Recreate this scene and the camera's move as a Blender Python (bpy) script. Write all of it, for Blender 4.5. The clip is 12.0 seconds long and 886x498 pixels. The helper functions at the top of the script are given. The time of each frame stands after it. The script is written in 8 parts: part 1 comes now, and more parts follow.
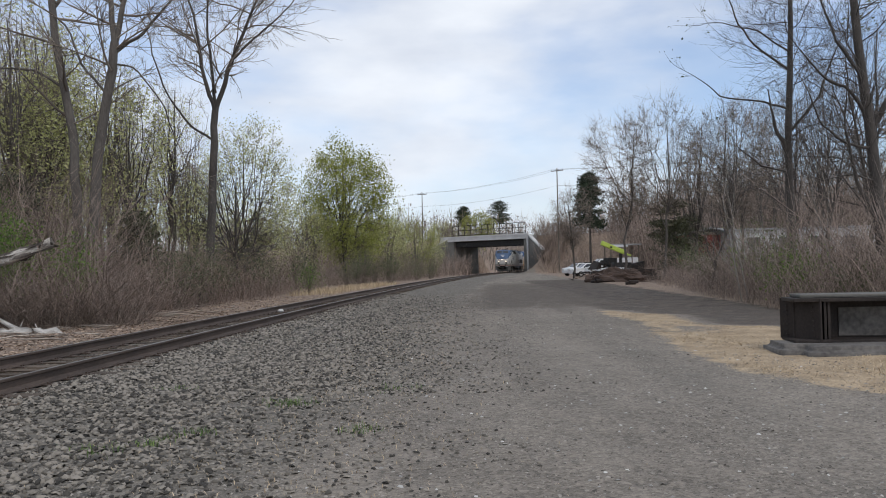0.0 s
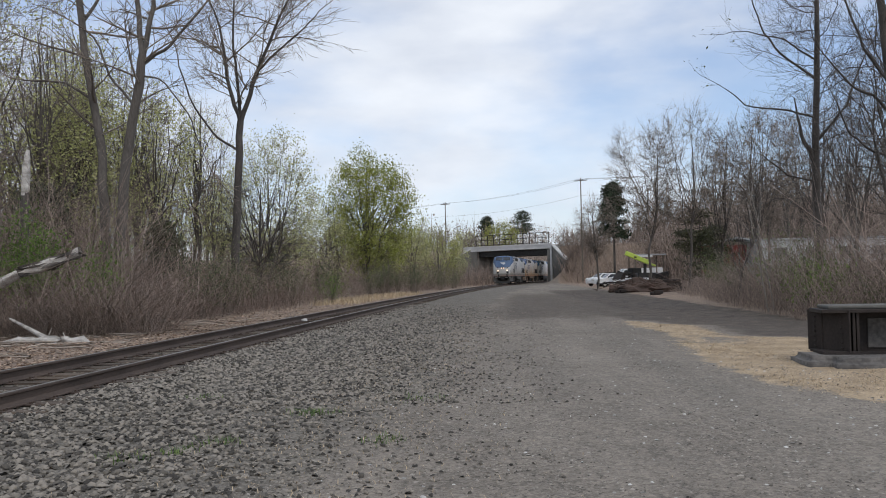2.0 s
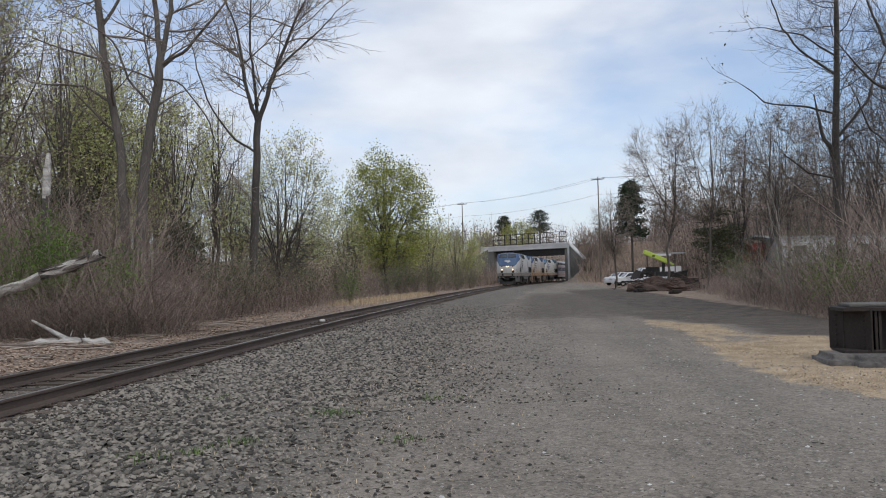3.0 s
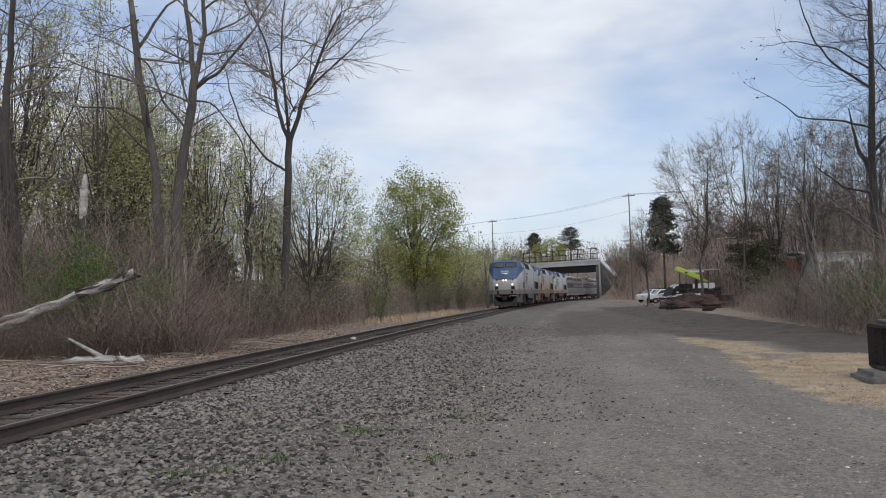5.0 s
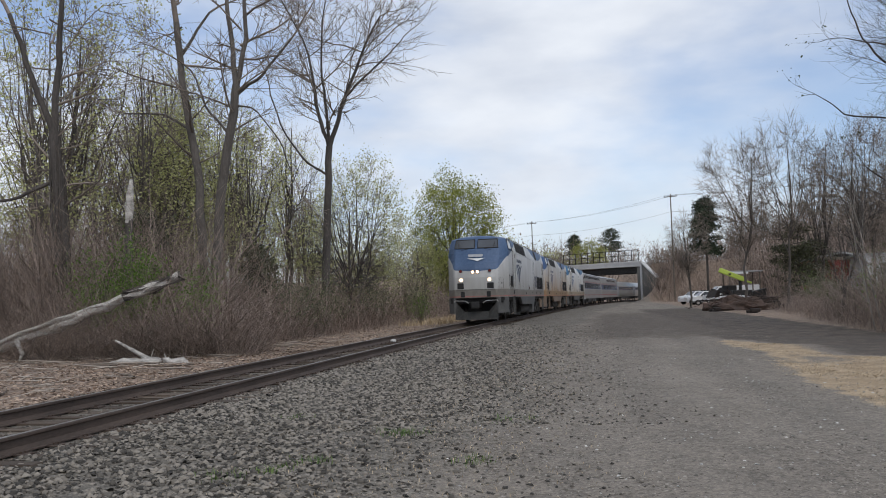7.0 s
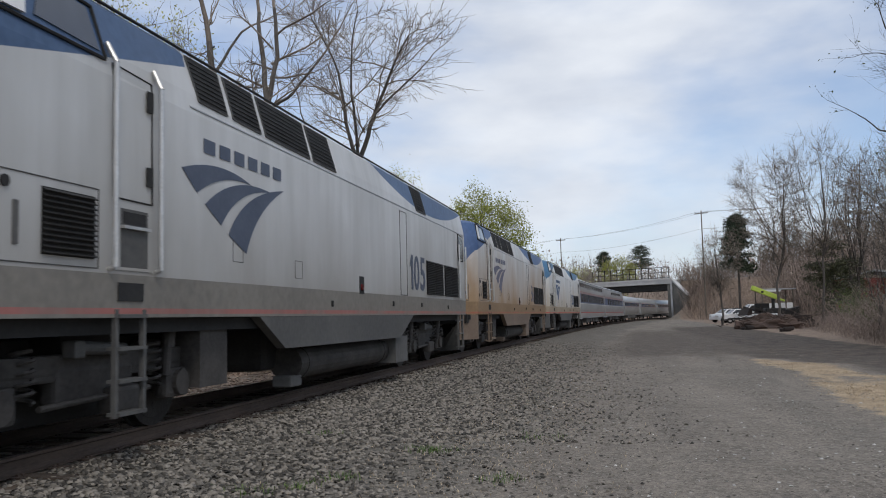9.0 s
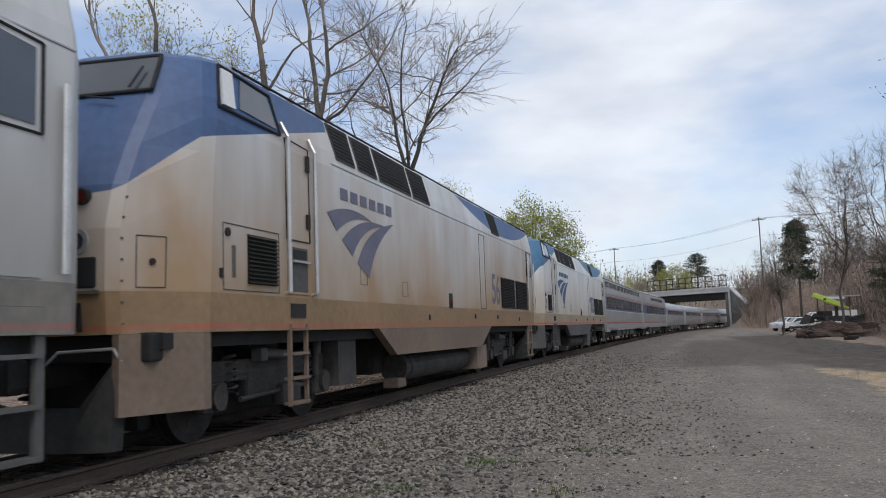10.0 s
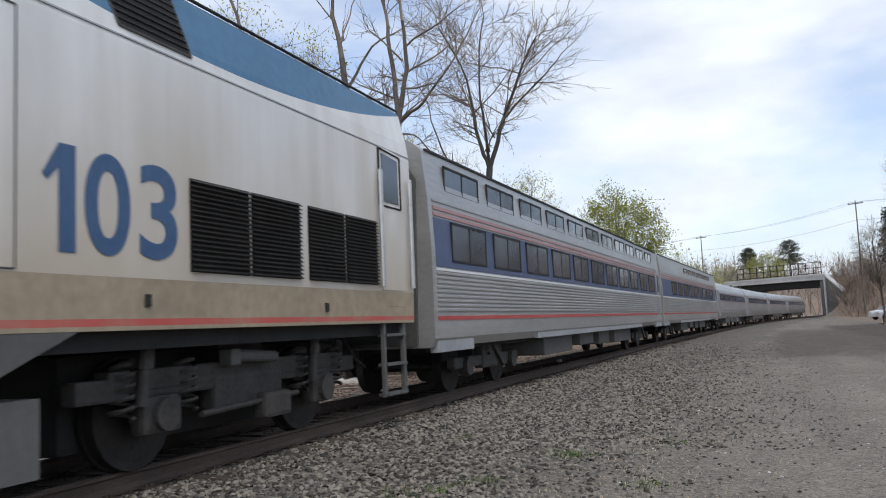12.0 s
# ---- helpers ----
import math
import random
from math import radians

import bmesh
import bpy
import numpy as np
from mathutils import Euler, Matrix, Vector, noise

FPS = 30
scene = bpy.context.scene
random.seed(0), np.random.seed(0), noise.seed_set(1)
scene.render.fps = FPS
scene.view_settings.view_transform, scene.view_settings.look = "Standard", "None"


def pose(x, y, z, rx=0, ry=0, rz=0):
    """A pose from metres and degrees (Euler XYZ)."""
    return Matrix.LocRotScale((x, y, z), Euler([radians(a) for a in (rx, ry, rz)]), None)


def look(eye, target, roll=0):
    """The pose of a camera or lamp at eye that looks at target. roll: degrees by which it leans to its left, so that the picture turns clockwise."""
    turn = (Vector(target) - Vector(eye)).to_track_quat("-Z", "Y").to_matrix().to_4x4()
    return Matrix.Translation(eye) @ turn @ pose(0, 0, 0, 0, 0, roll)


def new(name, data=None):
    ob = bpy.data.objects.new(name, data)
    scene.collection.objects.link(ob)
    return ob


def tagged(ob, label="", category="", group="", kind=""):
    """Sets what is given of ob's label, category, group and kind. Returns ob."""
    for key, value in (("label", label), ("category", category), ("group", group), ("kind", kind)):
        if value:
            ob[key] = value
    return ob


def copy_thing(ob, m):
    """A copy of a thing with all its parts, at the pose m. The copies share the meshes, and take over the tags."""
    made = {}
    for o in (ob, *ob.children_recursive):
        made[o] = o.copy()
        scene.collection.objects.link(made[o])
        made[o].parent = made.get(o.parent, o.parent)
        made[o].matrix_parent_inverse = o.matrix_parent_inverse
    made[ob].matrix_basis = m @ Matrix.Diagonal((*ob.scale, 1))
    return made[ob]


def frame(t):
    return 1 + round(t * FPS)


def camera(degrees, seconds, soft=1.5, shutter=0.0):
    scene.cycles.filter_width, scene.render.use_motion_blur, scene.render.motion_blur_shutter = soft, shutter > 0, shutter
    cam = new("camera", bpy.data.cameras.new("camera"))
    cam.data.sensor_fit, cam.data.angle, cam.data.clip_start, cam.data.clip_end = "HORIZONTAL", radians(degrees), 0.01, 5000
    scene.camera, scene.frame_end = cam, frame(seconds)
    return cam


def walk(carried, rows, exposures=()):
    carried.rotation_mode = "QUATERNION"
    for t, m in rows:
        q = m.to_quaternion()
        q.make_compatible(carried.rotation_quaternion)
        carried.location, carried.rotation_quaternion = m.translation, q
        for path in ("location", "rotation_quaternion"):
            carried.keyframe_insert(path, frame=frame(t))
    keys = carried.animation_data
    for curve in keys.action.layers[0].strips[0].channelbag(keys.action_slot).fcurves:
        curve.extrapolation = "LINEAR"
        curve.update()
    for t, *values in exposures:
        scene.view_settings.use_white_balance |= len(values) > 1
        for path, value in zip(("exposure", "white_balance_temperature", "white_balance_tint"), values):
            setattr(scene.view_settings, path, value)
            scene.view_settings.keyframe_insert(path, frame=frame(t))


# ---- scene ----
# ---- camera ----
cam = camera(56.617, 12.0, soft=1.0, shutter=0.07)
EYE_Z = 1.186
# seconds, yaw, pitch, roll of the hand-held camera, which stands still and pans
PAN = [(0.0, 0.001, 1.295, 1.246), (0.5, 0.271, 1.593, 1.254), (1.0, 0.808, 1.731, 1.285), (1.5, 1.185, 1.900, 1.149),
       (2.0, 1.611, 2.016, 1.143), (2.5, 2.140, 1.943, 1.323), (3.0, 2.817, 2.043, 1.441), (5.0, 4.933, 3.327, 1.626),
       (5.5, 5.545, 3.535, 1.650), (6.0, 6.263, 3.676, 1.662), (6.5, 7.021, 3.707, 1.652), (7.0, 7.689, 3.563, 1.699),
       (9.0, 9.655, 4.772, 1.424), (9.5, 11.400, 5.385, 1.816), (10.0, 13.343, 5.691, 1.999), (10.5, 14.914, 5.567, 2.097),
       (11.0, 16.443, 5.458, 2.235), (11.5, 17.985, 5.491, 2.191), (12.0, 19.087, 5.379, 2.515)]
walk(cam, [(t, pose(0, 0, EYE_Z, 90 + p, r, y)) for t, y, p, r in PAN], exposures=[(0.0, 0.06), (3.0, 0.02), (5.0, -0.04), (7.0, -0.02), (9.0, -0.08), (10.0, 0.02), (11.0, 0.15), (12.0, 0.24)])

# ---- world and sun ----
SUN_EL, SUN_AZ = 48.0, 150.0


def build_world():
    w = bpy.data.worlds.new("sky")
    scene.world = w
    w.use_nodes = True
    nt = w.node_tree
    nt.nodes.clear()
    N = nt.nodes.new
    out, bg = N("ShaderNodeOutputWorld"), N("ShaderNodeBackground")
    sky = N("ShaderNodeTexSky")
    sky.sky_type, sky.sun_disc = "NISHITA", False
    sky.sun_elevation, sky.sun_rotation = radians(SUN_EL), radians(SUN_AZ)
    blue = N("ShaderNodeVectorMath")
    blue.operation = "MULTIPLY"
    blue.inputs[1].default_value = (0.125, 0.135, 0.152)
    co = N("ShaderNodeTexCoord")
    mp = N("ShaderNodeMapping")
    mp.inputs["Scale"].default_value = (1.0, 1.0, 2.6)
    mp.inputs["Location"].default_value = (0.35, 0.1, 0.3)
    n1, n2 = N("ShaderNodeTexNoise"), N("ShaderNodeTexNoise")
    n1.inputs["Scale"].default_value, n1.inputs["Detail"].default_value, n1.inputs["Roughness"].default_value = 1.9, 6.0, 0.5
    n2.inputs["Scale"].default_value, n2.inputs["Detail"].default_value = 5.5, 5.0
    r1 = N("ShaderNodeMapRange")
    r1.interpolation_type = "SMOOTHSTEP"
    r1.inputs["From Min"].default_value, r1.inputs["From Max"].default_value = 0.36, 0.60
    r1.inputs["To Min"].default_value, r1.inputs["To Max"].default_value = 0.20, 0.96
    ramp = N("ShaderNodeValToRGB")
    ramp.color_ramp.elements[0].position, ramp.color_ramp.elements[0].color = 0.28, (0.67, 0.72, 0.815, 1)
    ramp.color_ramp.elements[1].position, ramp.color_ramp.elements[1].color = 0.62, (0.88, 0.92, 0.985, 1)
    mix = N("ShaderNodeMix")
    mix.data_type = "RGBA"
    L = nt.links.new
    L(co.outputs["Generated"], mp.inputs["Vector"])
    L(mp.outputs["Vector"], n1.inputs["Vector"])
    L(mp.outputs["Vector"], n2.inputs["Vector"])
    L(n1.outputs["Fac"], r1.inputs["Value"])
    L(n2.outputs["Fac"], ramp.inputs["Fac"])
    L(sky.outputs["Color"], blue.inputs[0])
    L(r1.outputs["Result"], mix.inputs[0])
    L(blue.outputs[0], mix.inputs[6])
    L(ramp.outputs["Color"], mix.inputs[7])
    L(mix.outputs[2], bg.inputs["Color"])
    bg.inputs["Strength"].default_value = 1.0
    L(bg.outputs[0], out.inputs["Surface"])
    sun = bpy.data.lights.new("sun", "SUN")
    sun.energy, sun.angle, sun.color = 1.0, radians(14), (1.0, 0.95, 0.88)
    ob = new("sun", sun)
    a, e = radians(SUN_AZ), radians(SUN_EL)
    toward = Vector((math.sin(a) * math.cos(e), math.cos(a) * math.cos(e), math.sin(e)))
    ob.matrix_world = look(toward * 200, (0, 0, 0))


build_world()


# ---- materials ----
class Nodes:
    """A small helper that wires a Principled material."""

    def __init__(self, name, rough=0.8, metal=0.0):
        self.m = bpy.data.materials.new(name)
        self.m.use_nodes = True
        self.t = self.m.node_tree
        self.b = self.t.nodes["Principled BSDF"]
        self.b.inputs["Roughness"].default_value, self.b.inputs["Metallic"].default_value = rough, metal
        self.co = self.t.nodes.new("ShaderNodeTexCoord")

    def n(self, kind, **kw):
        node = self.t.nodes.new("ShaderNode" + kind)
        for k, v in kw.items():
            if k == "operation":
                node.operation = v
            elif k == "data_type":
                node.data_type = v
            else:
                node.inputs[k].default_value = v
        return node

    def l(self, a, b):
        self.t.links.new(a, b)

    def noise(self, scale, detail=4.0, stretch=(1, 1, 1), src="Object"):
        mp = self.n("Mapping")
        mp.inputs["Scale"].default_value = stretch
        self.l(self.co.outputs[src], mp.inputs["Vector"])
        t = self.n("TexNoise", Scale=scale, Detail=detail)
        self.l(mp.outputs["Vector"], t.inputs["Vector"])
        return t.outputs["Fac"]

    def ramp(self, fac, stops):
        r = self.n("ValToRGB")
        e = r.color_ramp.elements
        while len(e) < len(stops):
            e.new(0.5)
        for el, (p, c) in zip(e, stops):
            el.position, el.color = p, (*c, 1)
        self.l(fac, r.inputs["Fac"])
        return r.outputs["Color"]

    def rng(self, v, a, b, c=0.0, d=1.0):
        r = self.n("MapRange")
        for k, x in zip(("From Min", "From Max", "To Min", "To Max"), (a, b, c, d)):
            r.inputs[k].default_value = x
        self.l(v, r.inputs["Value"])
        return r.outputs["Result"]

    def math(self, op, a, b=None):
        m = self.n("Math", operation=op)
        for i, x in enumerate((a, b)):
            if x is None:
                continue
            if isinstance(x, (int, float)):
                m.inputs[i].default_value = x
            else:
                self.l(x, m.inputs[i])
        return m.outputs[0]

    def mix(self, fac, a, b, blend="MIX"):
        m = self.n("Mix", data_type="RGBA")
        m.blend_type = blend
        for i, x in ((0, fac), (6, a), (7, b)):
            if isinstance(x, (int, float)):
                m.inputs[i].default_value = x
            elif isinstance(x, tuple):
                m.inputs[i].default_value = (*x, 1)
            else:
                self.l(x, m.inputs[i])
        return m.outputs[2]

    def xyz(self, src="Object"):
        s = self.n("SeparateXYZ")
        self.l(self.co.outputs[src], s.inputs[0])
        return s.outputs

    def bump(self, fac, strength=0.3, dist=0.01):
        b = self.n("Bump", Strength=strength, Distance=dist)
        self.l(fac, b.inputs["Height"])
        self.l(b.outputs[0], self.b.inputs["Normal"])

    def done(self, colour):
        self.l(colour, self.b.inputs["Base Color"]) if not isinstance(colour, tuple) else None
        if isinstance(colour, tuple):
            self.b.inputs["Base Color"].default_value = (*colour, 1)
        return self.m


def surface(name, lo, hi, scale=4.0, fine=40.0, rough=0.8, metal=0.0, bump=0.3, dist=0.01, stretch=(1, 1, 1), island=0.0):
    """A material between two colours: broad stains, fine grain, relief, and a share of variation from piece to piece."""
    k = Nodes(name, rough, metal)
    a, b = k.noise(scale, 5.0, stretch), k.noise(fine, 3.0, stretch)
    f = k.math("ADD", k.math("MULTIPLY", a, 0.6), k.math("MULTIPLY", b, 0.4))
    if island:
        g = k.n("NewGeometry")
        o = k.n("ObjectInfo")
        rnd = k.math("FRACT", k.math("ADD", g.outputs["Random Per Island"], o.outputs["Random"]))
        f = k.math("ADD", k.math("MULTIPLY", f, 1 - island), k.math("MULTIPLY", rnd, island))
    c = k.ramp(f, [(0.28, lo), (0.72, hi)])
    if bump:
        k.bump(b, bump, dist)
    return k.done(c)


M = {}
M["ballast"] = surface("ballast_stone", (0.046, 0.041, 0.034), (0.275, 0.243, 0.200), 3, 30, 0.9, island=0.75)
M["track_stone"] = surface("brown_track_stone", (0.05, 0.040, 0.030), (0.22, 0.175, 0.135), 3, 30, 0.9, island=0.7)
M["pale_stone"] = surface("pale_pebble", (0.30, 0.29, 0.27), (0.62, 0.60, 0.56), 3, 30, 0.9, island=0.6)
M["pebble"] = surface("drive_pebble", (0.085, 0.075, 0.062), (0.36, 0.325, 0.28), 3, 30, 0.9, island=0.75)
M["rail_side"] = surface("rusty_rail", (0.04, 0.029, 0.023), (0.125, 0.09, 0.07), 5, 60, 0.75, 0.25, stretch=(1, 0.2, 1))
M["rail_top"] = surface("polished_rail", (0.20, 0.18, 0.17), (0.36, 0.34, 0.32), 6, 60, 0.35, 0.9)
M["tie"] = surface("weathered_tie", (0.04, 0.029, 0.021), (0.13, 0.098, 0.072), 4, 50, 0.92, stretch=(0.4, 4, 4), island=0.35)
M["bark"] = surface("grey_bark", (0.045, 0.038, 0.033), (0.17, 0.15, 0.13), 2.5, 18, 0.95, bump=0.8, dist=0.02, stretch=(1, 1, 0.25))
M["bark_pale"] = surface("pale_bark", (0.12, 0.108, 0.095), (0.36, 0.33, 0.29), 2.5, 18, 0.95, bump=0.5, dist=0.01, stretch=(1, 1, 0.25))
M["bark_dark"] = surface("dark_bark", (0.034, 0.029, 0.026), (0.112, 0.098, 0.086), 2.5, 18, 0.95, bump=0.8, dist=0.02, stretch=(1, 1, 0.25))
M["twig"] = surface("bare_twigs", (0.105, 0.083, 0.066), (0.30, 0.25, 0.205), 1.2, 9, 0.95, bump=0, island=0.4)
M["thicket_grey"] = surface("grey_brown_stems", (0.12, 0.094, 0.074), (0.36, 0.29, 0.235), 0.5, 6, 0.95, bump=0, island=0.55)
M["cedar"] = surface("olive_cedar", (0.03, 0.035, 0.018), (0.10, 0.105, 0.05), 0.8, 6, 0.8, bump=0, island=0.5)
M["cane"] = surface("red_brown_canes", (0.055, 0.034, 0.026), (0.36, 0.265, 0.21), 0.5, 6, 0.9, bump=0, island=0.8)
M["twig_dark"] = surface("dark_twigs", (0.042, 0.036, 0.032), (0.135, 0.118, 0.103), 1.2, 9, 0.95, bump=0, island=0.4)
M["brush"] = surface("brown_brush", (0.10, 0.076, 0.061), (0.41, 0.318, 0.26), 0.5, 6, 0.95, bump=0, island=0.55)
M["deadwood"] = surface("bleached_wood", (0.17, 0.15, 0.13), (0.80, 0.755, 0.69), 2.2, 16, 0.9, bump=0.9, dist=0.03, stretch=(0.35, 3, 3))


def leaf_material(name, lo, hi):
    """Thin leaves that let some light through."""
    m = surface(name, lo, hi, 0.5, 5, 0.7, bump=0, island=0.5)
    t = m.node_tree
    b = t.nodes["Principled BSDF"]
    src = b.inputs["Base Color"].links[0].from_socket
    tr, mx = t.nodes.new("ShaderNodeBsdfTranslucent"), t.nodes.new("ShaderNodeMixShader")
    mx.inputs[0].default_value = 0.45
    t.links.new(src, tr.inputs["Color"])
    t.links.new(b.outputs[0], mx.inputs[1])
    t.links.new(tr.outputs[0], mx.inputs[2])
    t.links.new(mx.outputs[0], t.nodes["Material Output"].inputs["Surface"])
    return m


M["leaf_green"] = leaf_material("spring_leaves", (0.19, 0.215, 0.035), (0.43, 0.44, 0.115))
M["leaf_grey"] = leaf_material("grey_green_leaves", (0.085, 0.10, 0.05), (0.20, 0.215, 0.11))
M["leaf_yellow"] = leaf_material("yellow_green_leaves", (0.33, 0.34, 0.12), (0.62, 0.62, 0.29))
M["leaf_shrub"] = leaf_material("shrub_leaves", (0.08, 0.14, 0.025), (0.22, 0.33, 0.07))
M["needle"] = surface("pine_needles", (0.012, 0.022, 0.012), (0.045, 0.065, 0.03), 0.8, 6, 0.8, bump=0, island=0.5)
M["stick"] = surface("dry_sticks", (0.12, 0.092, 0.07), (0.46, 0.395, 0.33), 1.5, 14, 0.9, bump=0, island=0.6)
M["litter"] = surface("fallen_leaves", (0.10, 0.06, 0.038), (0.52, 0.39, 0.29), 1.0, 9, 0.9, bump=0, island=0.75)
M["straw"] = surface("dry_grass", (0.32, 0.235, 0.14), (0.66, 0.52, 0.345), 0.8, 9, 0.9, bump=0, island=0.5)
M["grass"] = surface("green_grass", (0.05, 0.10, 0.02), (0.16, 0.22, 0.06), 0.8, 9, 0.8, bump=0, island=0.5)
M["concrete"] = surface("old_concrete", (0.19, 0.185, 0.175), (0.44, 0.43, 0.41), 0.6, 7, 0.92, bump=0.25)
M["concrete_pale"] = surface("pale_concrete", (0.38, 0.37, 0.36), (0.62, 0.61, 0.59), 0.5, 6, 0.9, bump=0.2)
M["concrete_dark"] = surface("sooty_concrete", (0.035, 0.032, 0.030), (0.22, 0.20, 0.18), 1.6, 14, 0.95, bump=0.6, dist=0.02)
M["girder"] = surface("rusty_black_steel", (0.013, 0.010, 0.009), (0.055, 0.042, 0.036), 2.0, 22, 0.7, 0.4, bump=0.4)
M["steel_dark"] = surface("dark_steel", (0.012, 0.012, 0.012), (0.045, 0.042, 0.04), 3, 25, 0.7, 0.3)
M["truck"] = surface("grimy_truck_steel", (0.022, 0.020, 0.018), (0.088, 0.080, 0.073), 2.5, 22, 0.75, 0.2)
M["wheel"] = surface("wheel_steel", (0.014, 0.013, 0.012), (0.05, 0.046, 0.042), 4, 30, 0.6, 0.5)
M["black"] = surface("black_rubber", (0.008, 0.008, 0.008), (0.025, 0.024, 0.023), 3, 25, 0.8)
M["bright"] = surface("brushed_handrail", (0.45, 0.44, 0.42), (0.68, 0.66, 0.63), 5, 40, 0.4, 0.7, bump=0.1)
M["pole"] = surface("utility_pole_wood", (0.09, 0.075, 0.06), (0.20, 0.17, 0.14), 1, 12, 0.95)
M["red"] = surface("barn_red", (0.17, 0.03, 0.025), (0.28, 0.06, 0.05), 1, 10, 0.8, stretch=(6, 6, 0.4))
M["white"] = surface("white_paint", (0.60, 0.61, 0.62), (0.80, 0.80, 0.80), 1.2, 10, 0.45, bump=0.05)
M["lime"] = surface("lime_paint", (0.40, 0.52, 0.06), (0.56, 0.68, 0.13), 1.2, 10, 0.5, bump=0.05)
M["soil"] = surface("dark_debris", (0.03, 0.022, 0.018), (0.13, 0.085, 0.065), 1.5, 12, 0.95, bump=0.7, dist=0.03)
# darker mottled grey concrete: abutments, wing walls, girder capping
M["concrete_grey_dark"] = surface("dark_mottled_concrete", (0.07, 0.066, 0.058), (0.20, 0.19, 0.17), 0.6, 7, 0.95, bump=0.3)
M["silver"] = surface("stainless_fluting", (0.37, 0.36, 0.345), (0.56, 0.55, 0.53), 0.7, 9, 0.42, 0.6, bump=0.08, stretch=(1, 0.3, 2))
M["silver_roof"] = surface("dusty_roof", (0.27, 0.28, 0.29), (0.45, 0.455, 0.46), 0.7, 9, 0.5, 0.2, bump=0.05)
M["grille"] = surface("grille_slats", (0.012, 0.012, 0.012), (0.04, 0.038, 0.035), 3, 25, 0.6, 0.2)
M["livery_blue"] = surface("livery_blue", (0.045, 0.065, 0.13), (0.09, 0.115, 0.20), 1.5, 14, 0.45, bump=0.05)
M["livery_white"] = surface("livery_white", (0.62, 0.62, 0.61), (0.80, 0.80, 0.79), 1.5, 14, 0.5, bump=0.05)
M["livery_red"] = surface("livery_red", (0.38, 0.05, 0.045), (0.52, 0.10, 0.085), 1.5, 14, 0.5, bump=0.05)
M["livery_pink"] = surface("faded_red_stripe", (0.34, 0.19, 0.18), (0.48, 0.28, 0.27), 1.5, 14, 0.5, bump=0.05)
M["pilot"] = surface("sooty_pilot", (0.03, 0.03, 0.028), (0.10, 0.097, 0.09), 0.9, 12, 0.8, bump=0.2)
M["grey_skirt"] = surface("dusty_grey_skirt", (0.058, 0.057, 0.055), (0.122, 0.118, 0.110), 0.9, 12, 0.75, bump=0.15)
M["tan_skirt"] = surface("brown_dusted_skirt", (0.13, 0.092, 0.066), (0.23, 0.17, 0.125), 0.9, 12, 0.8, bump=0.15)


def glass(name, tint, rough=0.08):
    k = Nodes(name, rough)
    k.b.inputs["Specular IOR Level"].default_value = 0.7
    return k.done(k.ramp(k.noise(0.8, 3.0), [(0.3, tint), (0.7, tuple(min(1, c * 1.8) for c in tint))]))


# dark glass, its base colour lifted to grey-blue to stand in for reflected sky
M["glass"] = glass("sky_tinted_window_glass", (0.06, 0.065, 0.075))
M["windscreen"] = glass("cab_windscreen", (0.035, 0.04, 0.048))


def lamp_material(name, colour, power):
    k = Nodes(name, 0.3)
    k.b.inputs["Emission Color"].default_value = (*colour, 1)
    k.b.inputs["Emission Strength"].default_value = power
    return k.done((0.8, 0.75, 0.65))


M["lamp"] = lamp_material("lit_headlight", (1.0, 0.66, 0.38), 2.8)
M["lamp_red"] = surface("red_marker_lens", (0.07, 0.008, 0.009), (0.16, 0.018, 0.018), 5, 30, 0.25, bump=0)


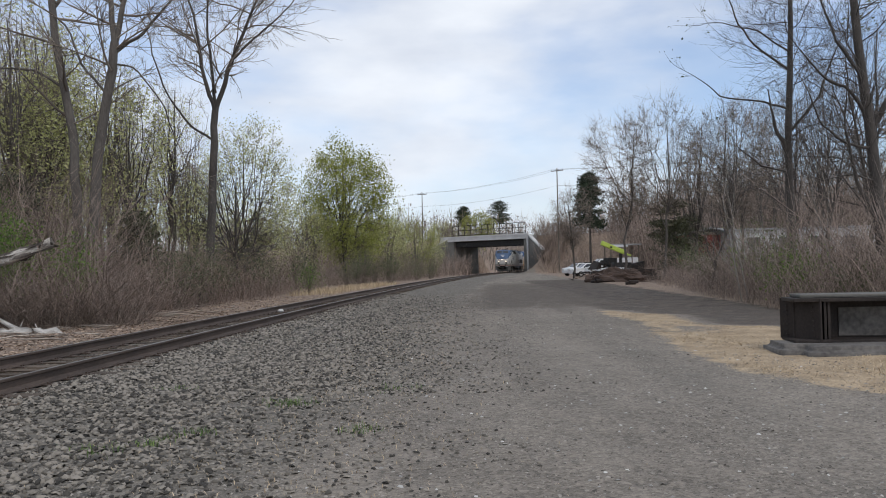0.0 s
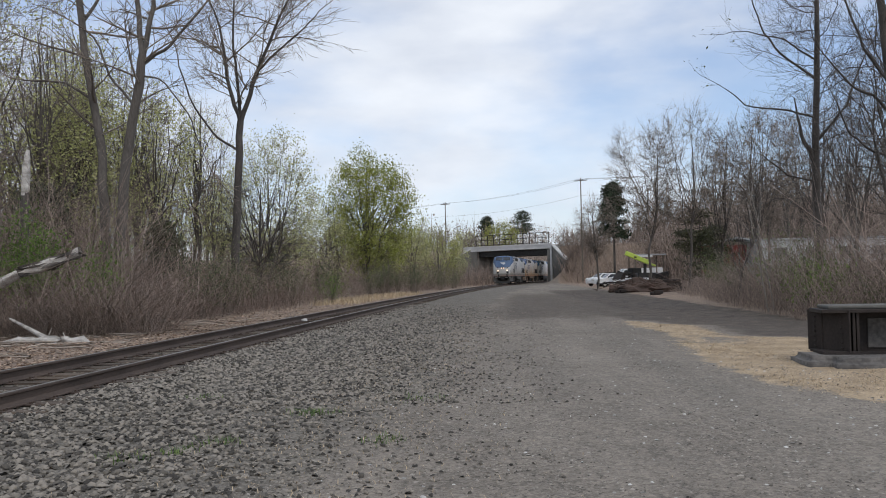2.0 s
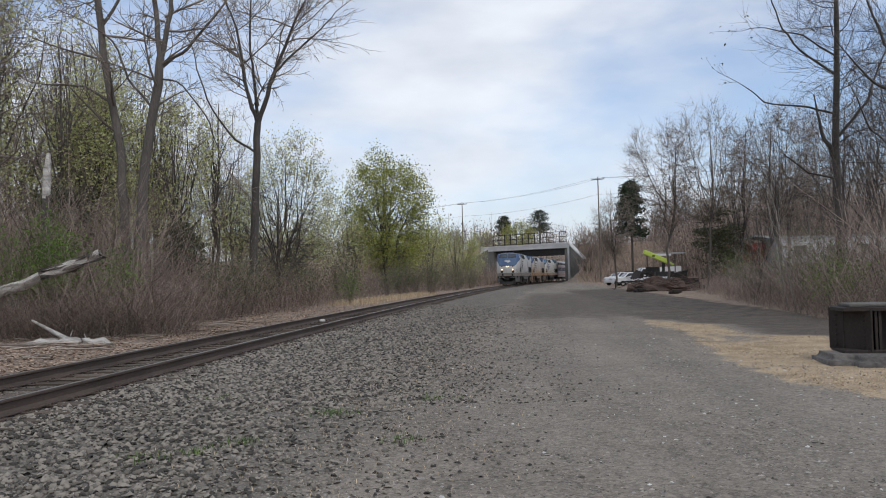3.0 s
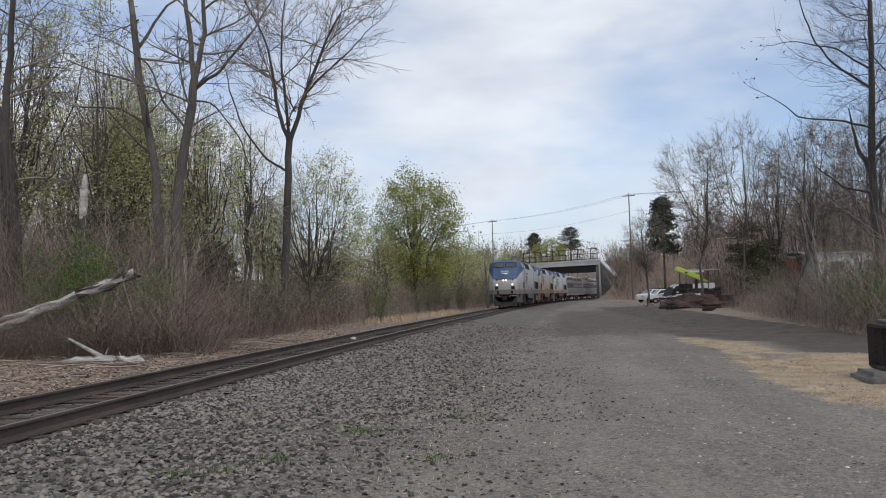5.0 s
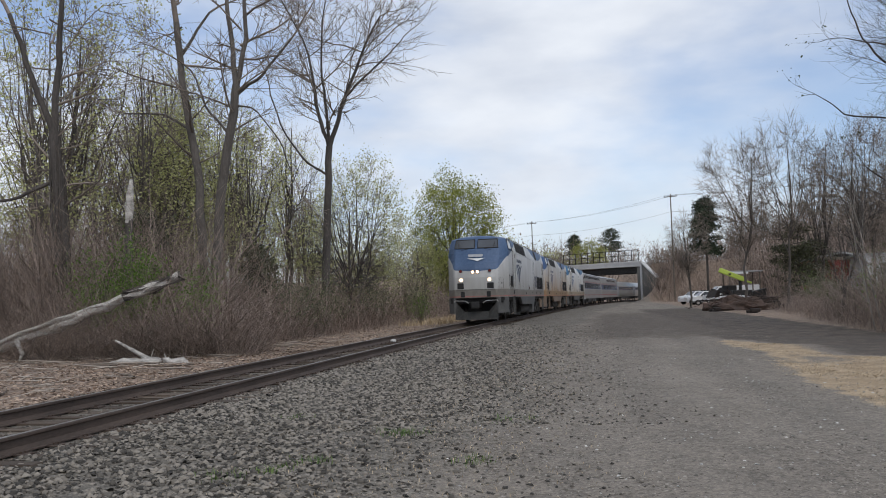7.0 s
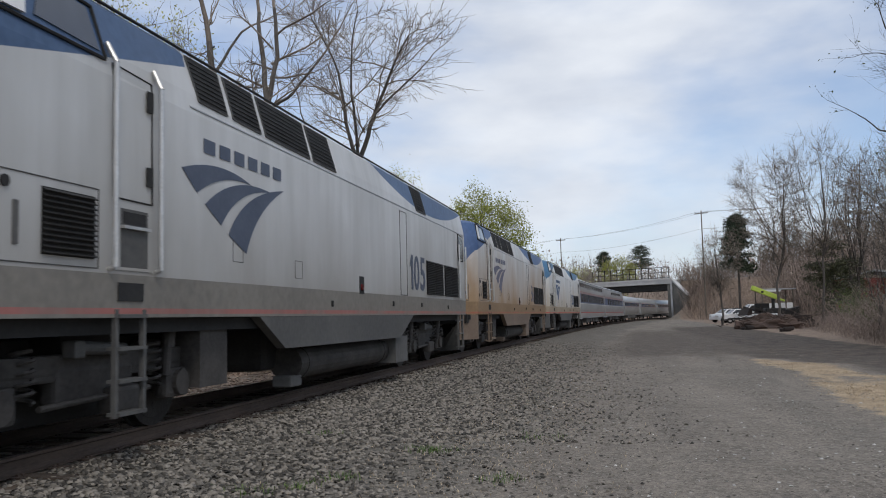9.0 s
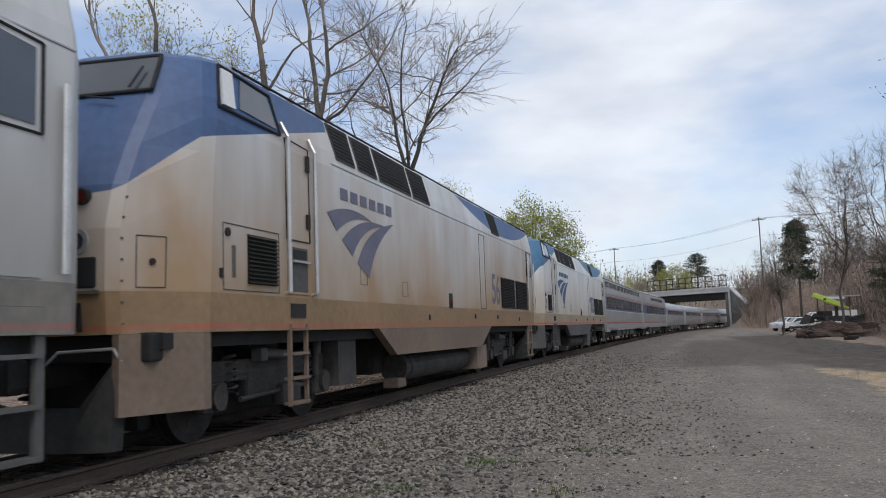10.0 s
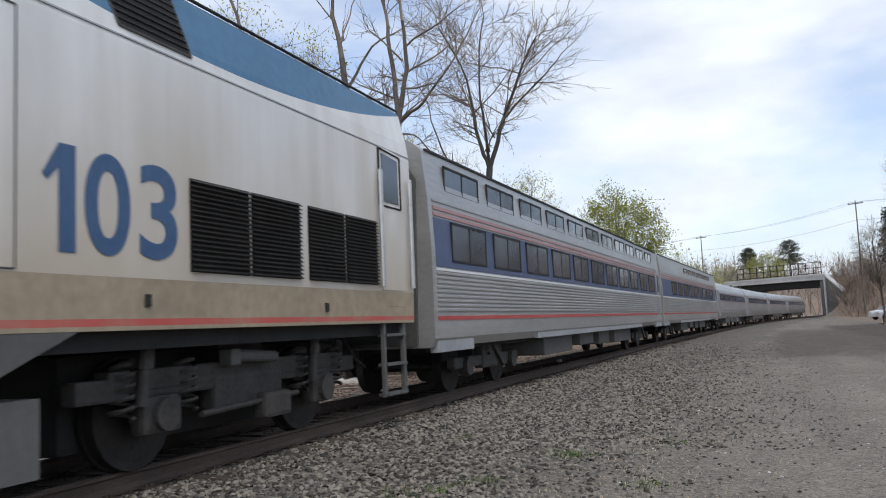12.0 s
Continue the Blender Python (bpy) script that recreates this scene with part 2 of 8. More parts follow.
def loco_paint(name, dust, dust_colour, dust_top, blue_lo, blue_hi, pale=1.0):
    """Silver-white body with a blue cab and roof sweep, a dusty sill band and a red line; dust rises unevenly from the sill."""
    k = Nodes(name, 0.5)
    x, y, z = k.xyz()
    stain = k.noise(0.55, 5.0, (1, 1, 0.35))
    grain = k.noise(9.0, 4.0)
    streak = k.noise(2.2, 4.0, (1.6, 1.6, 0.12))
    white = k.ramp(k.math("ADD", k.math("MULTIPLY", stain, 0.6), k.math("MULTIPLY", streak, 0.4)), [(0.35, tuple(c * pale for c in (0.50, 0.50, 0.485))), (0.65, tuple(c * pale for c in (0.66, 0.66, 0.65)))])
    blue = k.ramp(k.math("ADD", k.math("MULTIPLY", stain, 0.6), k.math("MULTIPLY", grain, 0.4)), [(0.35, blue_lo), (0.65, blue_hi)])
    # cab: blue above a line that climbs from the nose to the first roof grille
    from_corner = k.math("ADD", y, 9.33)
    cab_line = k.math("ADD", k.math("MINIMUM", k.math("MULTIPLY", from_corner, 0.24), k.math("MULTIPLY", from_corner, 0.80)), 3.36)
    cab = k.math("MULTIPLY", k.math("GREATER_THAN", z, cab_line), k.math("LESS_THAN", y, -6.02))
    # rear: a sweep under the roof edge, lowest over the last roof grille
    dy = k.math("MULTIPLY", k.math("SUBTRACT", y, 5.7), 0.235)
    sweep = k.math("ADD", k.math("MULTIPLY", k.math("MULTIPLY", dy, dy), 0.50), 3.76)
    rear = k.math("MULTIPLY", k.math("GREATER_THAN", z, sweep), k.math("LESS_THAN", z, 4.40))
    both = k.math("MAXIMUM", cab, rear)
    col = k.mix(both, white, blue)
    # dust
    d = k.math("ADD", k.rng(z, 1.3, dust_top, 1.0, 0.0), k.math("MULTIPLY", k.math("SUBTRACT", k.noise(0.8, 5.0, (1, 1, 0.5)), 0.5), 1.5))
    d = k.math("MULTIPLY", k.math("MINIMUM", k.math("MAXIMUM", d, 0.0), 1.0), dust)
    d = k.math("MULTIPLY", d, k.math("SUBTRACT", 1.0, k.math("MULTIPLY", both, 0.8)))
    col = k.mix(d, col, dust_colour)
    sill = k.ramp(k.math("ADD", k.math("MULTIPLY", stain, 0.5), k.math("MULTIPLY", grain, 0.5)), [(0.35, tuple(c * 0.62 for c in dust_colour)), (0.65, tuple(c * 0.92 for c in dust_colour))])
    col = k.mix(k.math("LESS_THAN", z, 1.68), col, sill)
    stripe = k.math("MULTIPLY", k.math("LESS_THAN", z, 1.352), k.math("GREATER_THAN", z, 1.295))
    worn = k.rng(k.noise(1.2, 5.0), 0.35, 0.55, 0.6 if pale > 1 else 0.2, 1.0 if pale > 1 else 0.5)
    col = k.mix(k.math("MULTIPLY", stripe, worn), col, (0.50, 0.085, 0.07))
    k.bump(grain, 0.06, 0.01)
    return k.done(col)


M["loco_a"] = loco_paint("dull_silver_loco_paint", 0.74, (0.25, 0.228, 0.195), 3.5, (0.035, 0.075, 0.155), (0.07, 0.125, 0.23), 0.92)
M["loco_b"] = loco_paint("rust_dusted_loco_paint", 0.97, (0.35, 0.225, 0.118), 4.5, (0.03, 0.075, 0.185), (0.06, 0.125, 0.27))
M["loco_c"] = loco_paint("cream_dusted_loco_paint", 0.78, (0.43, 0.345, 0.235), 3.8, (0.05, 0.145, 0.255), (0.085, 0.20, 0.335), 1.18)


# ---- mesh helpers ----
def mesh_ob(name, verts, faces, material, parent=None, label="", smooth=False):
    me = bpy.data.meshes.new(name)
    me.from_pydata([tuple(v) for v in verts], [], faces)
    me.materials.append(material)
    if smooth:
        me.shade_smooth()
    ob = new(name, me)
    ob.parent = parent
    if label:
        ob["label"] = label
    return ob


def big_mesh(name, v, tri, material, parent=None, smooth=False):
    """A large triangle mesh from arrays."""
    me = bpy.data.meshes.new(name)
    v, tri = np.asarray(v, np.float32), np.asarray(tri, np.int32)
    me.vertices.add(len(v))
    me.vertices.foreach_set("co", v.ravel())
    me.loops.add(tri.size)
    me.loops.foreach_set("vertex_index", tri.ravel())
    me.polygons.add(len(tri))
    me.polygons.foreach_set("loop_start", np.arange(0, tri.size, 3, dtype=np.int32))
    me.update(calc_edges=True)
    me.validate()
    if smooth:
        me.shade_smooth()
    me.materials.append(material)
    ob = new(name, me)
    ob.parent = parent
    return ob


def part(name, bm, material, parent, label="", smooth=False):
    me = bpy.data.meshes.new(name)
    bm.normal_update()
    bm.to_mesh(me)
    bm.free()
    me.materials.append(material)
    if smooth:
        me.shade_smooth()
    ob = new(name, me)
    ob.parent = parent
    if label:
        ob["label"] = label
    return ob


def add_box(bm, lo, hi, bevel=0.0, m=None):
    geo = bmesh.ops.create_cube(bm, size=1.0)
    vs = geo["verts"]
    c = [(a + b) / 2 for a, b in zip(lo, hi)]
    s = [b - a for a, b in zip(lo, hi)]
    for v in vs:
        v.co = Vector((c[0] + v.co.x * s[0], c[1] + v.co.y * s[1], c[2] + v.co.z * s[2]))
        if m is not None:
            v.co = m @ v.co
    if bevel:
        es = list({e for v in vs for e in v.link_edges})
        bmesh.ops.bevel(bm, geom=es, offset=bevel, segments=2, affect="EDGES", profile=0.6)
    return bm


def box(lo, hi, bevel=0.0):
    return add_box(bmesh.new(), lo, hi, bevel)


def add_cyl(bm, a, b, r, seg=12, r2=None, caps=True):
    a, b = Vector(a), Vector(b)
    d = b - a
    m = Matrix.Translation((a + b) / 2) @ d.to_track_quat("Z", "Y").to_matrix().to_4x4()
    bmesh.ops.create_cone(bm, cap_ends=caps, segments=seg, radius1=r, radius2=r if r2 is None else r2, depth=d.length, matrix=m)
    return bm


def cyl(a, b, r, seg=12, r2=None):
    return add_cyl(bmesh.new(), a, b, r, seg, r2)


def prism(poly, axis, a, b):
    """A polygon in the plane across an axis (0, 1 or 2), pulled from a to b along it."""
    bm = bmesh.new()

    def at(p, w):
        q = list(p)
        q.insert(axis, w)
        return bm.verts.new(q)
    lo, hi = [at(p, a) for p in poly], [at(p, b) for p in poly]
    n = len(poly)
    bm.faces.new(lo)
    bm.faces.new(hi)
    for i in range(n):
        bm.faces.new((lo[i], lo[(i + 1) % n], hi[(i + 1) % n], hi[i]))
    bmesh.ops.recalc_face_normals(bm, faces=bm.faces)
    return bm


class Tubes:
    """Collects tapered tubes and leaves as triangle arrays."""

    def __init__(self):
        self.v, self.f, self.n = [], [], 0

    def tube(self, pts, rad, sides):
        pts, rad = np.asarray(pts, float), np.asarray(rad, float)
        d = np.gradient(pts, axis=0)
        d /= np.linalg.norm(d, axis=1)[:, None] + 1e-9
        ref = np.where(np.abs(d[:, 2:3]) > 0.85, np.array([[1.0, 0, 0]]), np.array([[0, 0, 1.0]]))
        if np.abs(d[0, 2]) > 0.85:
            ref[:] = (1.0, 0, 0)
        else:
            ref[:] = (0, 0, 1.0) if np.abs(d[:, 2]).max() < 0.97 else (0.7, 0.7, 0.1)
        u = np.cross(d, ref)
        u /= np.linalg.norm(u, axis=1)[:, None] + 1e-9
        w = np.cross(d, u)
        a = np.arange(sides) * 2 * np.pi / sides
        ring = pts[:, None] + rad[:, None, None] * (np.cos(a)[None, :, None] * u[:, None] + np.sin(a)[None, :, None] * w[:, None])
        k, base = len(pts), self.n
        self.v.append(ring.reshape(-1, 3))
        i = np.arange(k - 1)[:, None] * sides
        j = np.arange(sides)[None]
        j2 = (j + 1) % sides
        p, q, r, s = base + i + j, base + i + j2, base + i + sides + j2, base + i + sides + j
        self.f.append(np.stack([p, q, r], -1).reshape(-1, 3))
        self.f.append(np.stack([p, r, s], -1).reshape(-1, 3))
        self.n += k * sides

    def spike(self, a, b, r):
        """A thin twig that runs out to a point."""
        a, b = np.asarray(a, float), np.asarray(b, float)
        d = (b - a) / (np.linalg.norm(b - a) + 1e-9)
        u = np.cross(d, (0.31, 0.83, 0.46))
        u /= np.linalg.norm(u) + 1e-9
        w = np.cross(d, u)
        n = self.n
        self.v.append(np.array([a + u * r, a - u * r * 0.5 + w * r * 0.87, a - u * r * 0.5 - w * r * 0.87, b]))
        self.f.append(np.array([(n, n + 1, n + 3), (n + 1, n + 2, n + 3), (n + 2, n, n + 3)]))
        self.n += 4

    def leaves(self, at, size, rng):
        """One small bent leaf of two triangles at each place."""
        at = np.asarray(at, float)
        k = len(at)
        if not k:
            return
        a = rng.normal(size=(k, 3))
        a /= np.linalg.norm(a, axis=1)[:, None]
        b = np.cross(a, rng.normal(size=(k, 3)))
        b /= np.linalg.norm(b, axis=1)[:, None] + 1e-9
        s = size * rng.uniform(0.6, 1.4, (k, 1))
        v = np.stack([at - a * s, at + b * s * 0.55, at + a * s, at - b * s * 0.55], 1).reshape(-1, 3)
        o = self.n + np.arange(k)[:, None] * 4
        self.v.append(v)
        self.f.append(np.concatenate([o + [0, 1, 2], o + [0, 2, 3]]))
        self.n += 4 * k

    def arrays(self):
        return np.concatenate(self.v), np.concatenate(self.f)

    def build(self, name, material, parent=None, smooth=False):
        v, f = self.arrays()
        return big_mesh(name, v, f, material, parent, smooth)


# ---- the line of the track ----
S_AX = np.arange(-60.0, 421.0, 1.0)


def _line():
    s = np.clip(S_AX, -60, 205)
    ang = 0.03932 + 0.849e-3 * s - 0.495e-5 * s * s / 2 + 0.58e-7 * s ** 3 / 3
    k_end = 0.849e-3 - 0.495e-5 * 205 + 0.58e-7 * 205 ** 2
    ang = ang + np.maximum(S_AX - 205, 0) * k_end
    x, y = np.cumsum(np.sin(ang)), np.cumsum(np.cos(ang))
    i = np.searchsorted(S_AX, 0)
    return x - x[i] - 6.333, y - y[i], ang


LX, LY, LA = _line()


def line_at(s, d=0.0):
    """Plan point at s metres along the line, d metres to its camera side, and the heading there."""
    a = np.interp(s, S_AX, LA)
    return np.interp(s, S_AX, LX) + np.cos(a) * d, np.interp(s, S_AX, LY) - np.sin(a) * d, a


def offset_from_line(x, y):
    """Signed distance from the track's centre line (camera side positive) and the place along it."""
    x, y = np.asarray(x, float), np.asarray(y, float)
    d, s = np.empty(x.size), np.empty(x.size)
    xf, yf = x.ravel(), y.ravel()
    for a in range(0, x.size, 20000):
        dx, dy = xf[a:a + 20000, None] - LX[None], yf[a:a + 20000, None] - LY[None]
        i = np.argmin(dx * dx + dy * dy, 1)
        r = np.arange(len(i))
        d[a:a + 20000] = dx[r, i] * np.cos(LA[i]) - dy[r, i] * np.sin(LA[i])
        s[a:a + 20000] = S_AX[i]
    return d.reshape(x.shape), s.reshape(x.shape)


# the road bridge: deck from BR_L to BR_R, its near face
BR_L, BR_R = np.array([1.6, 183.0]), np.array([17.6, 170.0])
BR_U = (BR_R - BR_L) / np.linalg.norm(BR_R - BR_L)
BR_V = np.array([-BR_U[1], BR_U[0]])
BR_LEN = float(np.linalg.norm(BR_R - BR_L))


def ramp01(v, a, b):
    t = np.clip((v - a) / (b - a), 0, 1)
    return t * t * (3 - 2 * t)


def ground_z(x, y, rough=True):
    x, y = np.asarray(x, float), np.asarray(y, float)
    d, s = offset_from_line(x, y)
    z = np.full(x.shape, -0.42)
    cam_side = -0.20 - 0.22 * ramp01(d, 1.35, 3.1)
    far_side = -0.20 - 0.32 * ramp01(-d, 1.35, 3.0) + 0.30 * ramp01(-d, 5, 14) + 1.2 * ramp01(-d, 16, 60)
    z = np.where(d > 0, cam_side, far_side)
    # bank under the trees on the camera's side
    z += 2.6 * ramp01(x - 0.10 * y, 14, 34) * ramp01(y, 15, 45)
    z += 9.0 * ramp01(y, 192, 320) * ramp01(np.abs(d), 6, 34)
    # road embankment at both ends of the bridge
    u = (x - BR_L[0]) * BR_U[0] + (y - BR_L[1]) * BR_U[1]
    v = (x - BR_L[0]) * BR_V[0] + (y - BR_L[1]) * BR_V[1] - 4.5
    side = np.maximum(-u - 0.5, u - BR_LEN - 0.5)
    near_face = np.where(v < -4.0, ramp01(side, 0.6, 8.0), ramp01(side, -0.2, 0.3))
    top = 7.6 * near_face * (1 - ramp01(np.abs(v), 4.6, 13.0))
    z = np.maximum(z, np.where(side > -0.2, top - 0.3, -9))
    if rough:
        far = ramp01(np.hypot(x, y), 3, 30)
        w = np.sin(x * 1.7 + 1.3 * np.sin(y * 0.9)) * np.sin(y * 1.3 + 0.7 * np.sin(x * 1.1))
        z = z + (0.012 + 0.03 * far) * w * (np.abs(d) > 1.8)
    return z


def on_ground(x, y):
    return float(ground_z(np.array([x]), np.array([y]))[0])


def ground_material():
    k = Nodes("ground", 0.95)
    at = k.n("Attribute")
    at.attribute_name = "zone"
    sep = k.n("SeparateColor")
    k.l(at.outputs["Color"], sep.inputs[0])
    big, mid, fine = k.noise(0.35, 5.0), k.noise(2.4, 6.0), k.noise(26.0, 5.0)
    vor, grit = k.n("TexVoronoi", Scale=24.0), k.n("TexVoronoi", Scale=62.0)
    k.l(k.co.outputs["Object"], vor.inputs["Vector"])
    k.l(k.co.outputs["Object"], grit.inputs["Vector"])
    cells = k.math("ADD", k.math("MULTIPLY", vor.outputs["Color"], 0.32), k.math("MULTIPLY", grit.outputs["Color"], 0.36))
    pebble = k.math("ADD", cells, k.math("MULTIPLY", fine, 0.32))
    track = k.noise(0.8, 5.0, (1.2, 0.12, 1))
    blot = k.math("ADD", k.math("ADD", k.math("MULTIPLY", big, 0.3), k.math("MULTIPLY", mid, 0.3)), k.math("MULTIPLY", track, 0.4))
    gravel = k.ramp(k.math("ADD", k.math("MULTIPLY", pebble, 0.75), k.math("MULTIPLY", blot, 0.25)), [(0.30, (0.044, 0.039, 0.032)), (0.72, (0.265, 0.235, 0.192))])
    dirt = k.ramp(k.math("ADD", k.math("MULTIPLY", blot, 0.50), k.math("MULTIPLY", pebble, 0.50)), [(0.32, (0.070, 0.060, 0.048)), (0.68, (0.345, 0.298, 0.242))])
    litter = k.ramp(k.math("ADD", k.math("MULTIPLY", fine, 0.6), k.math("MULTIPLY", mid, 0.4)), [(0.32, (0.085, 0.058, 0.040)), (0.66, (0.40, 0.30, 0.225))])
    straw = k.ramp(k.math("ADD", k.math("MULTIPLY", fine, 0.5), k.math("MULTIPLY", mid, 0.5)), [(0.32, (0.22, 0.16, 0.095)), (0.66, (0.54, 0.41, 0.265))])
    soil = k.ramp(k.math("ADD", k.math("MULTIPLY", mid, 0.6), k.math("MULTIPLY", fine, 0.4)), [(0.32, (0.030, 0.024, 0.019)), (0.68, (0.145, 0.115, 0.09))])
    def edge(mask, soft=0.35):
        n = k.math("MULTIPLY", k.math("SUBTRACT", k.math("ADD", k.math("MULTIPLY", mid, 0.6), k.math("MULTIPLY", fine, 0.4)), 0.5), 1.6)
        return k.rng(k.math("ADD", mask, n), 0.5 - soft / 2, 0.5 + soft / 2)
    c = k.mix(edge(sep.outputs[0]), dirt, gravel)
    c = k.mix(edge(at.outputs["Alpha"]), c, soil)
    c = k.mix(edge(sep.outputs[1]), c, litter)
    c = k.mix(edge(sep.outputs[2], 0.25), c, straw)
    k.bump(k.math("ADD", pebble, mid), 0.8, 0.04)
    return k.done(c)


M["ground"] = ground_material()


def axis(stops):
    out = []
    for a, b, step in stops:
        out += list(np.arange(a, b, step))
    return np.array(out + [stops[-1][1]])


STRAW_Y = (4, 8.9, 9.9, 11, 13.2, 16.9, 20.8, 26.4)
STRAW_IN = (5.6, 4.7, 4.3, 3.95, 3.85, 4.25, 4.85, 4.55)


def straw_out(y):
    return np.interp(y, [5, 9, 14, 17, 18.9, 19.9, 23.4, 26.4], [30, 17, 10.0, 8.2, 7.1, 6.2, 6.55, 4.9])


def straw_mask(x, y):
    """Where dry grass covers the verge on the camera's right."""
    edge, out = np.interp(y, STRAW_Y, STRAW_IN), straw_out(y)
    return ramp01(x, edge - 0.25, edge + 0.5) * (1 - ramp01(x, out - 0.5, out + 0.3)) * (1 - ramp01(y, 25.4, 26.8)) * ramp01(y, 1, 4)


def build_ground():
    xs = axis([(-2500, -300, 220), (-300, -80, 20), (-80, -24, 3), (-24, -13, 0.8), (-13, 14, 0.42), (14, 40, 1.2), (40, 100, 5), (100, 300, 20), (300, 2500, 220)])
    ys = axis([(-2500, -200, 230), (-200, -40, 16), (-40, 0, 2), (0, 34, 0.42), (34, 70, 0.9), (70, 150, 2.2), (150, 200, 1.0), (200, 420, 6), (420, 2600, 180)])
    X, Y = np.meshgrid(xs, ys)
    Z = ground_z(X, Y)
    nx, ny = len(xs), len(ys)
    i, j = np.meshgrid(np.arange(nx - 1), np.arange(ny - 1))
    p = (j * nx + i).ravel()
    tri = np.concatenate([np.stack([p, p + 1, p + nx + 1], 1), np.stack([p, p + nx + 1, p + nx], 1)])
    v = np.stack([X, Y, Z], -1).reshape(-1, 3)
    ob = big_mesh("ground", v, tri, M["ground"], smooth=True)
    d, s = offset_from_line(X, Y)
    wob = 0.5 * np.sin(Y * 0.35) + 0.3 * np.sin(Y * 0.9 + 1)
    gravel = 1 - ramp01(d + wob * 0.5, 3.6, 6.6)
    gravel = np.maximum(gravel * 0.95, 0.42 * (1 - ramp01(np.abs(X - 2.6 - 0.05 * Y), 0.2, 1.1)))
    litter = ramp01(-d, 2.3, 3.0)
    litter = np.maximum(litter, ramp01(X - 0.055 * Y, 8.4, 9.8) * ramp01(Y, 10, 24))
    litter = np.maximum(litter, ramp01(Z, 0.2, 1.0))
    litter = np.maximum(litter, ramp01(Y, 185, 200))
    bald = np.exp(-((X - 5.5) / 0.9) ** 2 - ((Y - 18.6) / 1.3) ** 2)
    straw = 0.90 * straw_mask(X, Y) * (1 - 0.6 * bald)
    soil = ramp01(X - 0.03 * Y, 3.8, 6.5) * ramp01(Y, 24, 29) * (1 - ramp01(Y, 70, 95)) * 0.95
    soil = np.maximum(soil, 0.62 * ramp01(Y, 23, 32) * (1 - ramp01(Y, 60, 85)) * ramp01(d, 3.8, 6.5))
    soil = np.maximum(soil, 0.74 * ramp01(X - straw_out(Y), -0.3, 0.8) * ramp01(Y, 14.5, 17.5) * (1 - ramp01(Y, 30, 36)))
    col = np.stack([gravel, litter, straw, soil], -1).reshape(-1, 4).astype(np.float32)
    at = ob.data.attributes.new("zone", "FLOAT_COLOR", "POINT")
    at.data.foreach_set("color", col.ravel())
    return tagged(ob, "grey gravel yard with dirt tracks, dry grass and leaf litter", "ground", kind="structure")


build_ground()


# ---- railway track ----
def rail_profile():
    half = [(0.0, 0.0), (0.030, 0.0), (0.0365, -0.008), (0.0365, -0.030), (0.012, -0.046), (0.010, -0.120), (0.040, -0.158), (0.070, -0.166), (0.070, -0.178)]
    return half + [(-x, z) for x, z in reversed(half[1:])]


def sweep(profile, offset, s0, s1, step, z0=0.0):
    ss = np.arange(s0, s1 + 0.01, step)
    n = len(profile)
    v, f = [], []
    for s in ss:
        for px, pz in profile:
            x, y, a = line_at(s, offset + px)
            v.append((x, y, pz + z0))
    for i in range(len(ss) - 1):
        for j in range(n):
            f.append((i * n + j, i * n + (j + 1) % n, (i + 1) * n + (j + 1) % n, (i + 1) * n + j))
    return v, f


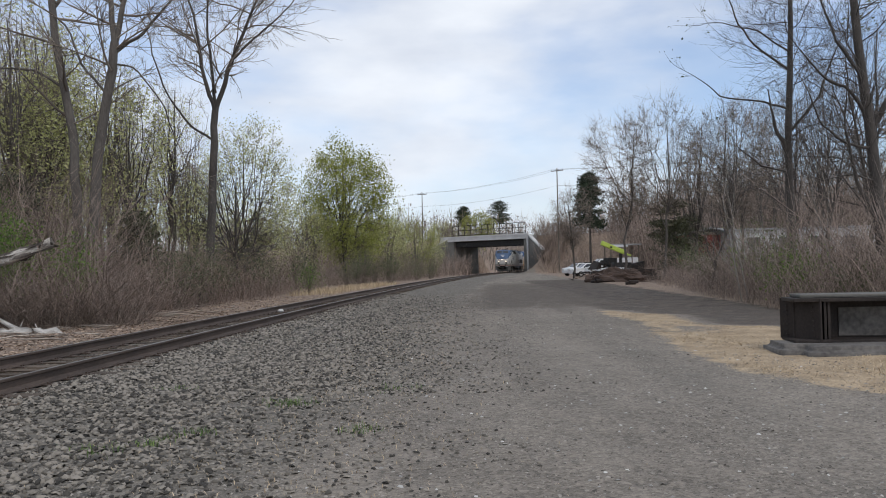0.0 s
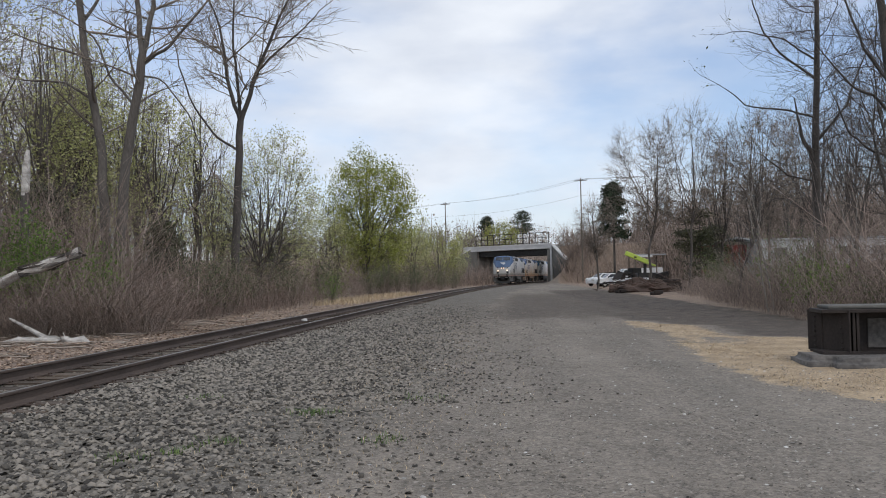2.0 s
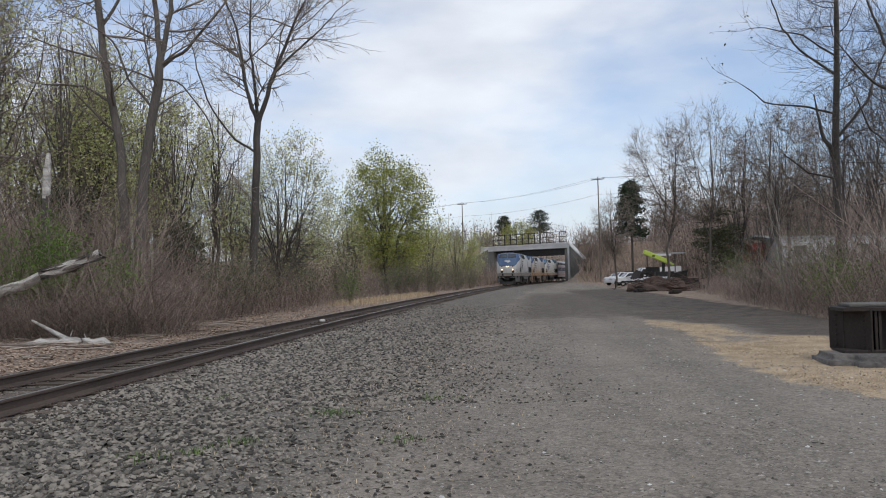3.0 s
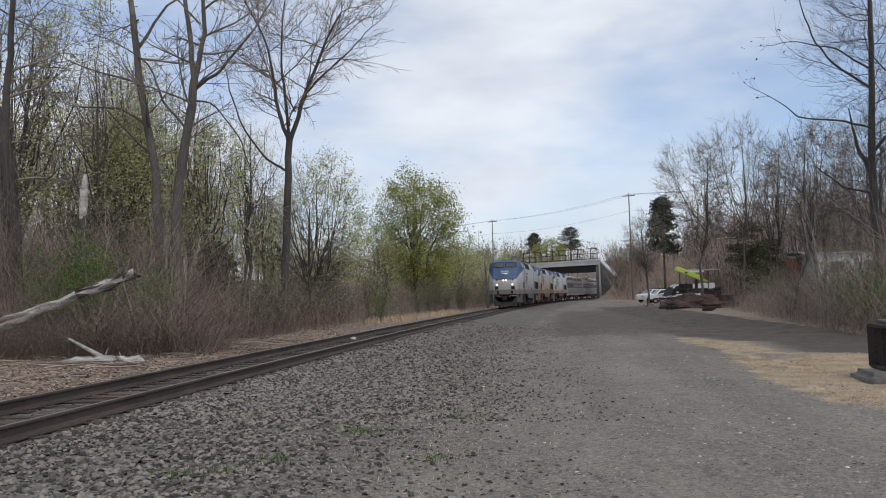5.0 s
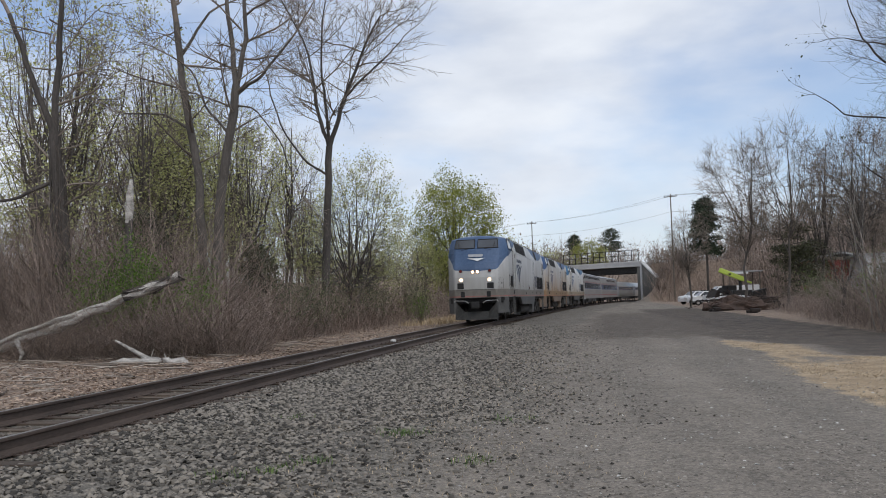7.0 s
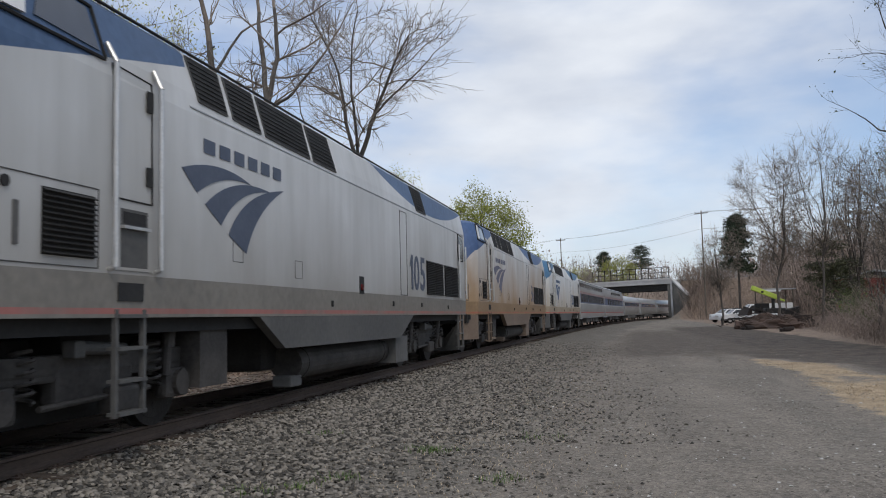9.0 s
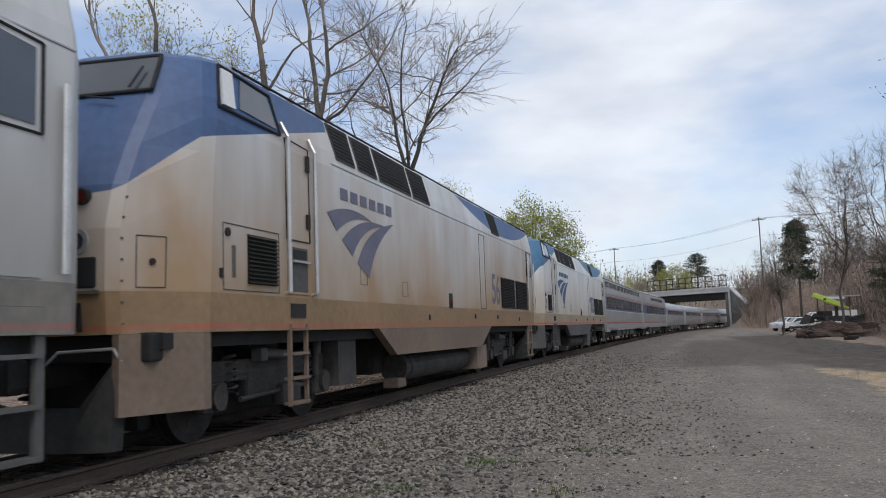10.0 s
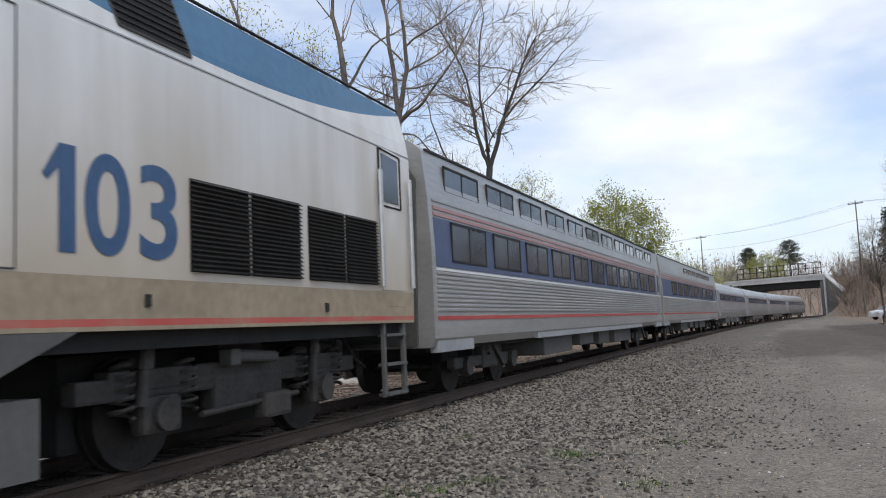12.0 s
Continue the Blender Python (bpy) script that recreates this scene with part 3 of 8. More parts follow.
def build_track():
    track = tagged(new("railway_track"), "single railway track of rusty steel rails on weathered timber ties", "railway track", kind="structure")
    prof = rail_profile()
    for off in (0.7525, -0.7525):
        v, f = sweep(prof, off, -40, 330, 1.0)
        rail = mesh_ob("rail", v, f, M["rail_side"], track, "brown rusted rail with a polished head")
        v, f = sweep([(-0.026, 0.0015), (0.026, 0.0015), (0.020, 0.004), (-0.020, 0.004)], off, -40, 330, 1.0)
        mesh_ob("rail_head", v, f, M["rail_top"], rail, "shiny worn running surface")
    rng = np.random.default_rng(3)
    protos = []
    for i in range(4):
        bm = box((-1.3, -0.115, -0.36), (1.3, 0.115, -0.185), 0.012)
        for q in bm.verts:
            q.co += Vector(rng.normal(0, 0.006, 3))
        me = bpy.data.meshes.new("tie")
        bm.to_mesh(me)
        bm.free()
        me.materials.append(M["tie"])
        protos.append(me)
    far_v, far_f = [], []
    s = -20.0
    while s < 250:
        x, y, a = line_at(s)
        turn = math.degrees(-a) + rng.normal(0, 0.8)
        if s < 95:
            ob = new("tie", protos[int(rng.integers(4))])
            ob.parent = track
            ob.matrix_basis = pose(x + rng.normal(0, 0.02), y, rng.normal(0, 0.006), 0, 0, turn)
        else:
            b = len(far_v)
            m = pose(x, y, 0, 0, 0, turn)
            for q in ((-1.3, -.11, -.185), (1.3, -.11, -.185), (1.3, .11, -.185), (-1.3, .11, -.185), (-1.3, -.11, -.3), (1.3, -.11, -.3), (1.3, .11, -.3), (-1.3, .11, -.3)):
                far_v.append(m @ Vector(q))
            far_f += [(b, b + 1, b + 2, b + 3), (b, b + 4, b + 5, b + 1), (b + 3, b + 2, b + 6, b + 7), (b + 1, b + 5, b + 6, b + 2), (b, b + 3, b + 7, b + 4)]
        s += 0.50 + rng.normal(0, 0.015)
    tagged(mesh_ob("distant_ties", far_v, far_f, M["tie"], track), kind="stuff")
    # tie plates and anchors where the rails pass near
    bm0 = box((-0.19, -0.09, -0.188), (0.19, 0.09, -0.172), 0.004)
    for sx in (-0.11, 0.11):
        add_box(bm0, (sx - 0.015, -0.04, -0.18), (sx + 0.015, -0.01, -0.150))
        add_box(bm0, (sx - 0.015, 0.02, -0.18), (sx + 0.015, 0.05, -0.152))
    pm = bpy.data.meshes.new("tie_plate")
    bm0.to_mesh(pm)
    bm0.free()
    pm.materials.append(M["rail_side"])
    for k in range(70):
        for off in (0.7525, -0.7525):
            x, y, a = line_at(4 + 0.5 * k, off)
            ob = new("tie_plate", pm)
            ob.parent = track
            ob.matrix_basis = pose(x, y, 0, 0, 0, math.degrees(-a))


build_track()


def stones(name, label, xs, ys, size, material, seed, flat=0.7, sink=0.25, z=None, small=False):
    """Loose angular stones, strewn over the ground, as one mass."""
    rng = np.random.default_rng(seed)
    n = len(xs)
    base = np.array([(1, 0, 0), (-1, 0, 0), (0, 1, 0), (0, -1, 0), (0, 0, 1), (0, 0, -1), (.6, .6, .5), (-.6, .6, .45), (.6, -.6, .5), (-.6, -.6, .45)], float)
    tri = np.array([(4, 0, 6), (6, 0, 2), (2, 4, 6), (4, 2, 7), (7, 2, 1), (1, 4, 7), (4, 1, 9), (9, 1, 3), (3, 4, 9), (4, 3, 8), (8, 3, 0), (0, 4, 8)])
    if small:
        base = np.array([(1, 0, -.2), (.3, .95, -.2), (-.8, .6, -.2), (-.8, -.6, -.2), (.3, -.95, -.2), (.35, .1, .75), (-.4, -.1, .65)], float)
        tri = np.array([(0, 1, 5), (1, 2, 5), (2, 6, 5), (2, 3, 6), (3, 4, 6), (4, 5, 6), (4, 0, 5)])
    v = base[None] * rng.uniform(0.6, 1.25, (n, len(base), 1))
    a = rng.uniform(0, 6.283, n)
    t = rng.normal(0, 0.45, n)
    st = np.stack([rng.uniform(0.7, 1.35, n), rng.uniform(0.6, 1.0, n), rng.uniform(0.5, 0.9, n) * flat / 0.7], 1)
    v = v * st[:, None]
    ct, s_t = np.cos(t)[:, None], np.sin(t)[:, None]
    y2, z2 = v[..., 1] * ct - v[..., 2] * s_t, v[..., 1] * s_t + v[..., 2] * ct
    ca, sa = np.cos(a)[:, None], np.sin(a)[:, None]
    x3, y3 = v[..., 0] * ca - y2 * sa, v[..., 0] * sa + y2 * ca
    size = np.asarray(size)
    v = np.stack([x3, y3, z2], -1) * size[:, None, None]
    gz = ground_z(xs, ys) if z is None else z
    v += np.stack([xs, ys, gz + size * flat * sink], -1)[:, None]
    f = tri[None] + (np.arange(n) * len(base))[:, None, None]
    ob = big_mesh(name, v.reshape(-1, 3), f.reshape(-1, 3), material)
    return tagged(ob, label, "gravel", kind="stuff")


def build_ballast():
    rng = np.random.default_rng(11)
    # shoulder on the camera's side: thick by the rail, thinning towards the drive
    n = 21000
    s = 2.5 + 13 * rng.beta(1.0, 1.5, n)
    d = 0.9 + 7.2 * rng.beta(1.0, 1.9, n)
    x, y, _ = line_at(s, d)
    keep = rng.random(n) < np.clip(1.1 - (d - 3.0) / 3.6, 0.0, 1)
    x, y, d = x[keep], y[keep], d[keep]
    size = rng.uniform(0.012, 0.038, len(x)) * np.interp(d, [3.0, 6.5], [1.12, 0.6])
    stones("ballast", "grey crushed-stone ballast beside the rails", x, y, size, M["ballast"], 12)
    n = 30000
    s = 10 + 36 * rng.beta(0.9, 2.0, n)
    d = 0.9 + 7.0 * rng.beta(1.0, 1.6, n)
    x, y, _ = line_at(s, d)
    keep = rng.random(n) < np.clip(1.2 - (d - 3.0) / 4.0, 0.0, 1)
    x, y, d, s = x[keep], y[keep], d[keep], s[keep]
    size = rng.uniform(0.016, 0.046, len(x)) * np.interp(d, [3.0, 6.5], [1.1, 0.7])
    stones("shoulder_ballast", "grey crushed-stone ballast along the track shoulder", x, y, size, M["ballast"], 15, small=True)
    n = 13500
    s = 2.0 + 55 * rng.beta(0.8, 2.0, n)
    d = rng.uniform(-2.9, 0.9, n)
    x, y, _ = line_at(s, d)
    stones("track_ballast", "brown-grey ballast stones between the ties", x, y, rng.uniform(0.018, 0.036, n), M["track_stone"], 13, z=np.full(n, -0.205) - 0.2 * ramp01(-d, 1.3, 3.0), small=True)
    # loose pebbles on the drive, most of them fine, in drifts between the wheel tracks
    n = 38000
    y = 3.0 + 34 * rng.beta(0.9, 2.0, n)
    x = rng.uniform(-3.2, 5.6, n) + 0.05 * y
    lane = np.minimum(np.abs(x - 0.9 - 0.09 * y), np.abs(x - 2.9 - 0.07 * y))
    keep = rng.random(n) < np.clip(0.32 + 0.5 * ramp01(lane, 0.15, 0.7) + 0.25 * np.sin(x * 2.1 + y * 0.7) * np.sin(y * 0.5), 0.12, 1)
    x, y = x[keep], y[keep]
    stones("drive_gravel", "loose pebbles on the dirt drive", x, y, rng.uniform(0.006, 0.014, len(x)) * np.where(rng.random(len(x)) < 0.07, 1.9, 1.0), M["pebble"], 14, flat=0.5, small=True)
    n = 420
    y = 4.0 + 24 * rng.beta(0.9, 1.8, n)
    x = rng.uniform(-1.5, 4.6, n) + 0.05 * y
    stones("pale_pebbles", "scattered pale pebbles on the dirt drive", x, y, rng.uniform(0.012, 0.026, n), M["pale_stone"], 16, flat=0.5, small=True)


build_ballast()


def build_track_stone():
    stone = tagged(new("stone"), "pale stone lying between the rails", "stone")
    stone.location = (-5.46, 27.6, -0.185)
    bm = bmesh.new()
    bmesh.ops.create_icosphere(bm, subdivisions=2, radius=0.11)
    for v in bm.verts:
        v.co *= 1 + 0.3 * noise.noise(v.co * 14)
        v.co.z = v.co.z * 0.6 + 0.04
    part("stone", bm, M["pale_stone"], stone)


build_track_stone()


# ---- road bridge ----
def build_bridge():
    bridge = tagged(new("road_bridge"), "concrete road bridge over the track with dark beams and a black railing", "bridge", kind="structure")
    ang = math.degrees(math.atan2(BR_U[1], BR_U[0]))
    bridge.matrix_basis = pose(BR_L[0], BR_L[1], 0, 0, 0, ang)
    W = 9.0
    L = BR_LEN
    part("deck", box((-2.5, 0, 6.8), (L + 1.5, W, 7.3), 0.03), M["concrete"], bridge)
    bm = box((-2.5, -0.25, 6.85), (L + 0.2, 0.15, 7.75), 0.04)
    add_box(bm, (-2.5, -0.36, 7.6), (L + 0.25, 0.2, 7.92), 0.03)
    part("fascia", bm, M["concrete_pale"], bridge, "pale concrete edge beam")
    part("far_fascia", box((-2.5, W - 0.2, 6.85), (L + 0.4, W + 0.2, 7.9), 0.04), M["concrete"], bridge)
    for i in range(5):
        bm = box((1.2, 0.7 + i * 1.85, 5.65), (L - 0.9, 1.1 + i * 1.85, 6.79), 0.02)
        add_box(bm, (1.2, 0.55 + i * 1.85, 5.60), (L - 0.9, 1.25 + i * 1.85, 5.67))
        part("beam", bm, M["steel_dark"], bridge, "dark steel beam")
    # abutments
    part("abutment", box((L - 0.9, -0.1, -0.8), (L + 0.6, W, 6.8), 0.04), M["concrete_grey_dark"], bridge)
    part("abutment", box((-2.5, -0.1, -0.8), (1.2, W, 6.8), 0.04), M["concrete_grey_dark"], bridge)
    part("corner_post", box((L - 0.05, -0.35, -0.8), (L + 0.35, 0.0, 7.6), 0.03), M["concrete_pale"], bridge, "pale concrete corner of the abutment")
    for u0, u1, v1 in ((L + 0.5, L + 5.6, -3.0), (-0.4, -5.2, -3.0)):
        dx, dy = u1 - u0, v1
        ln = math.hypot(dx, dy)
        nx, ny = -dy / ln * 0.2, dx / ln * 0.2
        bm = bmesh.new()
        lo = [(u0 + nx, ny), (u1 + nx, v1 + ny), (u1 - nx, v1 - ny), (u0 - nx, -ny)]
        tops = [7.4, 4.3, 4.3, 7.4]
        a = [bm.verts.new((p[0], p[1], -0.8)) for p in lo]
        b = [bm.verts.new((p[0], p[1], h)) for p, h in zip(lo, tops)]
        bm.faces.new(a), bm.faces.new(b)
        for i in range(4):
            bm.faces.new((a[i], a[(i + 1) % 4], b[(i + 1) % 4], b[i]))
        bmesh.ops.recalc_face_normals(bm, faces=bm.faces)
        wing = part("wing_wall", bm, M["concrete_grey_dark"], bridge)
        bm = bmesh.new()
        a = [bm.verts.new((p[0] + q[0], p[1] + q[1], h)) for p, h, q in zip(lo, tops, ((nx, ny), (nx, ny), (-nx, -ny), (-nx, -ny)))]
        b = [bm.verts.new((q.co.x, q.co.y, q.co.z + 0.28)) for q in a]
        bm.faces.new(a), bm.faces.new(b)
        for i in range(4):
            bm.faces.new((a[i], a[(i + 1) % 4], b[(i + 1) % 4], b[i]))
        bmesh.ops.recalc_face_normals(bm, faces=bm.faces)
        part("coping", bm, M["concrete_pale"], wing, "pale sloping coping")
    # railing
    for z in (8.1, 9.15, 10.2):
        part("rail", box((0.95, -0.06, z), (L - 0.45, 0.06, z + 0.10)), M["steel_dark"], bridge)
    n = 12
    for i in range(n + 1):
        u = 1.0 + (L - 1.5) * i / n
        part("railing_post", box((u - 0.06, -0.05, 7.9), (u + 0.06, 0.05, 10.25)), M["steel_dark"], bridge)


build_bridge()


def build_marker_posts():
    for x, y, h in ((19.6, 169.0, 2.2), (20.2, 168.2, 1.6)):
        z = on_ground(x, y)
        post = tagged(new("marker_post"), "short white post beside the bridge abutment", "post", "white posts by the bridge")
        post.matrix_basis = pose(x, y, z - 0.05)
        part("post", cyl((0, 0, -0.1), (0, 0, h), 0.13, 10), M["white"], post)
        part("cap", cyl((0, 0, h), (0, 0, h + 0.08), 0.16, 10), M["white"], post)


build_marker_posts()


# ---- trees ----
def grow(rng, wood, twigs, p, d, length, r, level, cfg, tips):
    """A branch that wanders and splits. Thick levels go into wood, thin ones into twigs."""
    n = max(3, int(length / cfg["seg"][min(level, len(cfg["seg"]) - 1)]))
    n = min(n, 9)
    pts, rad = [np.array(p, float)], [r]
    d = np.array(d, float)
    d /= np.linalg.norm(d)
    end = r * cfg["taper"] if level < cfg["levels"] else r * 0.4
    for i in range(n):
        d = d + rng.normal(0, cfg["wander"] * (1.0 if level < 2 else 1.9), 3) + np.array([0, 0, cfg["up"] * (1.0 if level < 2 else 1.6)])
        d /= np.linalg.norm(d)
        pts.append(pts[-1] + d * length / n)
        rad.append(r + (end - r) * (i + 1) / n)
    sides = (9, 6, 4, 3, 3, 3)[min(level, 5)]
    if level >= cfg["levels"]:
        twigs.tube(pts[:-1], rad[:-1], 3)
        twigs.spike(pts[-2], pts[-1], rad[-2])
    else:
        (wood if level <= 1 else twigs).tube(pts, rad, sides)
    if level >= cfg["levels"]:
        tips.append(pts[-1])
        tips.append(pts[len(pts) // 2])
        return
    kids = cfg["kids"][level]
    for i in range(kids):
        t = rng.uniform(cfg["bare"][level], 1.0) if i else 1.0
        k = t * n
        j = min(int(k), n - 1)
        q = pts[j] + (pts[j + 1] - pts[j]) * (k - j)
        ax = pts[j + 1] - pts[j]
        ax = ax / np.linalg.norm(ax)
        side = np.cross(ax, rng.normal(size=3))
        side /= np.linalg.norm(side) + 1e-9
        spread = rng.uniform(*cfg["angle"]) * (0.45 if i == 0 else 1.0)
        nd = ax * math.cos(spread) + side * math.sin(spread)
        ln = length * rng.uniform(*cfg["short"]) * (1.0 if i == 0 else (1.25 - 0.6 * t))
        rr = (rad[j] + (rad[j + 1] - rad[j]) * (k - j)) * (0.8 if i == 0 else rng.uniform(0.35, 0.6))
        grow(rng, wood, twigs, q, nd, ln, max(rr, cfg["thin"]), level + 1, cfg, tips)


BARE = dict(seg=(1.4, 0.8, 0.5, 0.35, 0.3), taper=0.45, levels=4, wander=0.07, up=0.035, kids=(8, 6, 5, 4), bare=(0.35, 0.2, 0.15, 0.1), angle=(0.35, 0.95), short=(0.45, 0.75), thin=0.006)
SLIM = dict(BARE, kids=(10, 5, 4, 3), bare=(0.25, 0.2, 0.15, 0.1), angle=(0.3, 0.8), short=(0.35, 0.55), wander=0.06)


def tree_arrays(seed, height, r, cfg, lean=(0, 0), stems=None):
    rng = np.random.default_rng(seed)
    wood, twigs, tips = Tubes(), Tubes(), []
    if stems is None:
        grow(rng, wood, twigs, (0, 0, -0.3), (lean[0], lean[1], 1), height * 0.62, r, 0, cfg, tips)
    else:
        for pts, r0, r1, level, length in stems:
            pts = np.array(pts, float)
            t = np.linspace(0, 1, len(pts) * 3)
            tt = np.linspace(0, 1, len(pts))
            fine = np.stack([np.interp(t, tt, pts[:, i]) for i in range(3)], 1)
            fine[1:-1] += rng.normal(0, 0.02, (len(t) - 2, 3))
            wood.tube(fine, np.linspace(r0, r1, len(t)), 10)
            dirn = fine[-1] - fine[-2]
            if length:
                grow(rng, wood, twigs, fine[-1], dirn, length, r1, level, cfg, tips)
    return wood, twigs, np.array(tips) if tips else np.zeros((0, 3)), rng


def side_limbs(rng, wood, twigs, tips, cfg, trunk, z0, z1, count, length, r=0.05):
    """More limbs along a trunk (a function of height) between two heights."""
    for i in range(count):
        z = z0 + (z1 - z0) * (i + rng.random()) / count
        a = rng.uniform(0, 6.283)
        d = np.array([math.cos(a), math.sin(a), rng.uniform(-0.05, 0.8)])
        grow(rng, wood, twigs, (trunk(z)[0], trunk(z)[1], z), d, length * rng.uniform(0.6, 1.2), r * rng.uniform(0.6, 1.2), 2, cfg, tips)


def make_tree(name, label, wood, twigs, tips, rng, bark, twig, leaf=None, leaves=0, leaf_size=0.06, spread=0.35, group="", at=(0, 0, 0)):
    tree = tagged(new(name), label, "tree", group)
    tree.location = at
    wood.build("trunk", bark, tree, smooth=True)
    crown = twigs.build("crown", twig, tree)
    if leaf is not None and len(tips) and leaves:
        lv = Tubes()
        pick = rng.integers(0, len(tips), leaves)
        lv.leaves(tips[pick] + rng.normal(0, spread, (leaves, 3)), leaf_size, rng)
        lv.build("foliage", leaf, crown)
    return tree


def plain_tree(name, label, seed, height, r, cfg, bark, twig, at, **kw):
    wood, twigs, tips, rng = tree_arrays(seed, height, r, cfg, kw.pop("lean", (0, 0)))
    return make_tree(name, label, wood, twigs, tips, rng, M[bark], M[twig], at=at, **kw)


def spot(x, y):
    return (x, y, on_ground(x, y))


def build_left_trees():
    big = dict(BARE, kids=(5, 9, 7, 4), angle=(0.3, 0.95), thin=0.012)
    # leaning trunk with one long low limb
    x, y = -13.75, 31.0
    w, t, tips, rng = tree_arrays(21, 18, 0.24, big, stems=[
        ([(0.2, 0, -0.3), (0.0, 0, 4), (-0.15, 0, 7), (-0.75, 0, 10.2), (-1.0, 0, 13)], 0.194, 0.122, 2, 4.0),
        ([(-0.5, 0, 8.6), (-1.6, 0.2, 9.3), (-3.4, 0.3, 9.5)], 0.054, 0.029, 2, 2.4),
        ([(-0.9, 0, 11.5), (0.2, 0.5, 13.5)], 0.072, 0.043, 2, 3.0)])
    side_limbs(rng, w, t, [], big, lambda z: (-0.1 * max(0, z - 5), 0), 6.5, 13, 9, 2.4)
    make_tree("bare_tree", "tall bare grey tree leaning a little, with one long low limb", w, t, tips, rng, M["bark"], M["twig"], at=spot(x, y))
    # pale trunk that forks high up
    x, y = -13.2, 30.6
    w, t, tips, rng = tree_arrays(22, 18, 0.26, big, stems=[
        ([(0, 0, -0.3), (0.1, 0, 2.5), (0.45, 0, 6), (0.95, 0, 9.0), (1.1, 0, 10.2)], 0.216, 0.151, 1, 0),
        ([(1.1, 0, 10.0), (0.9, 0, 12), (0.7, 0.2, 14)], 0.115, 0.072, 2, 3.5),
        ([(1.1, 0, 10.1), (1.55, 0, 12), (1.5, -0.2, 14)], 0.108, 0.065, 2, 3.5),
        ([(1.1, 0, 9.8), (2.1, 0.2, 10.6), (3.2, 0.3, 11.9)], 0.072, 0.043, 2, 2.6),
        ([(0.8, 0, 8.2), (-0.3, 0.3, 9.5), (-0.9, 0.3, 11)], 0.050, 0.036, 2, 2.6),
        ([(1.0, 0, 9.4), (1.9, 0, 9.2), (2.9, 0, 7.8), (3.3, 0, 6.6)], 0.036, 0.022, 2, 1.6)])
    side_limbs(rng, w, t, [], big, lambda z: (0.11 * z, 0), 8, 13, 12, 2.6)
    make_tree("bare_tree", "tall bare tree with a pale trunk forking high up", w, t, tips, rng, M["bark"], M["twig"], at=spot(x, y))
    # tree with a low side limb and a wide fork
    x, y = -12.3, 44.0
    w, t, tips, rng = tree_arrays(24, 20, 0.3, dict(big, kids=(6, 10, 8, 4), up=0.01, thin=0.014, angle=(0.3, 1.1)), stems=[
        ([(-0.2, 0, -0.3), (-0.1, 0, 3), (0.1, 0, 7), (0.25, 0, 10.2)], 0.245, 0.180, 1, 0),
        ([(0.25, 0, 10.1), (-0.35, 0, 12), (-0.75, 0.2, 14.6)], 0.122, 0.072, 1, 4.6),
        ([(0.25, 0, 10.1), (0.15, 0, 12.2), (0.0, -0.4, 14.5)], 0.094, 0.058, 1, 4.2),
        ([(0.25, 0, 10.1), (0.95, 0, 12.2), (1.5, 0, 13.6)], 0.137, 0.094, 1, 4.2),
        ([(1.2, 0, 12.9), (2.4, 0.1, 14.1), (3.4, 0.3, 15.0)], 0.065, 0.043, 2, 3.0),
        ([(0.1, 0, 8.6), (-1.2, 0, 9.5), (-2.4, 0, 11.2), (-3.1, 0, 13.3)], 0.072, 0.036, 2, 3.4)])
    side_limbs(rng, w, t, [], big, lambda z: (0.45 * (z - 10.5) if z > 10.5 else 0.1, 0), 11, 15.5, 14, 3.2)
    side_limbs(rng, w, t, [], big, lambda z: (0.25 - 0.28 * (z - 10.2), 0), 11, 15.5, 14, 3.2)
    make_tree("bare_tree", "tall bare tree with a wide fork and a low curved limb", w, t, tips, rng, M["bark_dark"], M["twig"], at=spot(x, y))
    # vine-clad tree further along
    x, y = -17.6, 27.5
    w, t, tips, rng = tree_arrays(26, 18, 0.3, big, stems=[
        ([(0.25, 0, -0.3), (0.1, 0, 4), (-0.2, 0, 8.0)], 0.245, 0.187, 1, 0),
        ([(-0.2, 0, 7.9), (-1.1, 0, 10), (-2.0, 0, 12.5)], 0.122, 0.079, 2, 3.5),
        ([(-0.2, 0, 7.9), (-0.05, 0, 10.5), (0.1, 0, 13)], 0.137, 0.086, 2, 3.5),
        ([(-0.1, 0, 6.2), (-1.2, -0.5, 5.6), (-2.6, -0.8, 5.3)], 0.072, 0.043, 2, 2.5)])
    side_limbs(rng, w, t, [], big, lambda z: (-0.05 * z + 0.2, 0), 4.5, 12.5, 16, 2.6)
    vine = Tubes()
    for i in range(60):
        a = rng.uniform(0, 6.28)
        h0, h1 = rng.uniform(0, 3), rng.uniform(4.5, 7.9)
        hh = np.linspace(h0, h1, 9)
        cx = 0.25 - 0.055 * hh
        rr = 0.25 - 0.008 * hh + rng.uniform(0, 0.10)
        aa = a + np.cumsum(rng.normal(0, 0.22, 9))
        vine.tube(np.stack([cx + rr * np.cos(aa), rr * np.sin(aa), hh], 1), np.full(9, rng.uniform(0.008, 0.022)), 3)
    tree = make_tree("bare_tree", "bare forked tree with its trunk wrapped in woody vines", w, t, tips, rng, M["bark_dark"], M["twig"], at=spot(x, y))
    vine.build("vines", M["twig_dark"], tree)
    # snag
    x, y = -14.9, 27.2
    w = Tubes()
    w.tube([(0, 0, -0.3), (0.05, 0, 2), (0.12, 0, 4.2), (0.14, 0, 4.75)], [0.20, 0.17, 0.14, 0.12], 9)
    top = Tubes()
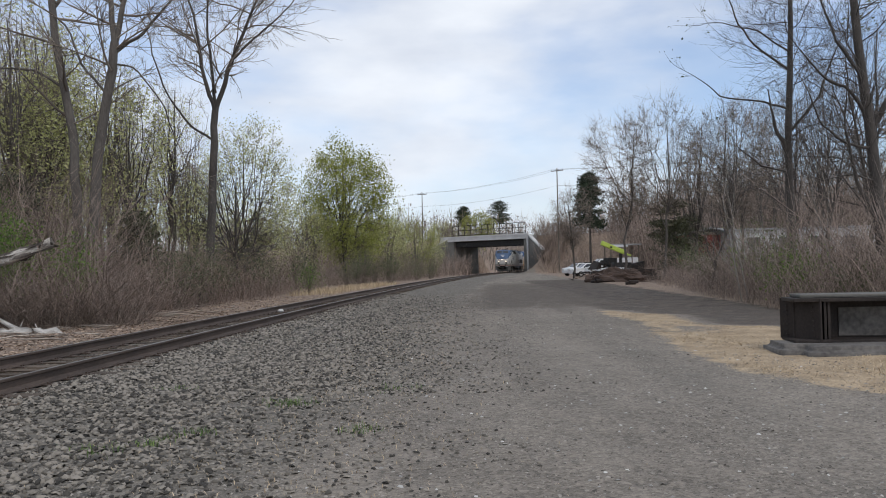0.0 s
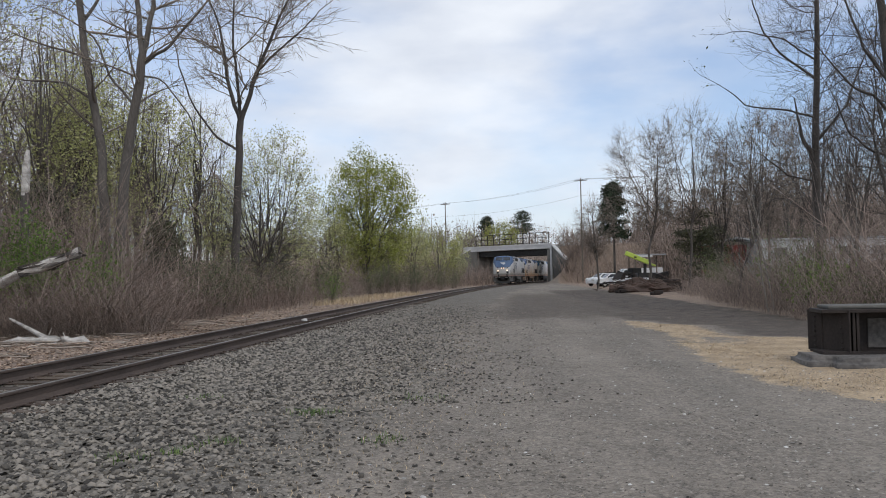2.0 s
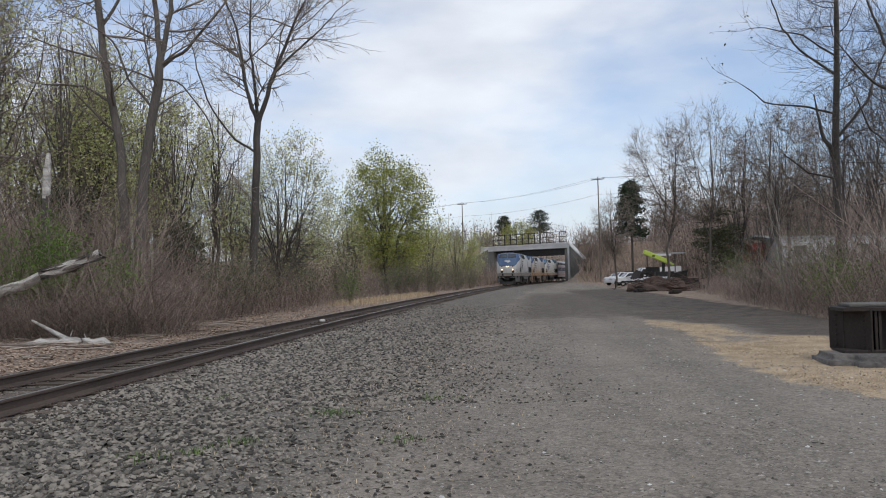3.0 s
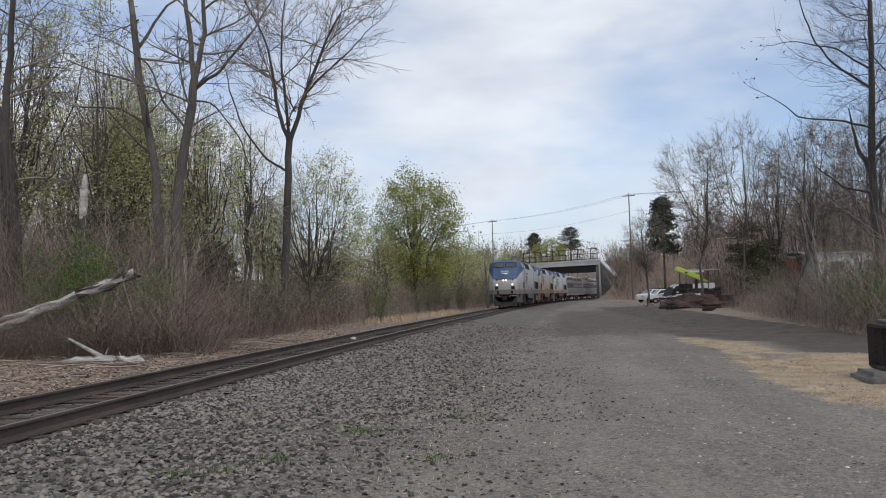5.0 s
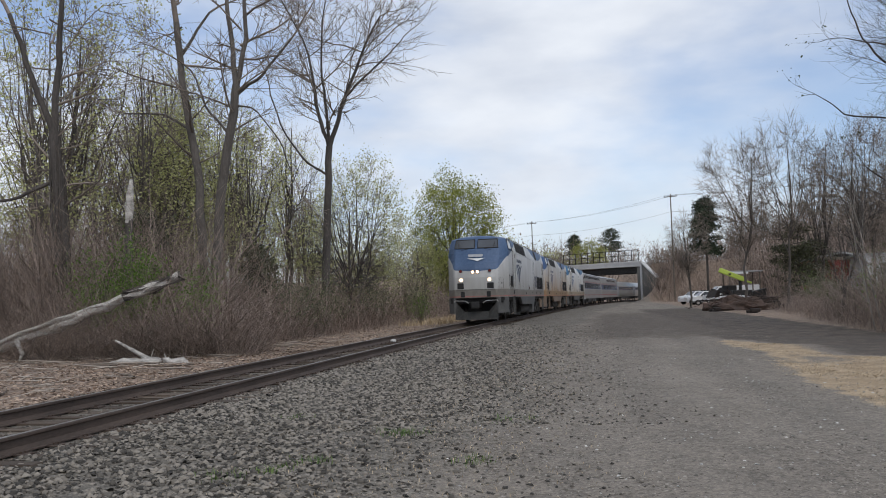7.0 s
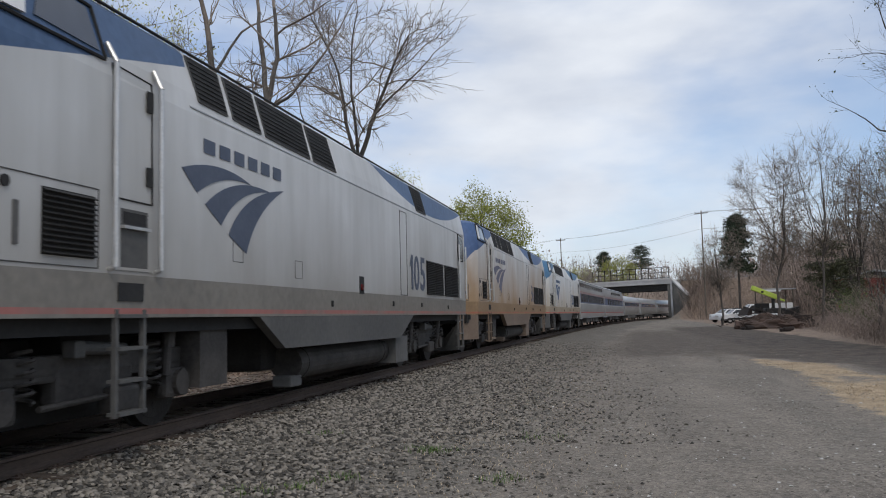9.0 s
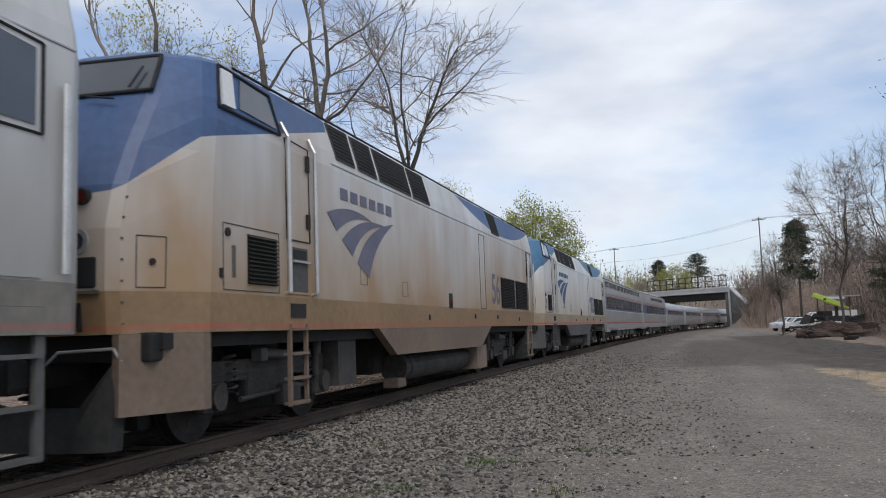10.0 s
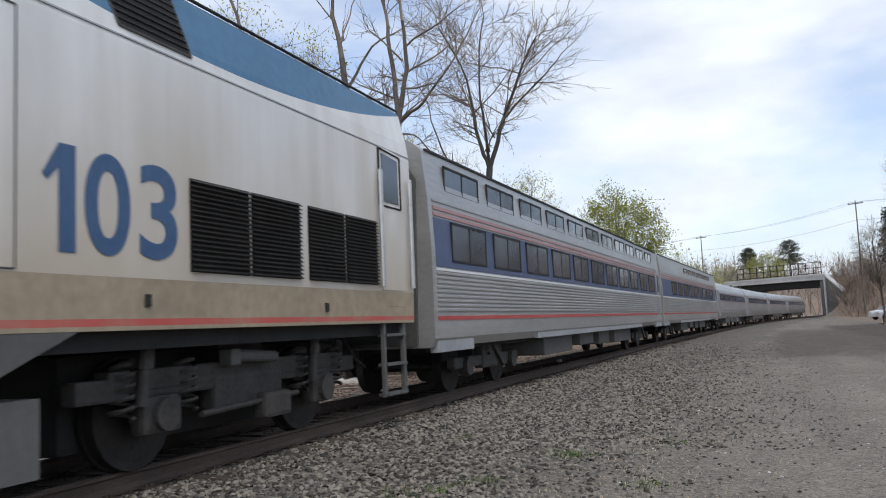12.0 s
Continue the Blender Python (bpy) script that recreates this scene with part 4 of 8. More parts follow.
    top.tube([(0.12, 0, 4.5), (0.15, 0, 5.0), (0.17, 0, 5.5), (0.21, 0.02, 6.05)], [0.13, 0.14, 0.13, 0.06], 9)
    top.tube([(0.10, 0.05, 5.0), (0.06, 0.05, 5.5), (0.07, 0.05, 5.75)], [0.10, 0.06, 0.01], 6)
    snag = tagged(new("tree_snag"), "broken dead tree stump with pale stripped wood", "tree")
    snag.location = spot(x, y)
    w.build("trunk", M["bark_dark"], snag, smooth=True)
    top.build("stripped_top", M["deadwood"], snag)


build_left_trees()


def dome_tree(name, label, seed, h, R, r0, bark, twig, at, base=0.12, limbs=14, branches=170, twigs_each=5, fine=0.009, leaf=None, leaves=0, leaf_size=0.07, spread=0.22, group="", squash=1.0):
    """A tree with a rounded crown: limbs reach out from the trunk, branches fill an uneven dome, twigs end them."""
    rng = np.random.default_rng(seed)
    wood, tw, tips = Tubes(), Tubes(), []
    zz = np.linspace(-0.3, h * 0.82, 8)
    trunk = np.stack([np.cumsum(rng.normal(0, 0.012 * h, 8)) * (zz > 0), np.cumsum(rng.normal(0, 0.012 * h, 8)) * (zz > 0), zz], 1)
    rad = r0 * np.linspace(1, 0.18, 8)
    wood.tube(trunk, rad, 8)
    cz, rz = h * (0.5 + base * 0.5), h * (0.5 - base * 0.5) * squash
    lobes = rng.normal(size=(6, 3))
    lobes /= np.linalg.norm(lobes, axis=1)[:, None]

    def shell(d):
        bump = 0.80 + 0.26 * np.maximum(0, (d @ lobes.T)).max(-1)
        return d * np.array([R, R, rz]) * bump[..., None]
    samples, srad = [trunk[3:]], [rad[3:]]
    for i in range(limbs):
        f = rng.uniform(base * 0.8, 0.62)
        k = f * h
        p0 = np.array([np.interp(k, zz, trunk[:, j]) for j in range(3)])
        az, el = i * 2.4 + rng.normal(0, 0.3), rng.uniform(0.15, 1.15)
        d = np.array([math.cos(az) * math.cos(el), math.sin(az) * math.cos(el), math.sin(el)])
        end = shell(d) * rng.uniform(0.6, 0.85) + np.array([0, 0, cz])
        if end[2] < p0[2] + 0.1 * h:
            end[2] = p0[2] + 0.1 * h
        t = np.linspace(0, 1, 6)[:, None]
        mid = (p0 + end) / 2 + np.array([(end - p0)[0] * 0.12, (end - p0)[1] * 0.12, -0.04 * h])
        pts = (1 - t) ** 2 * p0 + 2 * t * (1 - t) * mid + t * t * end
        pts[1:-1] += rng.normal(0, 0.008 * h, (4, 3))
        r1 = np.interp(k, zz, rad) * 0.55
        rr = np.linspace(r1, r1 * 0.22, 6)
        wood.tube(pts, rr, 5)
        samples.append(pts[1:])
        srad.append(rr[1:])
    sp, sr = np.concatenate(samples), np.concatenate(srad)
    d = rng.normal(size=(branches, 3))
    d /= np.linalg.norm(d, axis=1)[:, None]
    targets = shell(d) * (rng.uniform(0.35, 1.0, (branches, 1)) ** 0.6) + np.array([0, 0, cz])
    for q in targets:
        cost = np.linalg.norm(sp - q, axis=1) + 1.2 * np.maximum(0, sp[:, 2] - q[2] + 0.03 * h)
        i = int(np.argmin(cost))
        p = sp[i]
        mid = p + (q - p) * 0.33 + rng.normal(0, 0.02 * h, 3) + np.array([0, 0, -0.012 * h])
        pts = np.array([p, mid, p + (q - p) * 0.68 + rng.normal(0, 0.018 * h, 3), q])
        r1 = min(sr[i] * 0.6, 0.004 * h * 0.45 + fine)
        tw.tube(pts, np.linspace(max(r1, fine * 1.3), fine, 4), 3)
        out = q - np.array([0, 0, cz])
        out /= np.linalg.norm(out) + 1e-6
        for _ in range(twigs_each):
            u = rng.uniform(0.35, 1.0)
            k = min(int(u * 3), 2)
            a = pts[k] + (pts[k + 1] - pts[k]) * (u * 3 - k)
            e = out * 0.6 + rng.normal(0, 0.55, 3) + np.array([0, 0, 0.35])
            e *= rng.uniform(0.05, 0.10) * h / np.linalg.norm(e)
            b2 = a + e + rng.normal(0, 0.006 * h, 3)
            tw.spike(a, b2, fine)
            tips.append(b2)
            tips.append(a + e * 0.5)
    return make_tree(name, label, wood, tw, np.array(tips), rng, M[bark], M[twig], leaf=M[leaf] if leaf else None, leaves=leaves, leaf_size=leaf_size, spread=spread, group=group, at=at)


def scatter_trees():
    """Slim trees of the wood on both sides, from a few grown forms."""
    rng = np.random.default_rng(77)
    protos = []
    for i, (h, R, leaf, n) in enumerate(((16, 3.0, None, 0), (14, 2.6, "leaf_yellow", 4200), (17, 3.2, "leaf_yellow", 4400), (12, 2.4, "leaf_yellow", 3800), (15, 2.5, None, 0), (18, 3.2, None, 0))):
        lab = ("slim bare woodland tree with fine branches" if leaf is None else "slim woodland tree just coming into pale green leaf")
        protos.append(dome_tree("woodland_tree", lab, 100 + i, h, R, 0.13 + 0.01 * i, "bark_dark" if i % 2 else "bark", "twig", (0, 0, 0), base=0.25, limbs=16, branches=120, twigs_each=5,
                                leaf=leaf, leaves=n, leaf_size=0.075, spread=0.28, group="slim trees of the wood"))
    places = []
    for i in range(26):
        y = rng.uniform(40, 92)
        x = -0.20 * y - rng.uniform(7, 20)
        places.append((x, y))
    for i in range(11):
        y = rng.uniform(33, 54)
        x = -0.44 * y - rng.uniform(0, 10)
        places.append((x, y))
    for i in range(9):
        y = rng.uniform(36, 92)
        x = rng.uniform(19, 34) + 0.13 * (y - 40)
        places.append((x, y))
    for i, (x, y) in enumerate(places):
        k = i % len(protos)
        if x > 0 and k in (1, 2, 3):
            k = (0, 4, 5)[k - 1]
        m = pose(x, y, on_ground(x, y), rng.normal(0, 3.5), rng.normal(0, 3.5), rng.uniform(0, 360))
        if i < len(protos):
            protos[k].matrix_basis = m
        else:
            copy_thing(protos[k], m)


scatter_trees()


def build_leafy_trees():
    dome_tree("leafy_tree", "broad tree in fresh yellow-green spring leaf", 41, 14.2, 4.7, 0.24, "bark_dark", "twig_dark", spot(-9.6, 82), base=0.08, limbs=20, branches=330, twigs_each=6, leaf="leaf_green", leaves=30000, leaf_size=0.088, spread=0.25)
    dome_tree("leafy_tree", "smaller tree in thin yellow-green leaf behind the thicket", 42, 11.0, 2.7, 0.17, "bark_dark", "twig_dark", spot(-13.2, 84), base=0.1, limbs=14, branches=170, leaf="leaf_green", leaves=2400, leaf_size=0.07, spread=0.25)
    dome_tree("leafy_tree", "multi-branched tree with a hazy pale green crown", 43, 12.4, 4.1, 0.15, "bark", "twig", spot(-14.2, 60), base=0.05, limbs=22, branches=330, twigs_each=7, leaf="leaf_yellow", leaves=15000, leaf_size=0.065, spread=0.24)
    dome_tree("leafy_tree", "small pale green tree at the edge of the thicket", 44, 8.2, 2.6, 0.12, "bark", "twig", spot(-12.0, 70), base=0.05, limbs=14, branches=180, leaf="leaf_yellow", leaves=5000, leaf_size=0.06, spread=0.22)
    dome_tree("bare_tree", "leafless many-stemmed tree at the edge of the thicket", 45, 9.0, 3.4, 0.15, "bark_dark", "twig_dark", spot(-13.0, 52), base=0.04, limbs=22, branches=260, twigs_each=6)
    for i, (x, y, h, n) in enumerate(((-7.0, 105, 9.5, 6500), (-4.2, 128, 9.5, 6500), (-2.2, 150, 9.0, 6000), (-10.0, 98, 9.0, 5000), (-3.4, 165, 8.0, 4500), (-9.5, 132, 9.5, 5000), (-8.0, 160, 10.5, 5000))):
        dome_tree("leafy_tree", "rounded yellow-green tree beside the bridge approach", 50 + i, h, h * 0.36, 0.14, "bark", "twig", spot(x, y), base=0.05, branches=150, leaf="leaf_green" if i % 2 else "leaf_yellow", leaves=int(n * 0.9), leaf_size=0.075, spread=0.35, fine=0.012)
    for x, y, h, n, c in ((11.5, 262, 15, 7000, "leaf_green"), (0.0, 240, 12, 4000, "leaf_yellow"), (-16, 235, 13, 4000, "leaf_yellow")):
        dome_tree("leafy_tree", "bright green tree beyond the bridge", 70 + int(x), h, h * 0.4, 0.22, "bark", "twig", spot(x, y), branches=150, leaf=c, leaves=n, leaf_size=0.17, spread=0.6, fine=0.03)
    dome_tree("bare_tree", "round pale leafless tree beyond the road", 66, 13, 4.5, 0.2, "bark", "twig", spot(2.0, 225), branches=260, twigs_each=6, fine=0.025)


build_leafy_trees()


def build_right_trees():
    big = dict(BARE, kids=(10, 8, 9, 6), angle=(0.4, 1.0), bare=(0.25, 0.15, 0.12, 0.1), up=0.03, thin=0.0055, wander=0.09)
    x, y = 14.9, 35.0
    w, t, tips, rng = tree_arrays(31, 17, 0.26, big, stems=[
        ([(0, 0, -0.3), (-0.05, 0, 4), (0.0, 0, 7.5), (0.2, 0, 11), (0.25, 0, 14)], 0.20, 0.08, 2, 3.0),
        ([(-0.05, 0, 6.0), (-0.6, 0, 7.2), (-0.85, 0, 8.8)], 0.12, 0.02, 3, 0),
        ([(0.05, 0, 7.9), (-1.2, 0.2, 8.35), (-2.6, 0.3, 8.5), (-3.6, 0.3, 9.3)], 0.05, 0.02, 3, 1.3),
        ([(0.1, 0, 9.6), (-1.2, 0.2, 10.6), (-2.0, 0.3, 11.8), (-2.4, 0.3, 13.2)], 0.055, 0.025, 2, 1.8),
        ([(0.1, 0, 10.4), (-1.3, -0.3, 11.2), (-2.8, -0.3, 11.6)], 0.045, 0.02, 3, 1.4),
        ([(0.0, 0, 5.2), (-1.3, -0.2, 5.5), (-2.3, -0.3, 6.3)], 0.045, 0.02, 3, 1.2),
        ([(0.1, 0, 7.0), (1.2, -0.2, 8.4), (1.9, -0.3, 10.2)], 0.07, 0.03, 2, 2.0)])
    side_limbs(rng, w, t, [], big, lambda z: (0.02 * z, 0), 4.5, 13.5, 36, 2.9, 0.022)
    make_tree("bare_tree", "large dark bare tree with wide reaching limbs and unfolding buds", w, t, tips, rng, M["bark_dark"], M["twig_dark"], leaf=M["leaf_grey"], leaves=420, leaf_size=0.06, spread=0.15, at=spot(x, y))
    x, y = 15.6, 29.5
    w, t, tips, rng = tree_arrays(32, 17, 0.33, big, stems=[
        ([(0.3, 0, -0.3), (0.1, 0, 3), (-0.15, 0, 6.5), (-0.55, 0, 10), (-0.7, 0, 13)], 0.25, 0.11, 2, 3.0),
        ([(-0.3, 0, 8.0), (-1.2, 0.1, 9.4), (-1.8, 0.2, 11.4)], 0.07, 0.03, 2, 2.0),
        ([(-0.2, 0, 6.6), (-1.0, -0.2, 7.6), (-1.9, -0.4, 7.9), (-2.6, -0.4, 8.8)], 0.07, 0.03, 2, 1.6),
        ([(0.0, 0, 5.4), (-1.1, -0.2, 5.6), (-2.0, -0.3, 6.3), (-2.4, -0.3, 7.4)], 0.055, 0.025, 3, 1.3),
        ([(0.1, 0, 4.2), (-0.9, -0.2, 4.5), (-2.0, -0.3, 4.3)], 0.045, 0.02, 3, 1.2),
        ([(-0.1, 0, 6.0), (1.0, 0, 8), (1.5, 0, 10)], 0.12, 0.06, 2, 2.5),
        ([(0.3, 0, 2.2), (-0.8, -0.3, 4.2), (-1.2, -0.4, 6.0)], 0.09, 0.04, 2, 1.6)])
    side_limbs(rng, w, t, [], big, lambda z: (0.25 - 0.075 * z, 0), 3.5, 12.5, 36, 2.9, 0.022)
    make_tree("bare_tree", "thick dark bare tree with tangled crooked limbs", w, t, tips, rng, M["bark_dark"], M["twig_dark"], at=spot(x, y))
    # vine-hung slim trees between the two
    for i, (x, y, h, lx) in enumerate(((17.0, 37.5, 13.0, 0.05), (18.6, 33.5, 14.0, -0.08), (18.2, 41.0, 11.0, -0.12), (13.6, 42.0, 9.0, 0.12))):
        plain_tree("bare_tree", "slim dark crooked tree in the thicket", 180 + i, h, 0.075, dict(SLIM, levels=3, kids=(16, 8, 6), thin=0.007, wander=0.1), "bark_dark", "twig_dark", spot(x, y), lean=(lx, 0), group="slim crooked trees in the thicket")
    for i, (x, y, h) in enumerate(((16.4, 75, 16.0), (19.8, 74, 16.8), (24.2, 66, 14.5), (19.6, 56, 13.2), (14.6, 92, 10.5))):
        dome_tree("bare_tree", "grey bare tree with a fan of fine branches", 170 + i, h, h * 0.26, 0.13, "bark", "twig", spot(x, y), base=0.30, limbs=13, branches=300, twigs_each=7, fine=0.010, group="grey bare trees by the yard")
    # pale leaning saplings in the thicket
    for i, (x, y, lx) in enumerate(((10.9, 30, -0.22), (11.3, 30.4, -0.20), (13.0, 27.0, -0.25))):
        plain_tree("sapling", "thin pale leaning sapling", 80 + i, 6.5, 0.028, dict(SLIM, levels=3, kids=(5, 3, 3)), "bark_pale", "twig", spot(x, y), lean=(lx, 0))


build_right_trees()


def conifer(name, label, x, y, h, r, seed):
    rng = np.random.default_rng(seed)
    tree = tagged(new(name), label, "tree", "dark pines")
    tree.location = spot(x, y)
    w, nd = Tubes(), Tubes()
    w.tube([(0, 0, -0.3), (0.05, 0, h * 0.5), (0, 0, h)], [0.022 * h * 0.6, 0.016 * h * 0.6, 0.02], 8)
    pts = []
    low = 0.10 if name == "cedar" else 0.48
    for i in range(110 if name == "cedar" else 140):
        z = h * rng.uniform(low, 0.99)
        ln = r * min(1.0, 3.0 * (1.03 - z / h)) ** 0.6 * rng.uniform(0.6, 1.1)
        a = rng.uniform(0, 6.283)
        e = np.array([math.cos(a), math.sin(a), rng.uniform(-0.15, 0.35)])
        w.tube([(0, 0, z), e * ln * 0.5 + (0, 0, z), e * ln + (0, 0, z + 0.06 * ln)], [0.05, 0.03, 0.01], 3)
        k = int((60 if name == "cedar" else 130) * ln / r) + 20
        t = rng.uniform(0.25, 1.05, k)[:, None]
        pts.append(e * ln * t + np.array([0, 0, z]) + rng.normal(0, 0.22 if name == "cedar" else 0.34, (k, 3)) * (1, 1, 0.6))
    nd.leaves(np.concatenate(pts), 0.09 if name == "cedar" else 0.13, rng)
    w.build("trunk", M["bark_dark"], tree)
    nd.build("crown", M["cedar" if name == "cedar" else "needle"], tree)


conifer("pine", "dark pine behind the parked vehicles", 19.4, 108, 13.4, 2.0, 5)
conifer("cedar", "dark green cedar at the back of the yard", 22.6, 80.0, 7.6, 2.3, 10)
conifer("cedar", "small dark green cedar at the back of the yard", 25.4, 84.0, 6.4, 1.9, 11)
conifer("cedar", "dark olive cedar at the edge of the wood", -17.6, 33.5, 5.6, 1.7, 8)
conifer("cedar", "dark green cedar among the bare trees", -15.6, 42.0, 4.6, 1.2, 9)
conifer("pine", "dark pine on the hill beyond the bridge", 22.8, 330, 17.5, 5.5, 6)
conifer("pine", "small dark pine on the hill beyond the bridge", 8.3, 315, 14.5, 3.5, 7)


def build_thicket(name, label, xs, ys, h, seed, material, thick=0.008, twigs=4, sway=0.35, arch=False):
    """A mass of thin crooked stems with side twigs."""
    rng = np.random.default_rng(seed)
    n = len(xs)
    gz = ground_z(xs, ys)
    T = Tubes()
    # stems: five rings of three, all at once
    k = 4
    t = np.linspace(0, 1, k)
    lean = rng.normal(0, sway, (n, 2))
    bend = rng.normal(0, sway * 0.8, (n, 2))
    h = np.asarray(h)
    px = xs[:, None] + h[:, None] * (lean[:, :1] * t + bend[:, :1] * t ** 2)
    py = ys[:, None] + h[:, None] * (lean[:, 1:] * t + bend[:, 1:] * t ** 2)
    pz = gz[:, None] - 0.05 + h[:, None] * t * (1 - 0.22 * t * np.abs(bend).sum(1)[:, None])
    if arch:
        # canes that rise, bend over and hang down again
        a = rng.uniform(0, 6.283, n)[:, None]
        run = (h * rng.uniform(0.7, 1.6, n))[:, None] * t
        px, py = xs[:, None] + np.cos(a) * run, ys[:, None] + np.sin(a) * run
        pz = gz[:, None] - 0.05 + h[:, None] * np.sin(t * rng.uniform(1.9, 2.9, n)[:, None])
    P = np.stack([px, py, pz], -1)
    P[:, 1:] += rng.normal(0, 0.05, (n, k - 1, 3)) * h[:, None, None]
    R0 = thick * (0.5 + 0.35 * h) * rng.uniform(0.6, 1.5, n)

    def strips(P, rad0, rad1):
        m, kk = P.shape[:2]
        r = rad0[:, None] + (rad1 - rad0)[:, None] * np.linspace(0, 1, kk)
        a = np.arange(3) * 2.0944
        ring = P[:, :, None] + r[..., None, None] * np.stack([np.cos(a), np.sin(a), np.zeros(3)], -1)
        base = T.n + np.arange(m)[:, None, None] * kk * 3
        i = np.arange(kk - 1)[None, :, None] * 3
        j = np.arange(3)[None, None]
        j2 = (j + 1) % 3
        p, q, s, u = base + i + j, base + i + j2, base + i + 3 + j2, base + i + 3 + j
        T.v.append(ring.reshape(-1, 3))
        T.f.append(np.stack([p, q, s], -1).reshape(-1, 3))
        T.f.append(np.stack([p, s, u], -1).reshape(-1, 3))
        T.n += m * kk * 3
    strips(P, R0, R0 * 0.3)
    for _ in range(twigs):
        j = rng.integers(1, k - 1, n)
        a = P[np.arange(n), j]
        b = a + rng.normal(0, 0.20 + 0.12 * min(sway, 0.8), (n, 3)) * h[:, None] + np.stack([np.zeros(n), np.zeros(n), 0.08 * h], 1)
        c = b + rng.normal(0, 0.10, (n, 3)) * h[:, None] + np.stack([np.zeros(n), np.zeros(n), 0.04 * h], 1)
        ang = np.arange(3) * 2.0944
        ring = a[:, None] + (R0 * 0.5)[:, None, None] * np.stack([np.cos(ang), np.sin(ang), np.zeros(3)], -1)
        T.v.append(np.concatenate([ring, c[:, None]], 1).reshape(-1, 3))
        o = T.n + np.arange(n)[:, None] * 4
        T.f.append(np.concatenate([o + [0, 1, 3], o + [1, 2, 3], o + [2, 0, 3]]))
        T.n += 4 * n
    return tagged(T.build(name, material), label, "undergrowth", kind="stuff")


def build_undergrowth():
    rng = np.random.default_rng(91)
    n = 7000
    s = 16 + 125 * rng.beta(1.0, 1.5, n)
    near = 7.0 - 2.6 * ramp01(s, 45, 100) + 0.7 * np.sin(s * 0.3)
    d = -(near + 15 * rng.beta(1.0, 2.0, n))
    x, y, _ = line_at(s, d)
    h = (0.7 + 4.0 * rng.beta(1.4, 2.0, n)) * (0.36 + 0.74 * ramp01(-d - near, 0, 2.8))
    ok = ~((y < 25.5) & (x < -8.5))
    x, y, h = x[ok], y[ok], h[ok]
    build_thicket("thicket", "dense brown leafless thicket along the far side of the track", x, y, h, 92, M["brush"], 0.007, 5, sway=0.65)
    n = 2400
    y = 24 + 20 * rng.random(n)
    x = -0.58 * y - rng.uniform(-4, 9, n)
    build_thicket("bramble_thicket", "tangled bare brambles in front of the wood", x, y, 0.5 + 3.6 * rng.beta(1.4, 2, n), 97, M["brush"], 0.006, 5, sway=0.9)
    n = 2600
    y = rng.uniform(23.3, 25.8, n)
    x = rng.uniform(-18.5, -9.0, n)
    top = np.interp(x, [-18.5, -16, -12.5, -10.8, -9.0], [0.6, 1.1, 2.3, 3.2, 1.9])
    build_thicket("low_brambles", "low bare brambles under the fallen trunk", x, y, 0.2 + top * rng.beta(1.6, 1.3, n), 89, M["brush"], 0.006, 5, sway=0.95)
    n = 2300
    y = rng.uniform(26.0, 35.0, n)
    x = -0.56 * y - rng.uniform(-3.5, 8, n)
    build_thicket("tall_tangle", "tall tangled bare saplings and vines before the wood", x, y, 2.0 + 4.8 * rng.beta(1.3, 1.8, n), 87, M["brush"], 0.0055, 8, sway=0.38)
    n = 2600
    s = 17 + 34 * rng.beta(1.0, 1.4, n)
    d = -(5.6 + 9.0 * rng.beta(1.0, 1.5, n))
    x, y, _ = line_at(s, d)
    ok = ~((y < 25.2) & (x < -9.5))
    x, y = x[ok], y[ok]
    n = len(x)
    build_thicket("arching_canes", "arching bare canes tangled over the scrub", x, y, 0.5 + 2.0 * rng.beta(1.4, 1.8, n), 86, M["cane"], 0.006, 4, arch=True)
    # fine brown scrub that rises from the litter to the first trees
    n = 3900
    s = 22 + 30 * rng.beta(1.0, 1.3, n)
    back = 6.2 * rng.beta(1.1, 1.3, n)
    d = -(5.9 + 0.5 * np.sin(s * 0.7) + back)
    x, y, _ = line_at(s, d)
    build_thicket("scrub", "fine tangled brown scrub rising from the leaf litter", x, y, 0.3 + (0.6 + 0.52 * back) * rng.beta(1.6, 1.3, n), 88, M["brush"], 0.005, 4, sway=0.95)
    n = 1900
    y = 30 + 36 * rng.random(n)
    x = -0.26 * y - 6.5 - 13 * rng.beta(1.0, 1.5, n)
    build_thicket("understorey", "dark tangled understorey of the wood", x, y, 1.2 + 3.6 * rng.beta(1.5, 1.8, n), 90, M["brush"], 0.009, 6, sway=0.28)
    n = 6800
    y = 17 + 75 * rng.beta(1.0, 1.6, n)
    edge = np.interp(y, [16, 20, 24, 30, 45, 60, 92], [11.2, 10.2, 9.7, 10.5, 12.8, 15.2, 20.4])
    x = edge + 14 * rng.beta(1.0, 1.9, n)
    h = (0.7 + 4.0 * rng.beta(1.6, 2.0, n)) * (0.3 + 0.7 * ramp01(x - edge, 0, 2.5)) * (1 - 0.45 * ramp01(y, 34, 48))
    build_thicket("verge_thicket", "dense grey-brown leafless thicket behind the yard", x, y, h, 93, M["brush"], 0.008, 6, sway=0.48)
    # embankment brush beside the bridge
    n = 2800
    x = np.concatenate([rng.uniform(18, 48, n // 2), rng.uniform(-25, 5.5, n // 2)])
    y = rng.uniform(140, 176, n)
    d, _ = offset_from_line(x, y)
    ok = np.abs(d) > 4.2
    ok &= (x < 5.5) | (x > 18.2 + (176 - y) * 0.06)
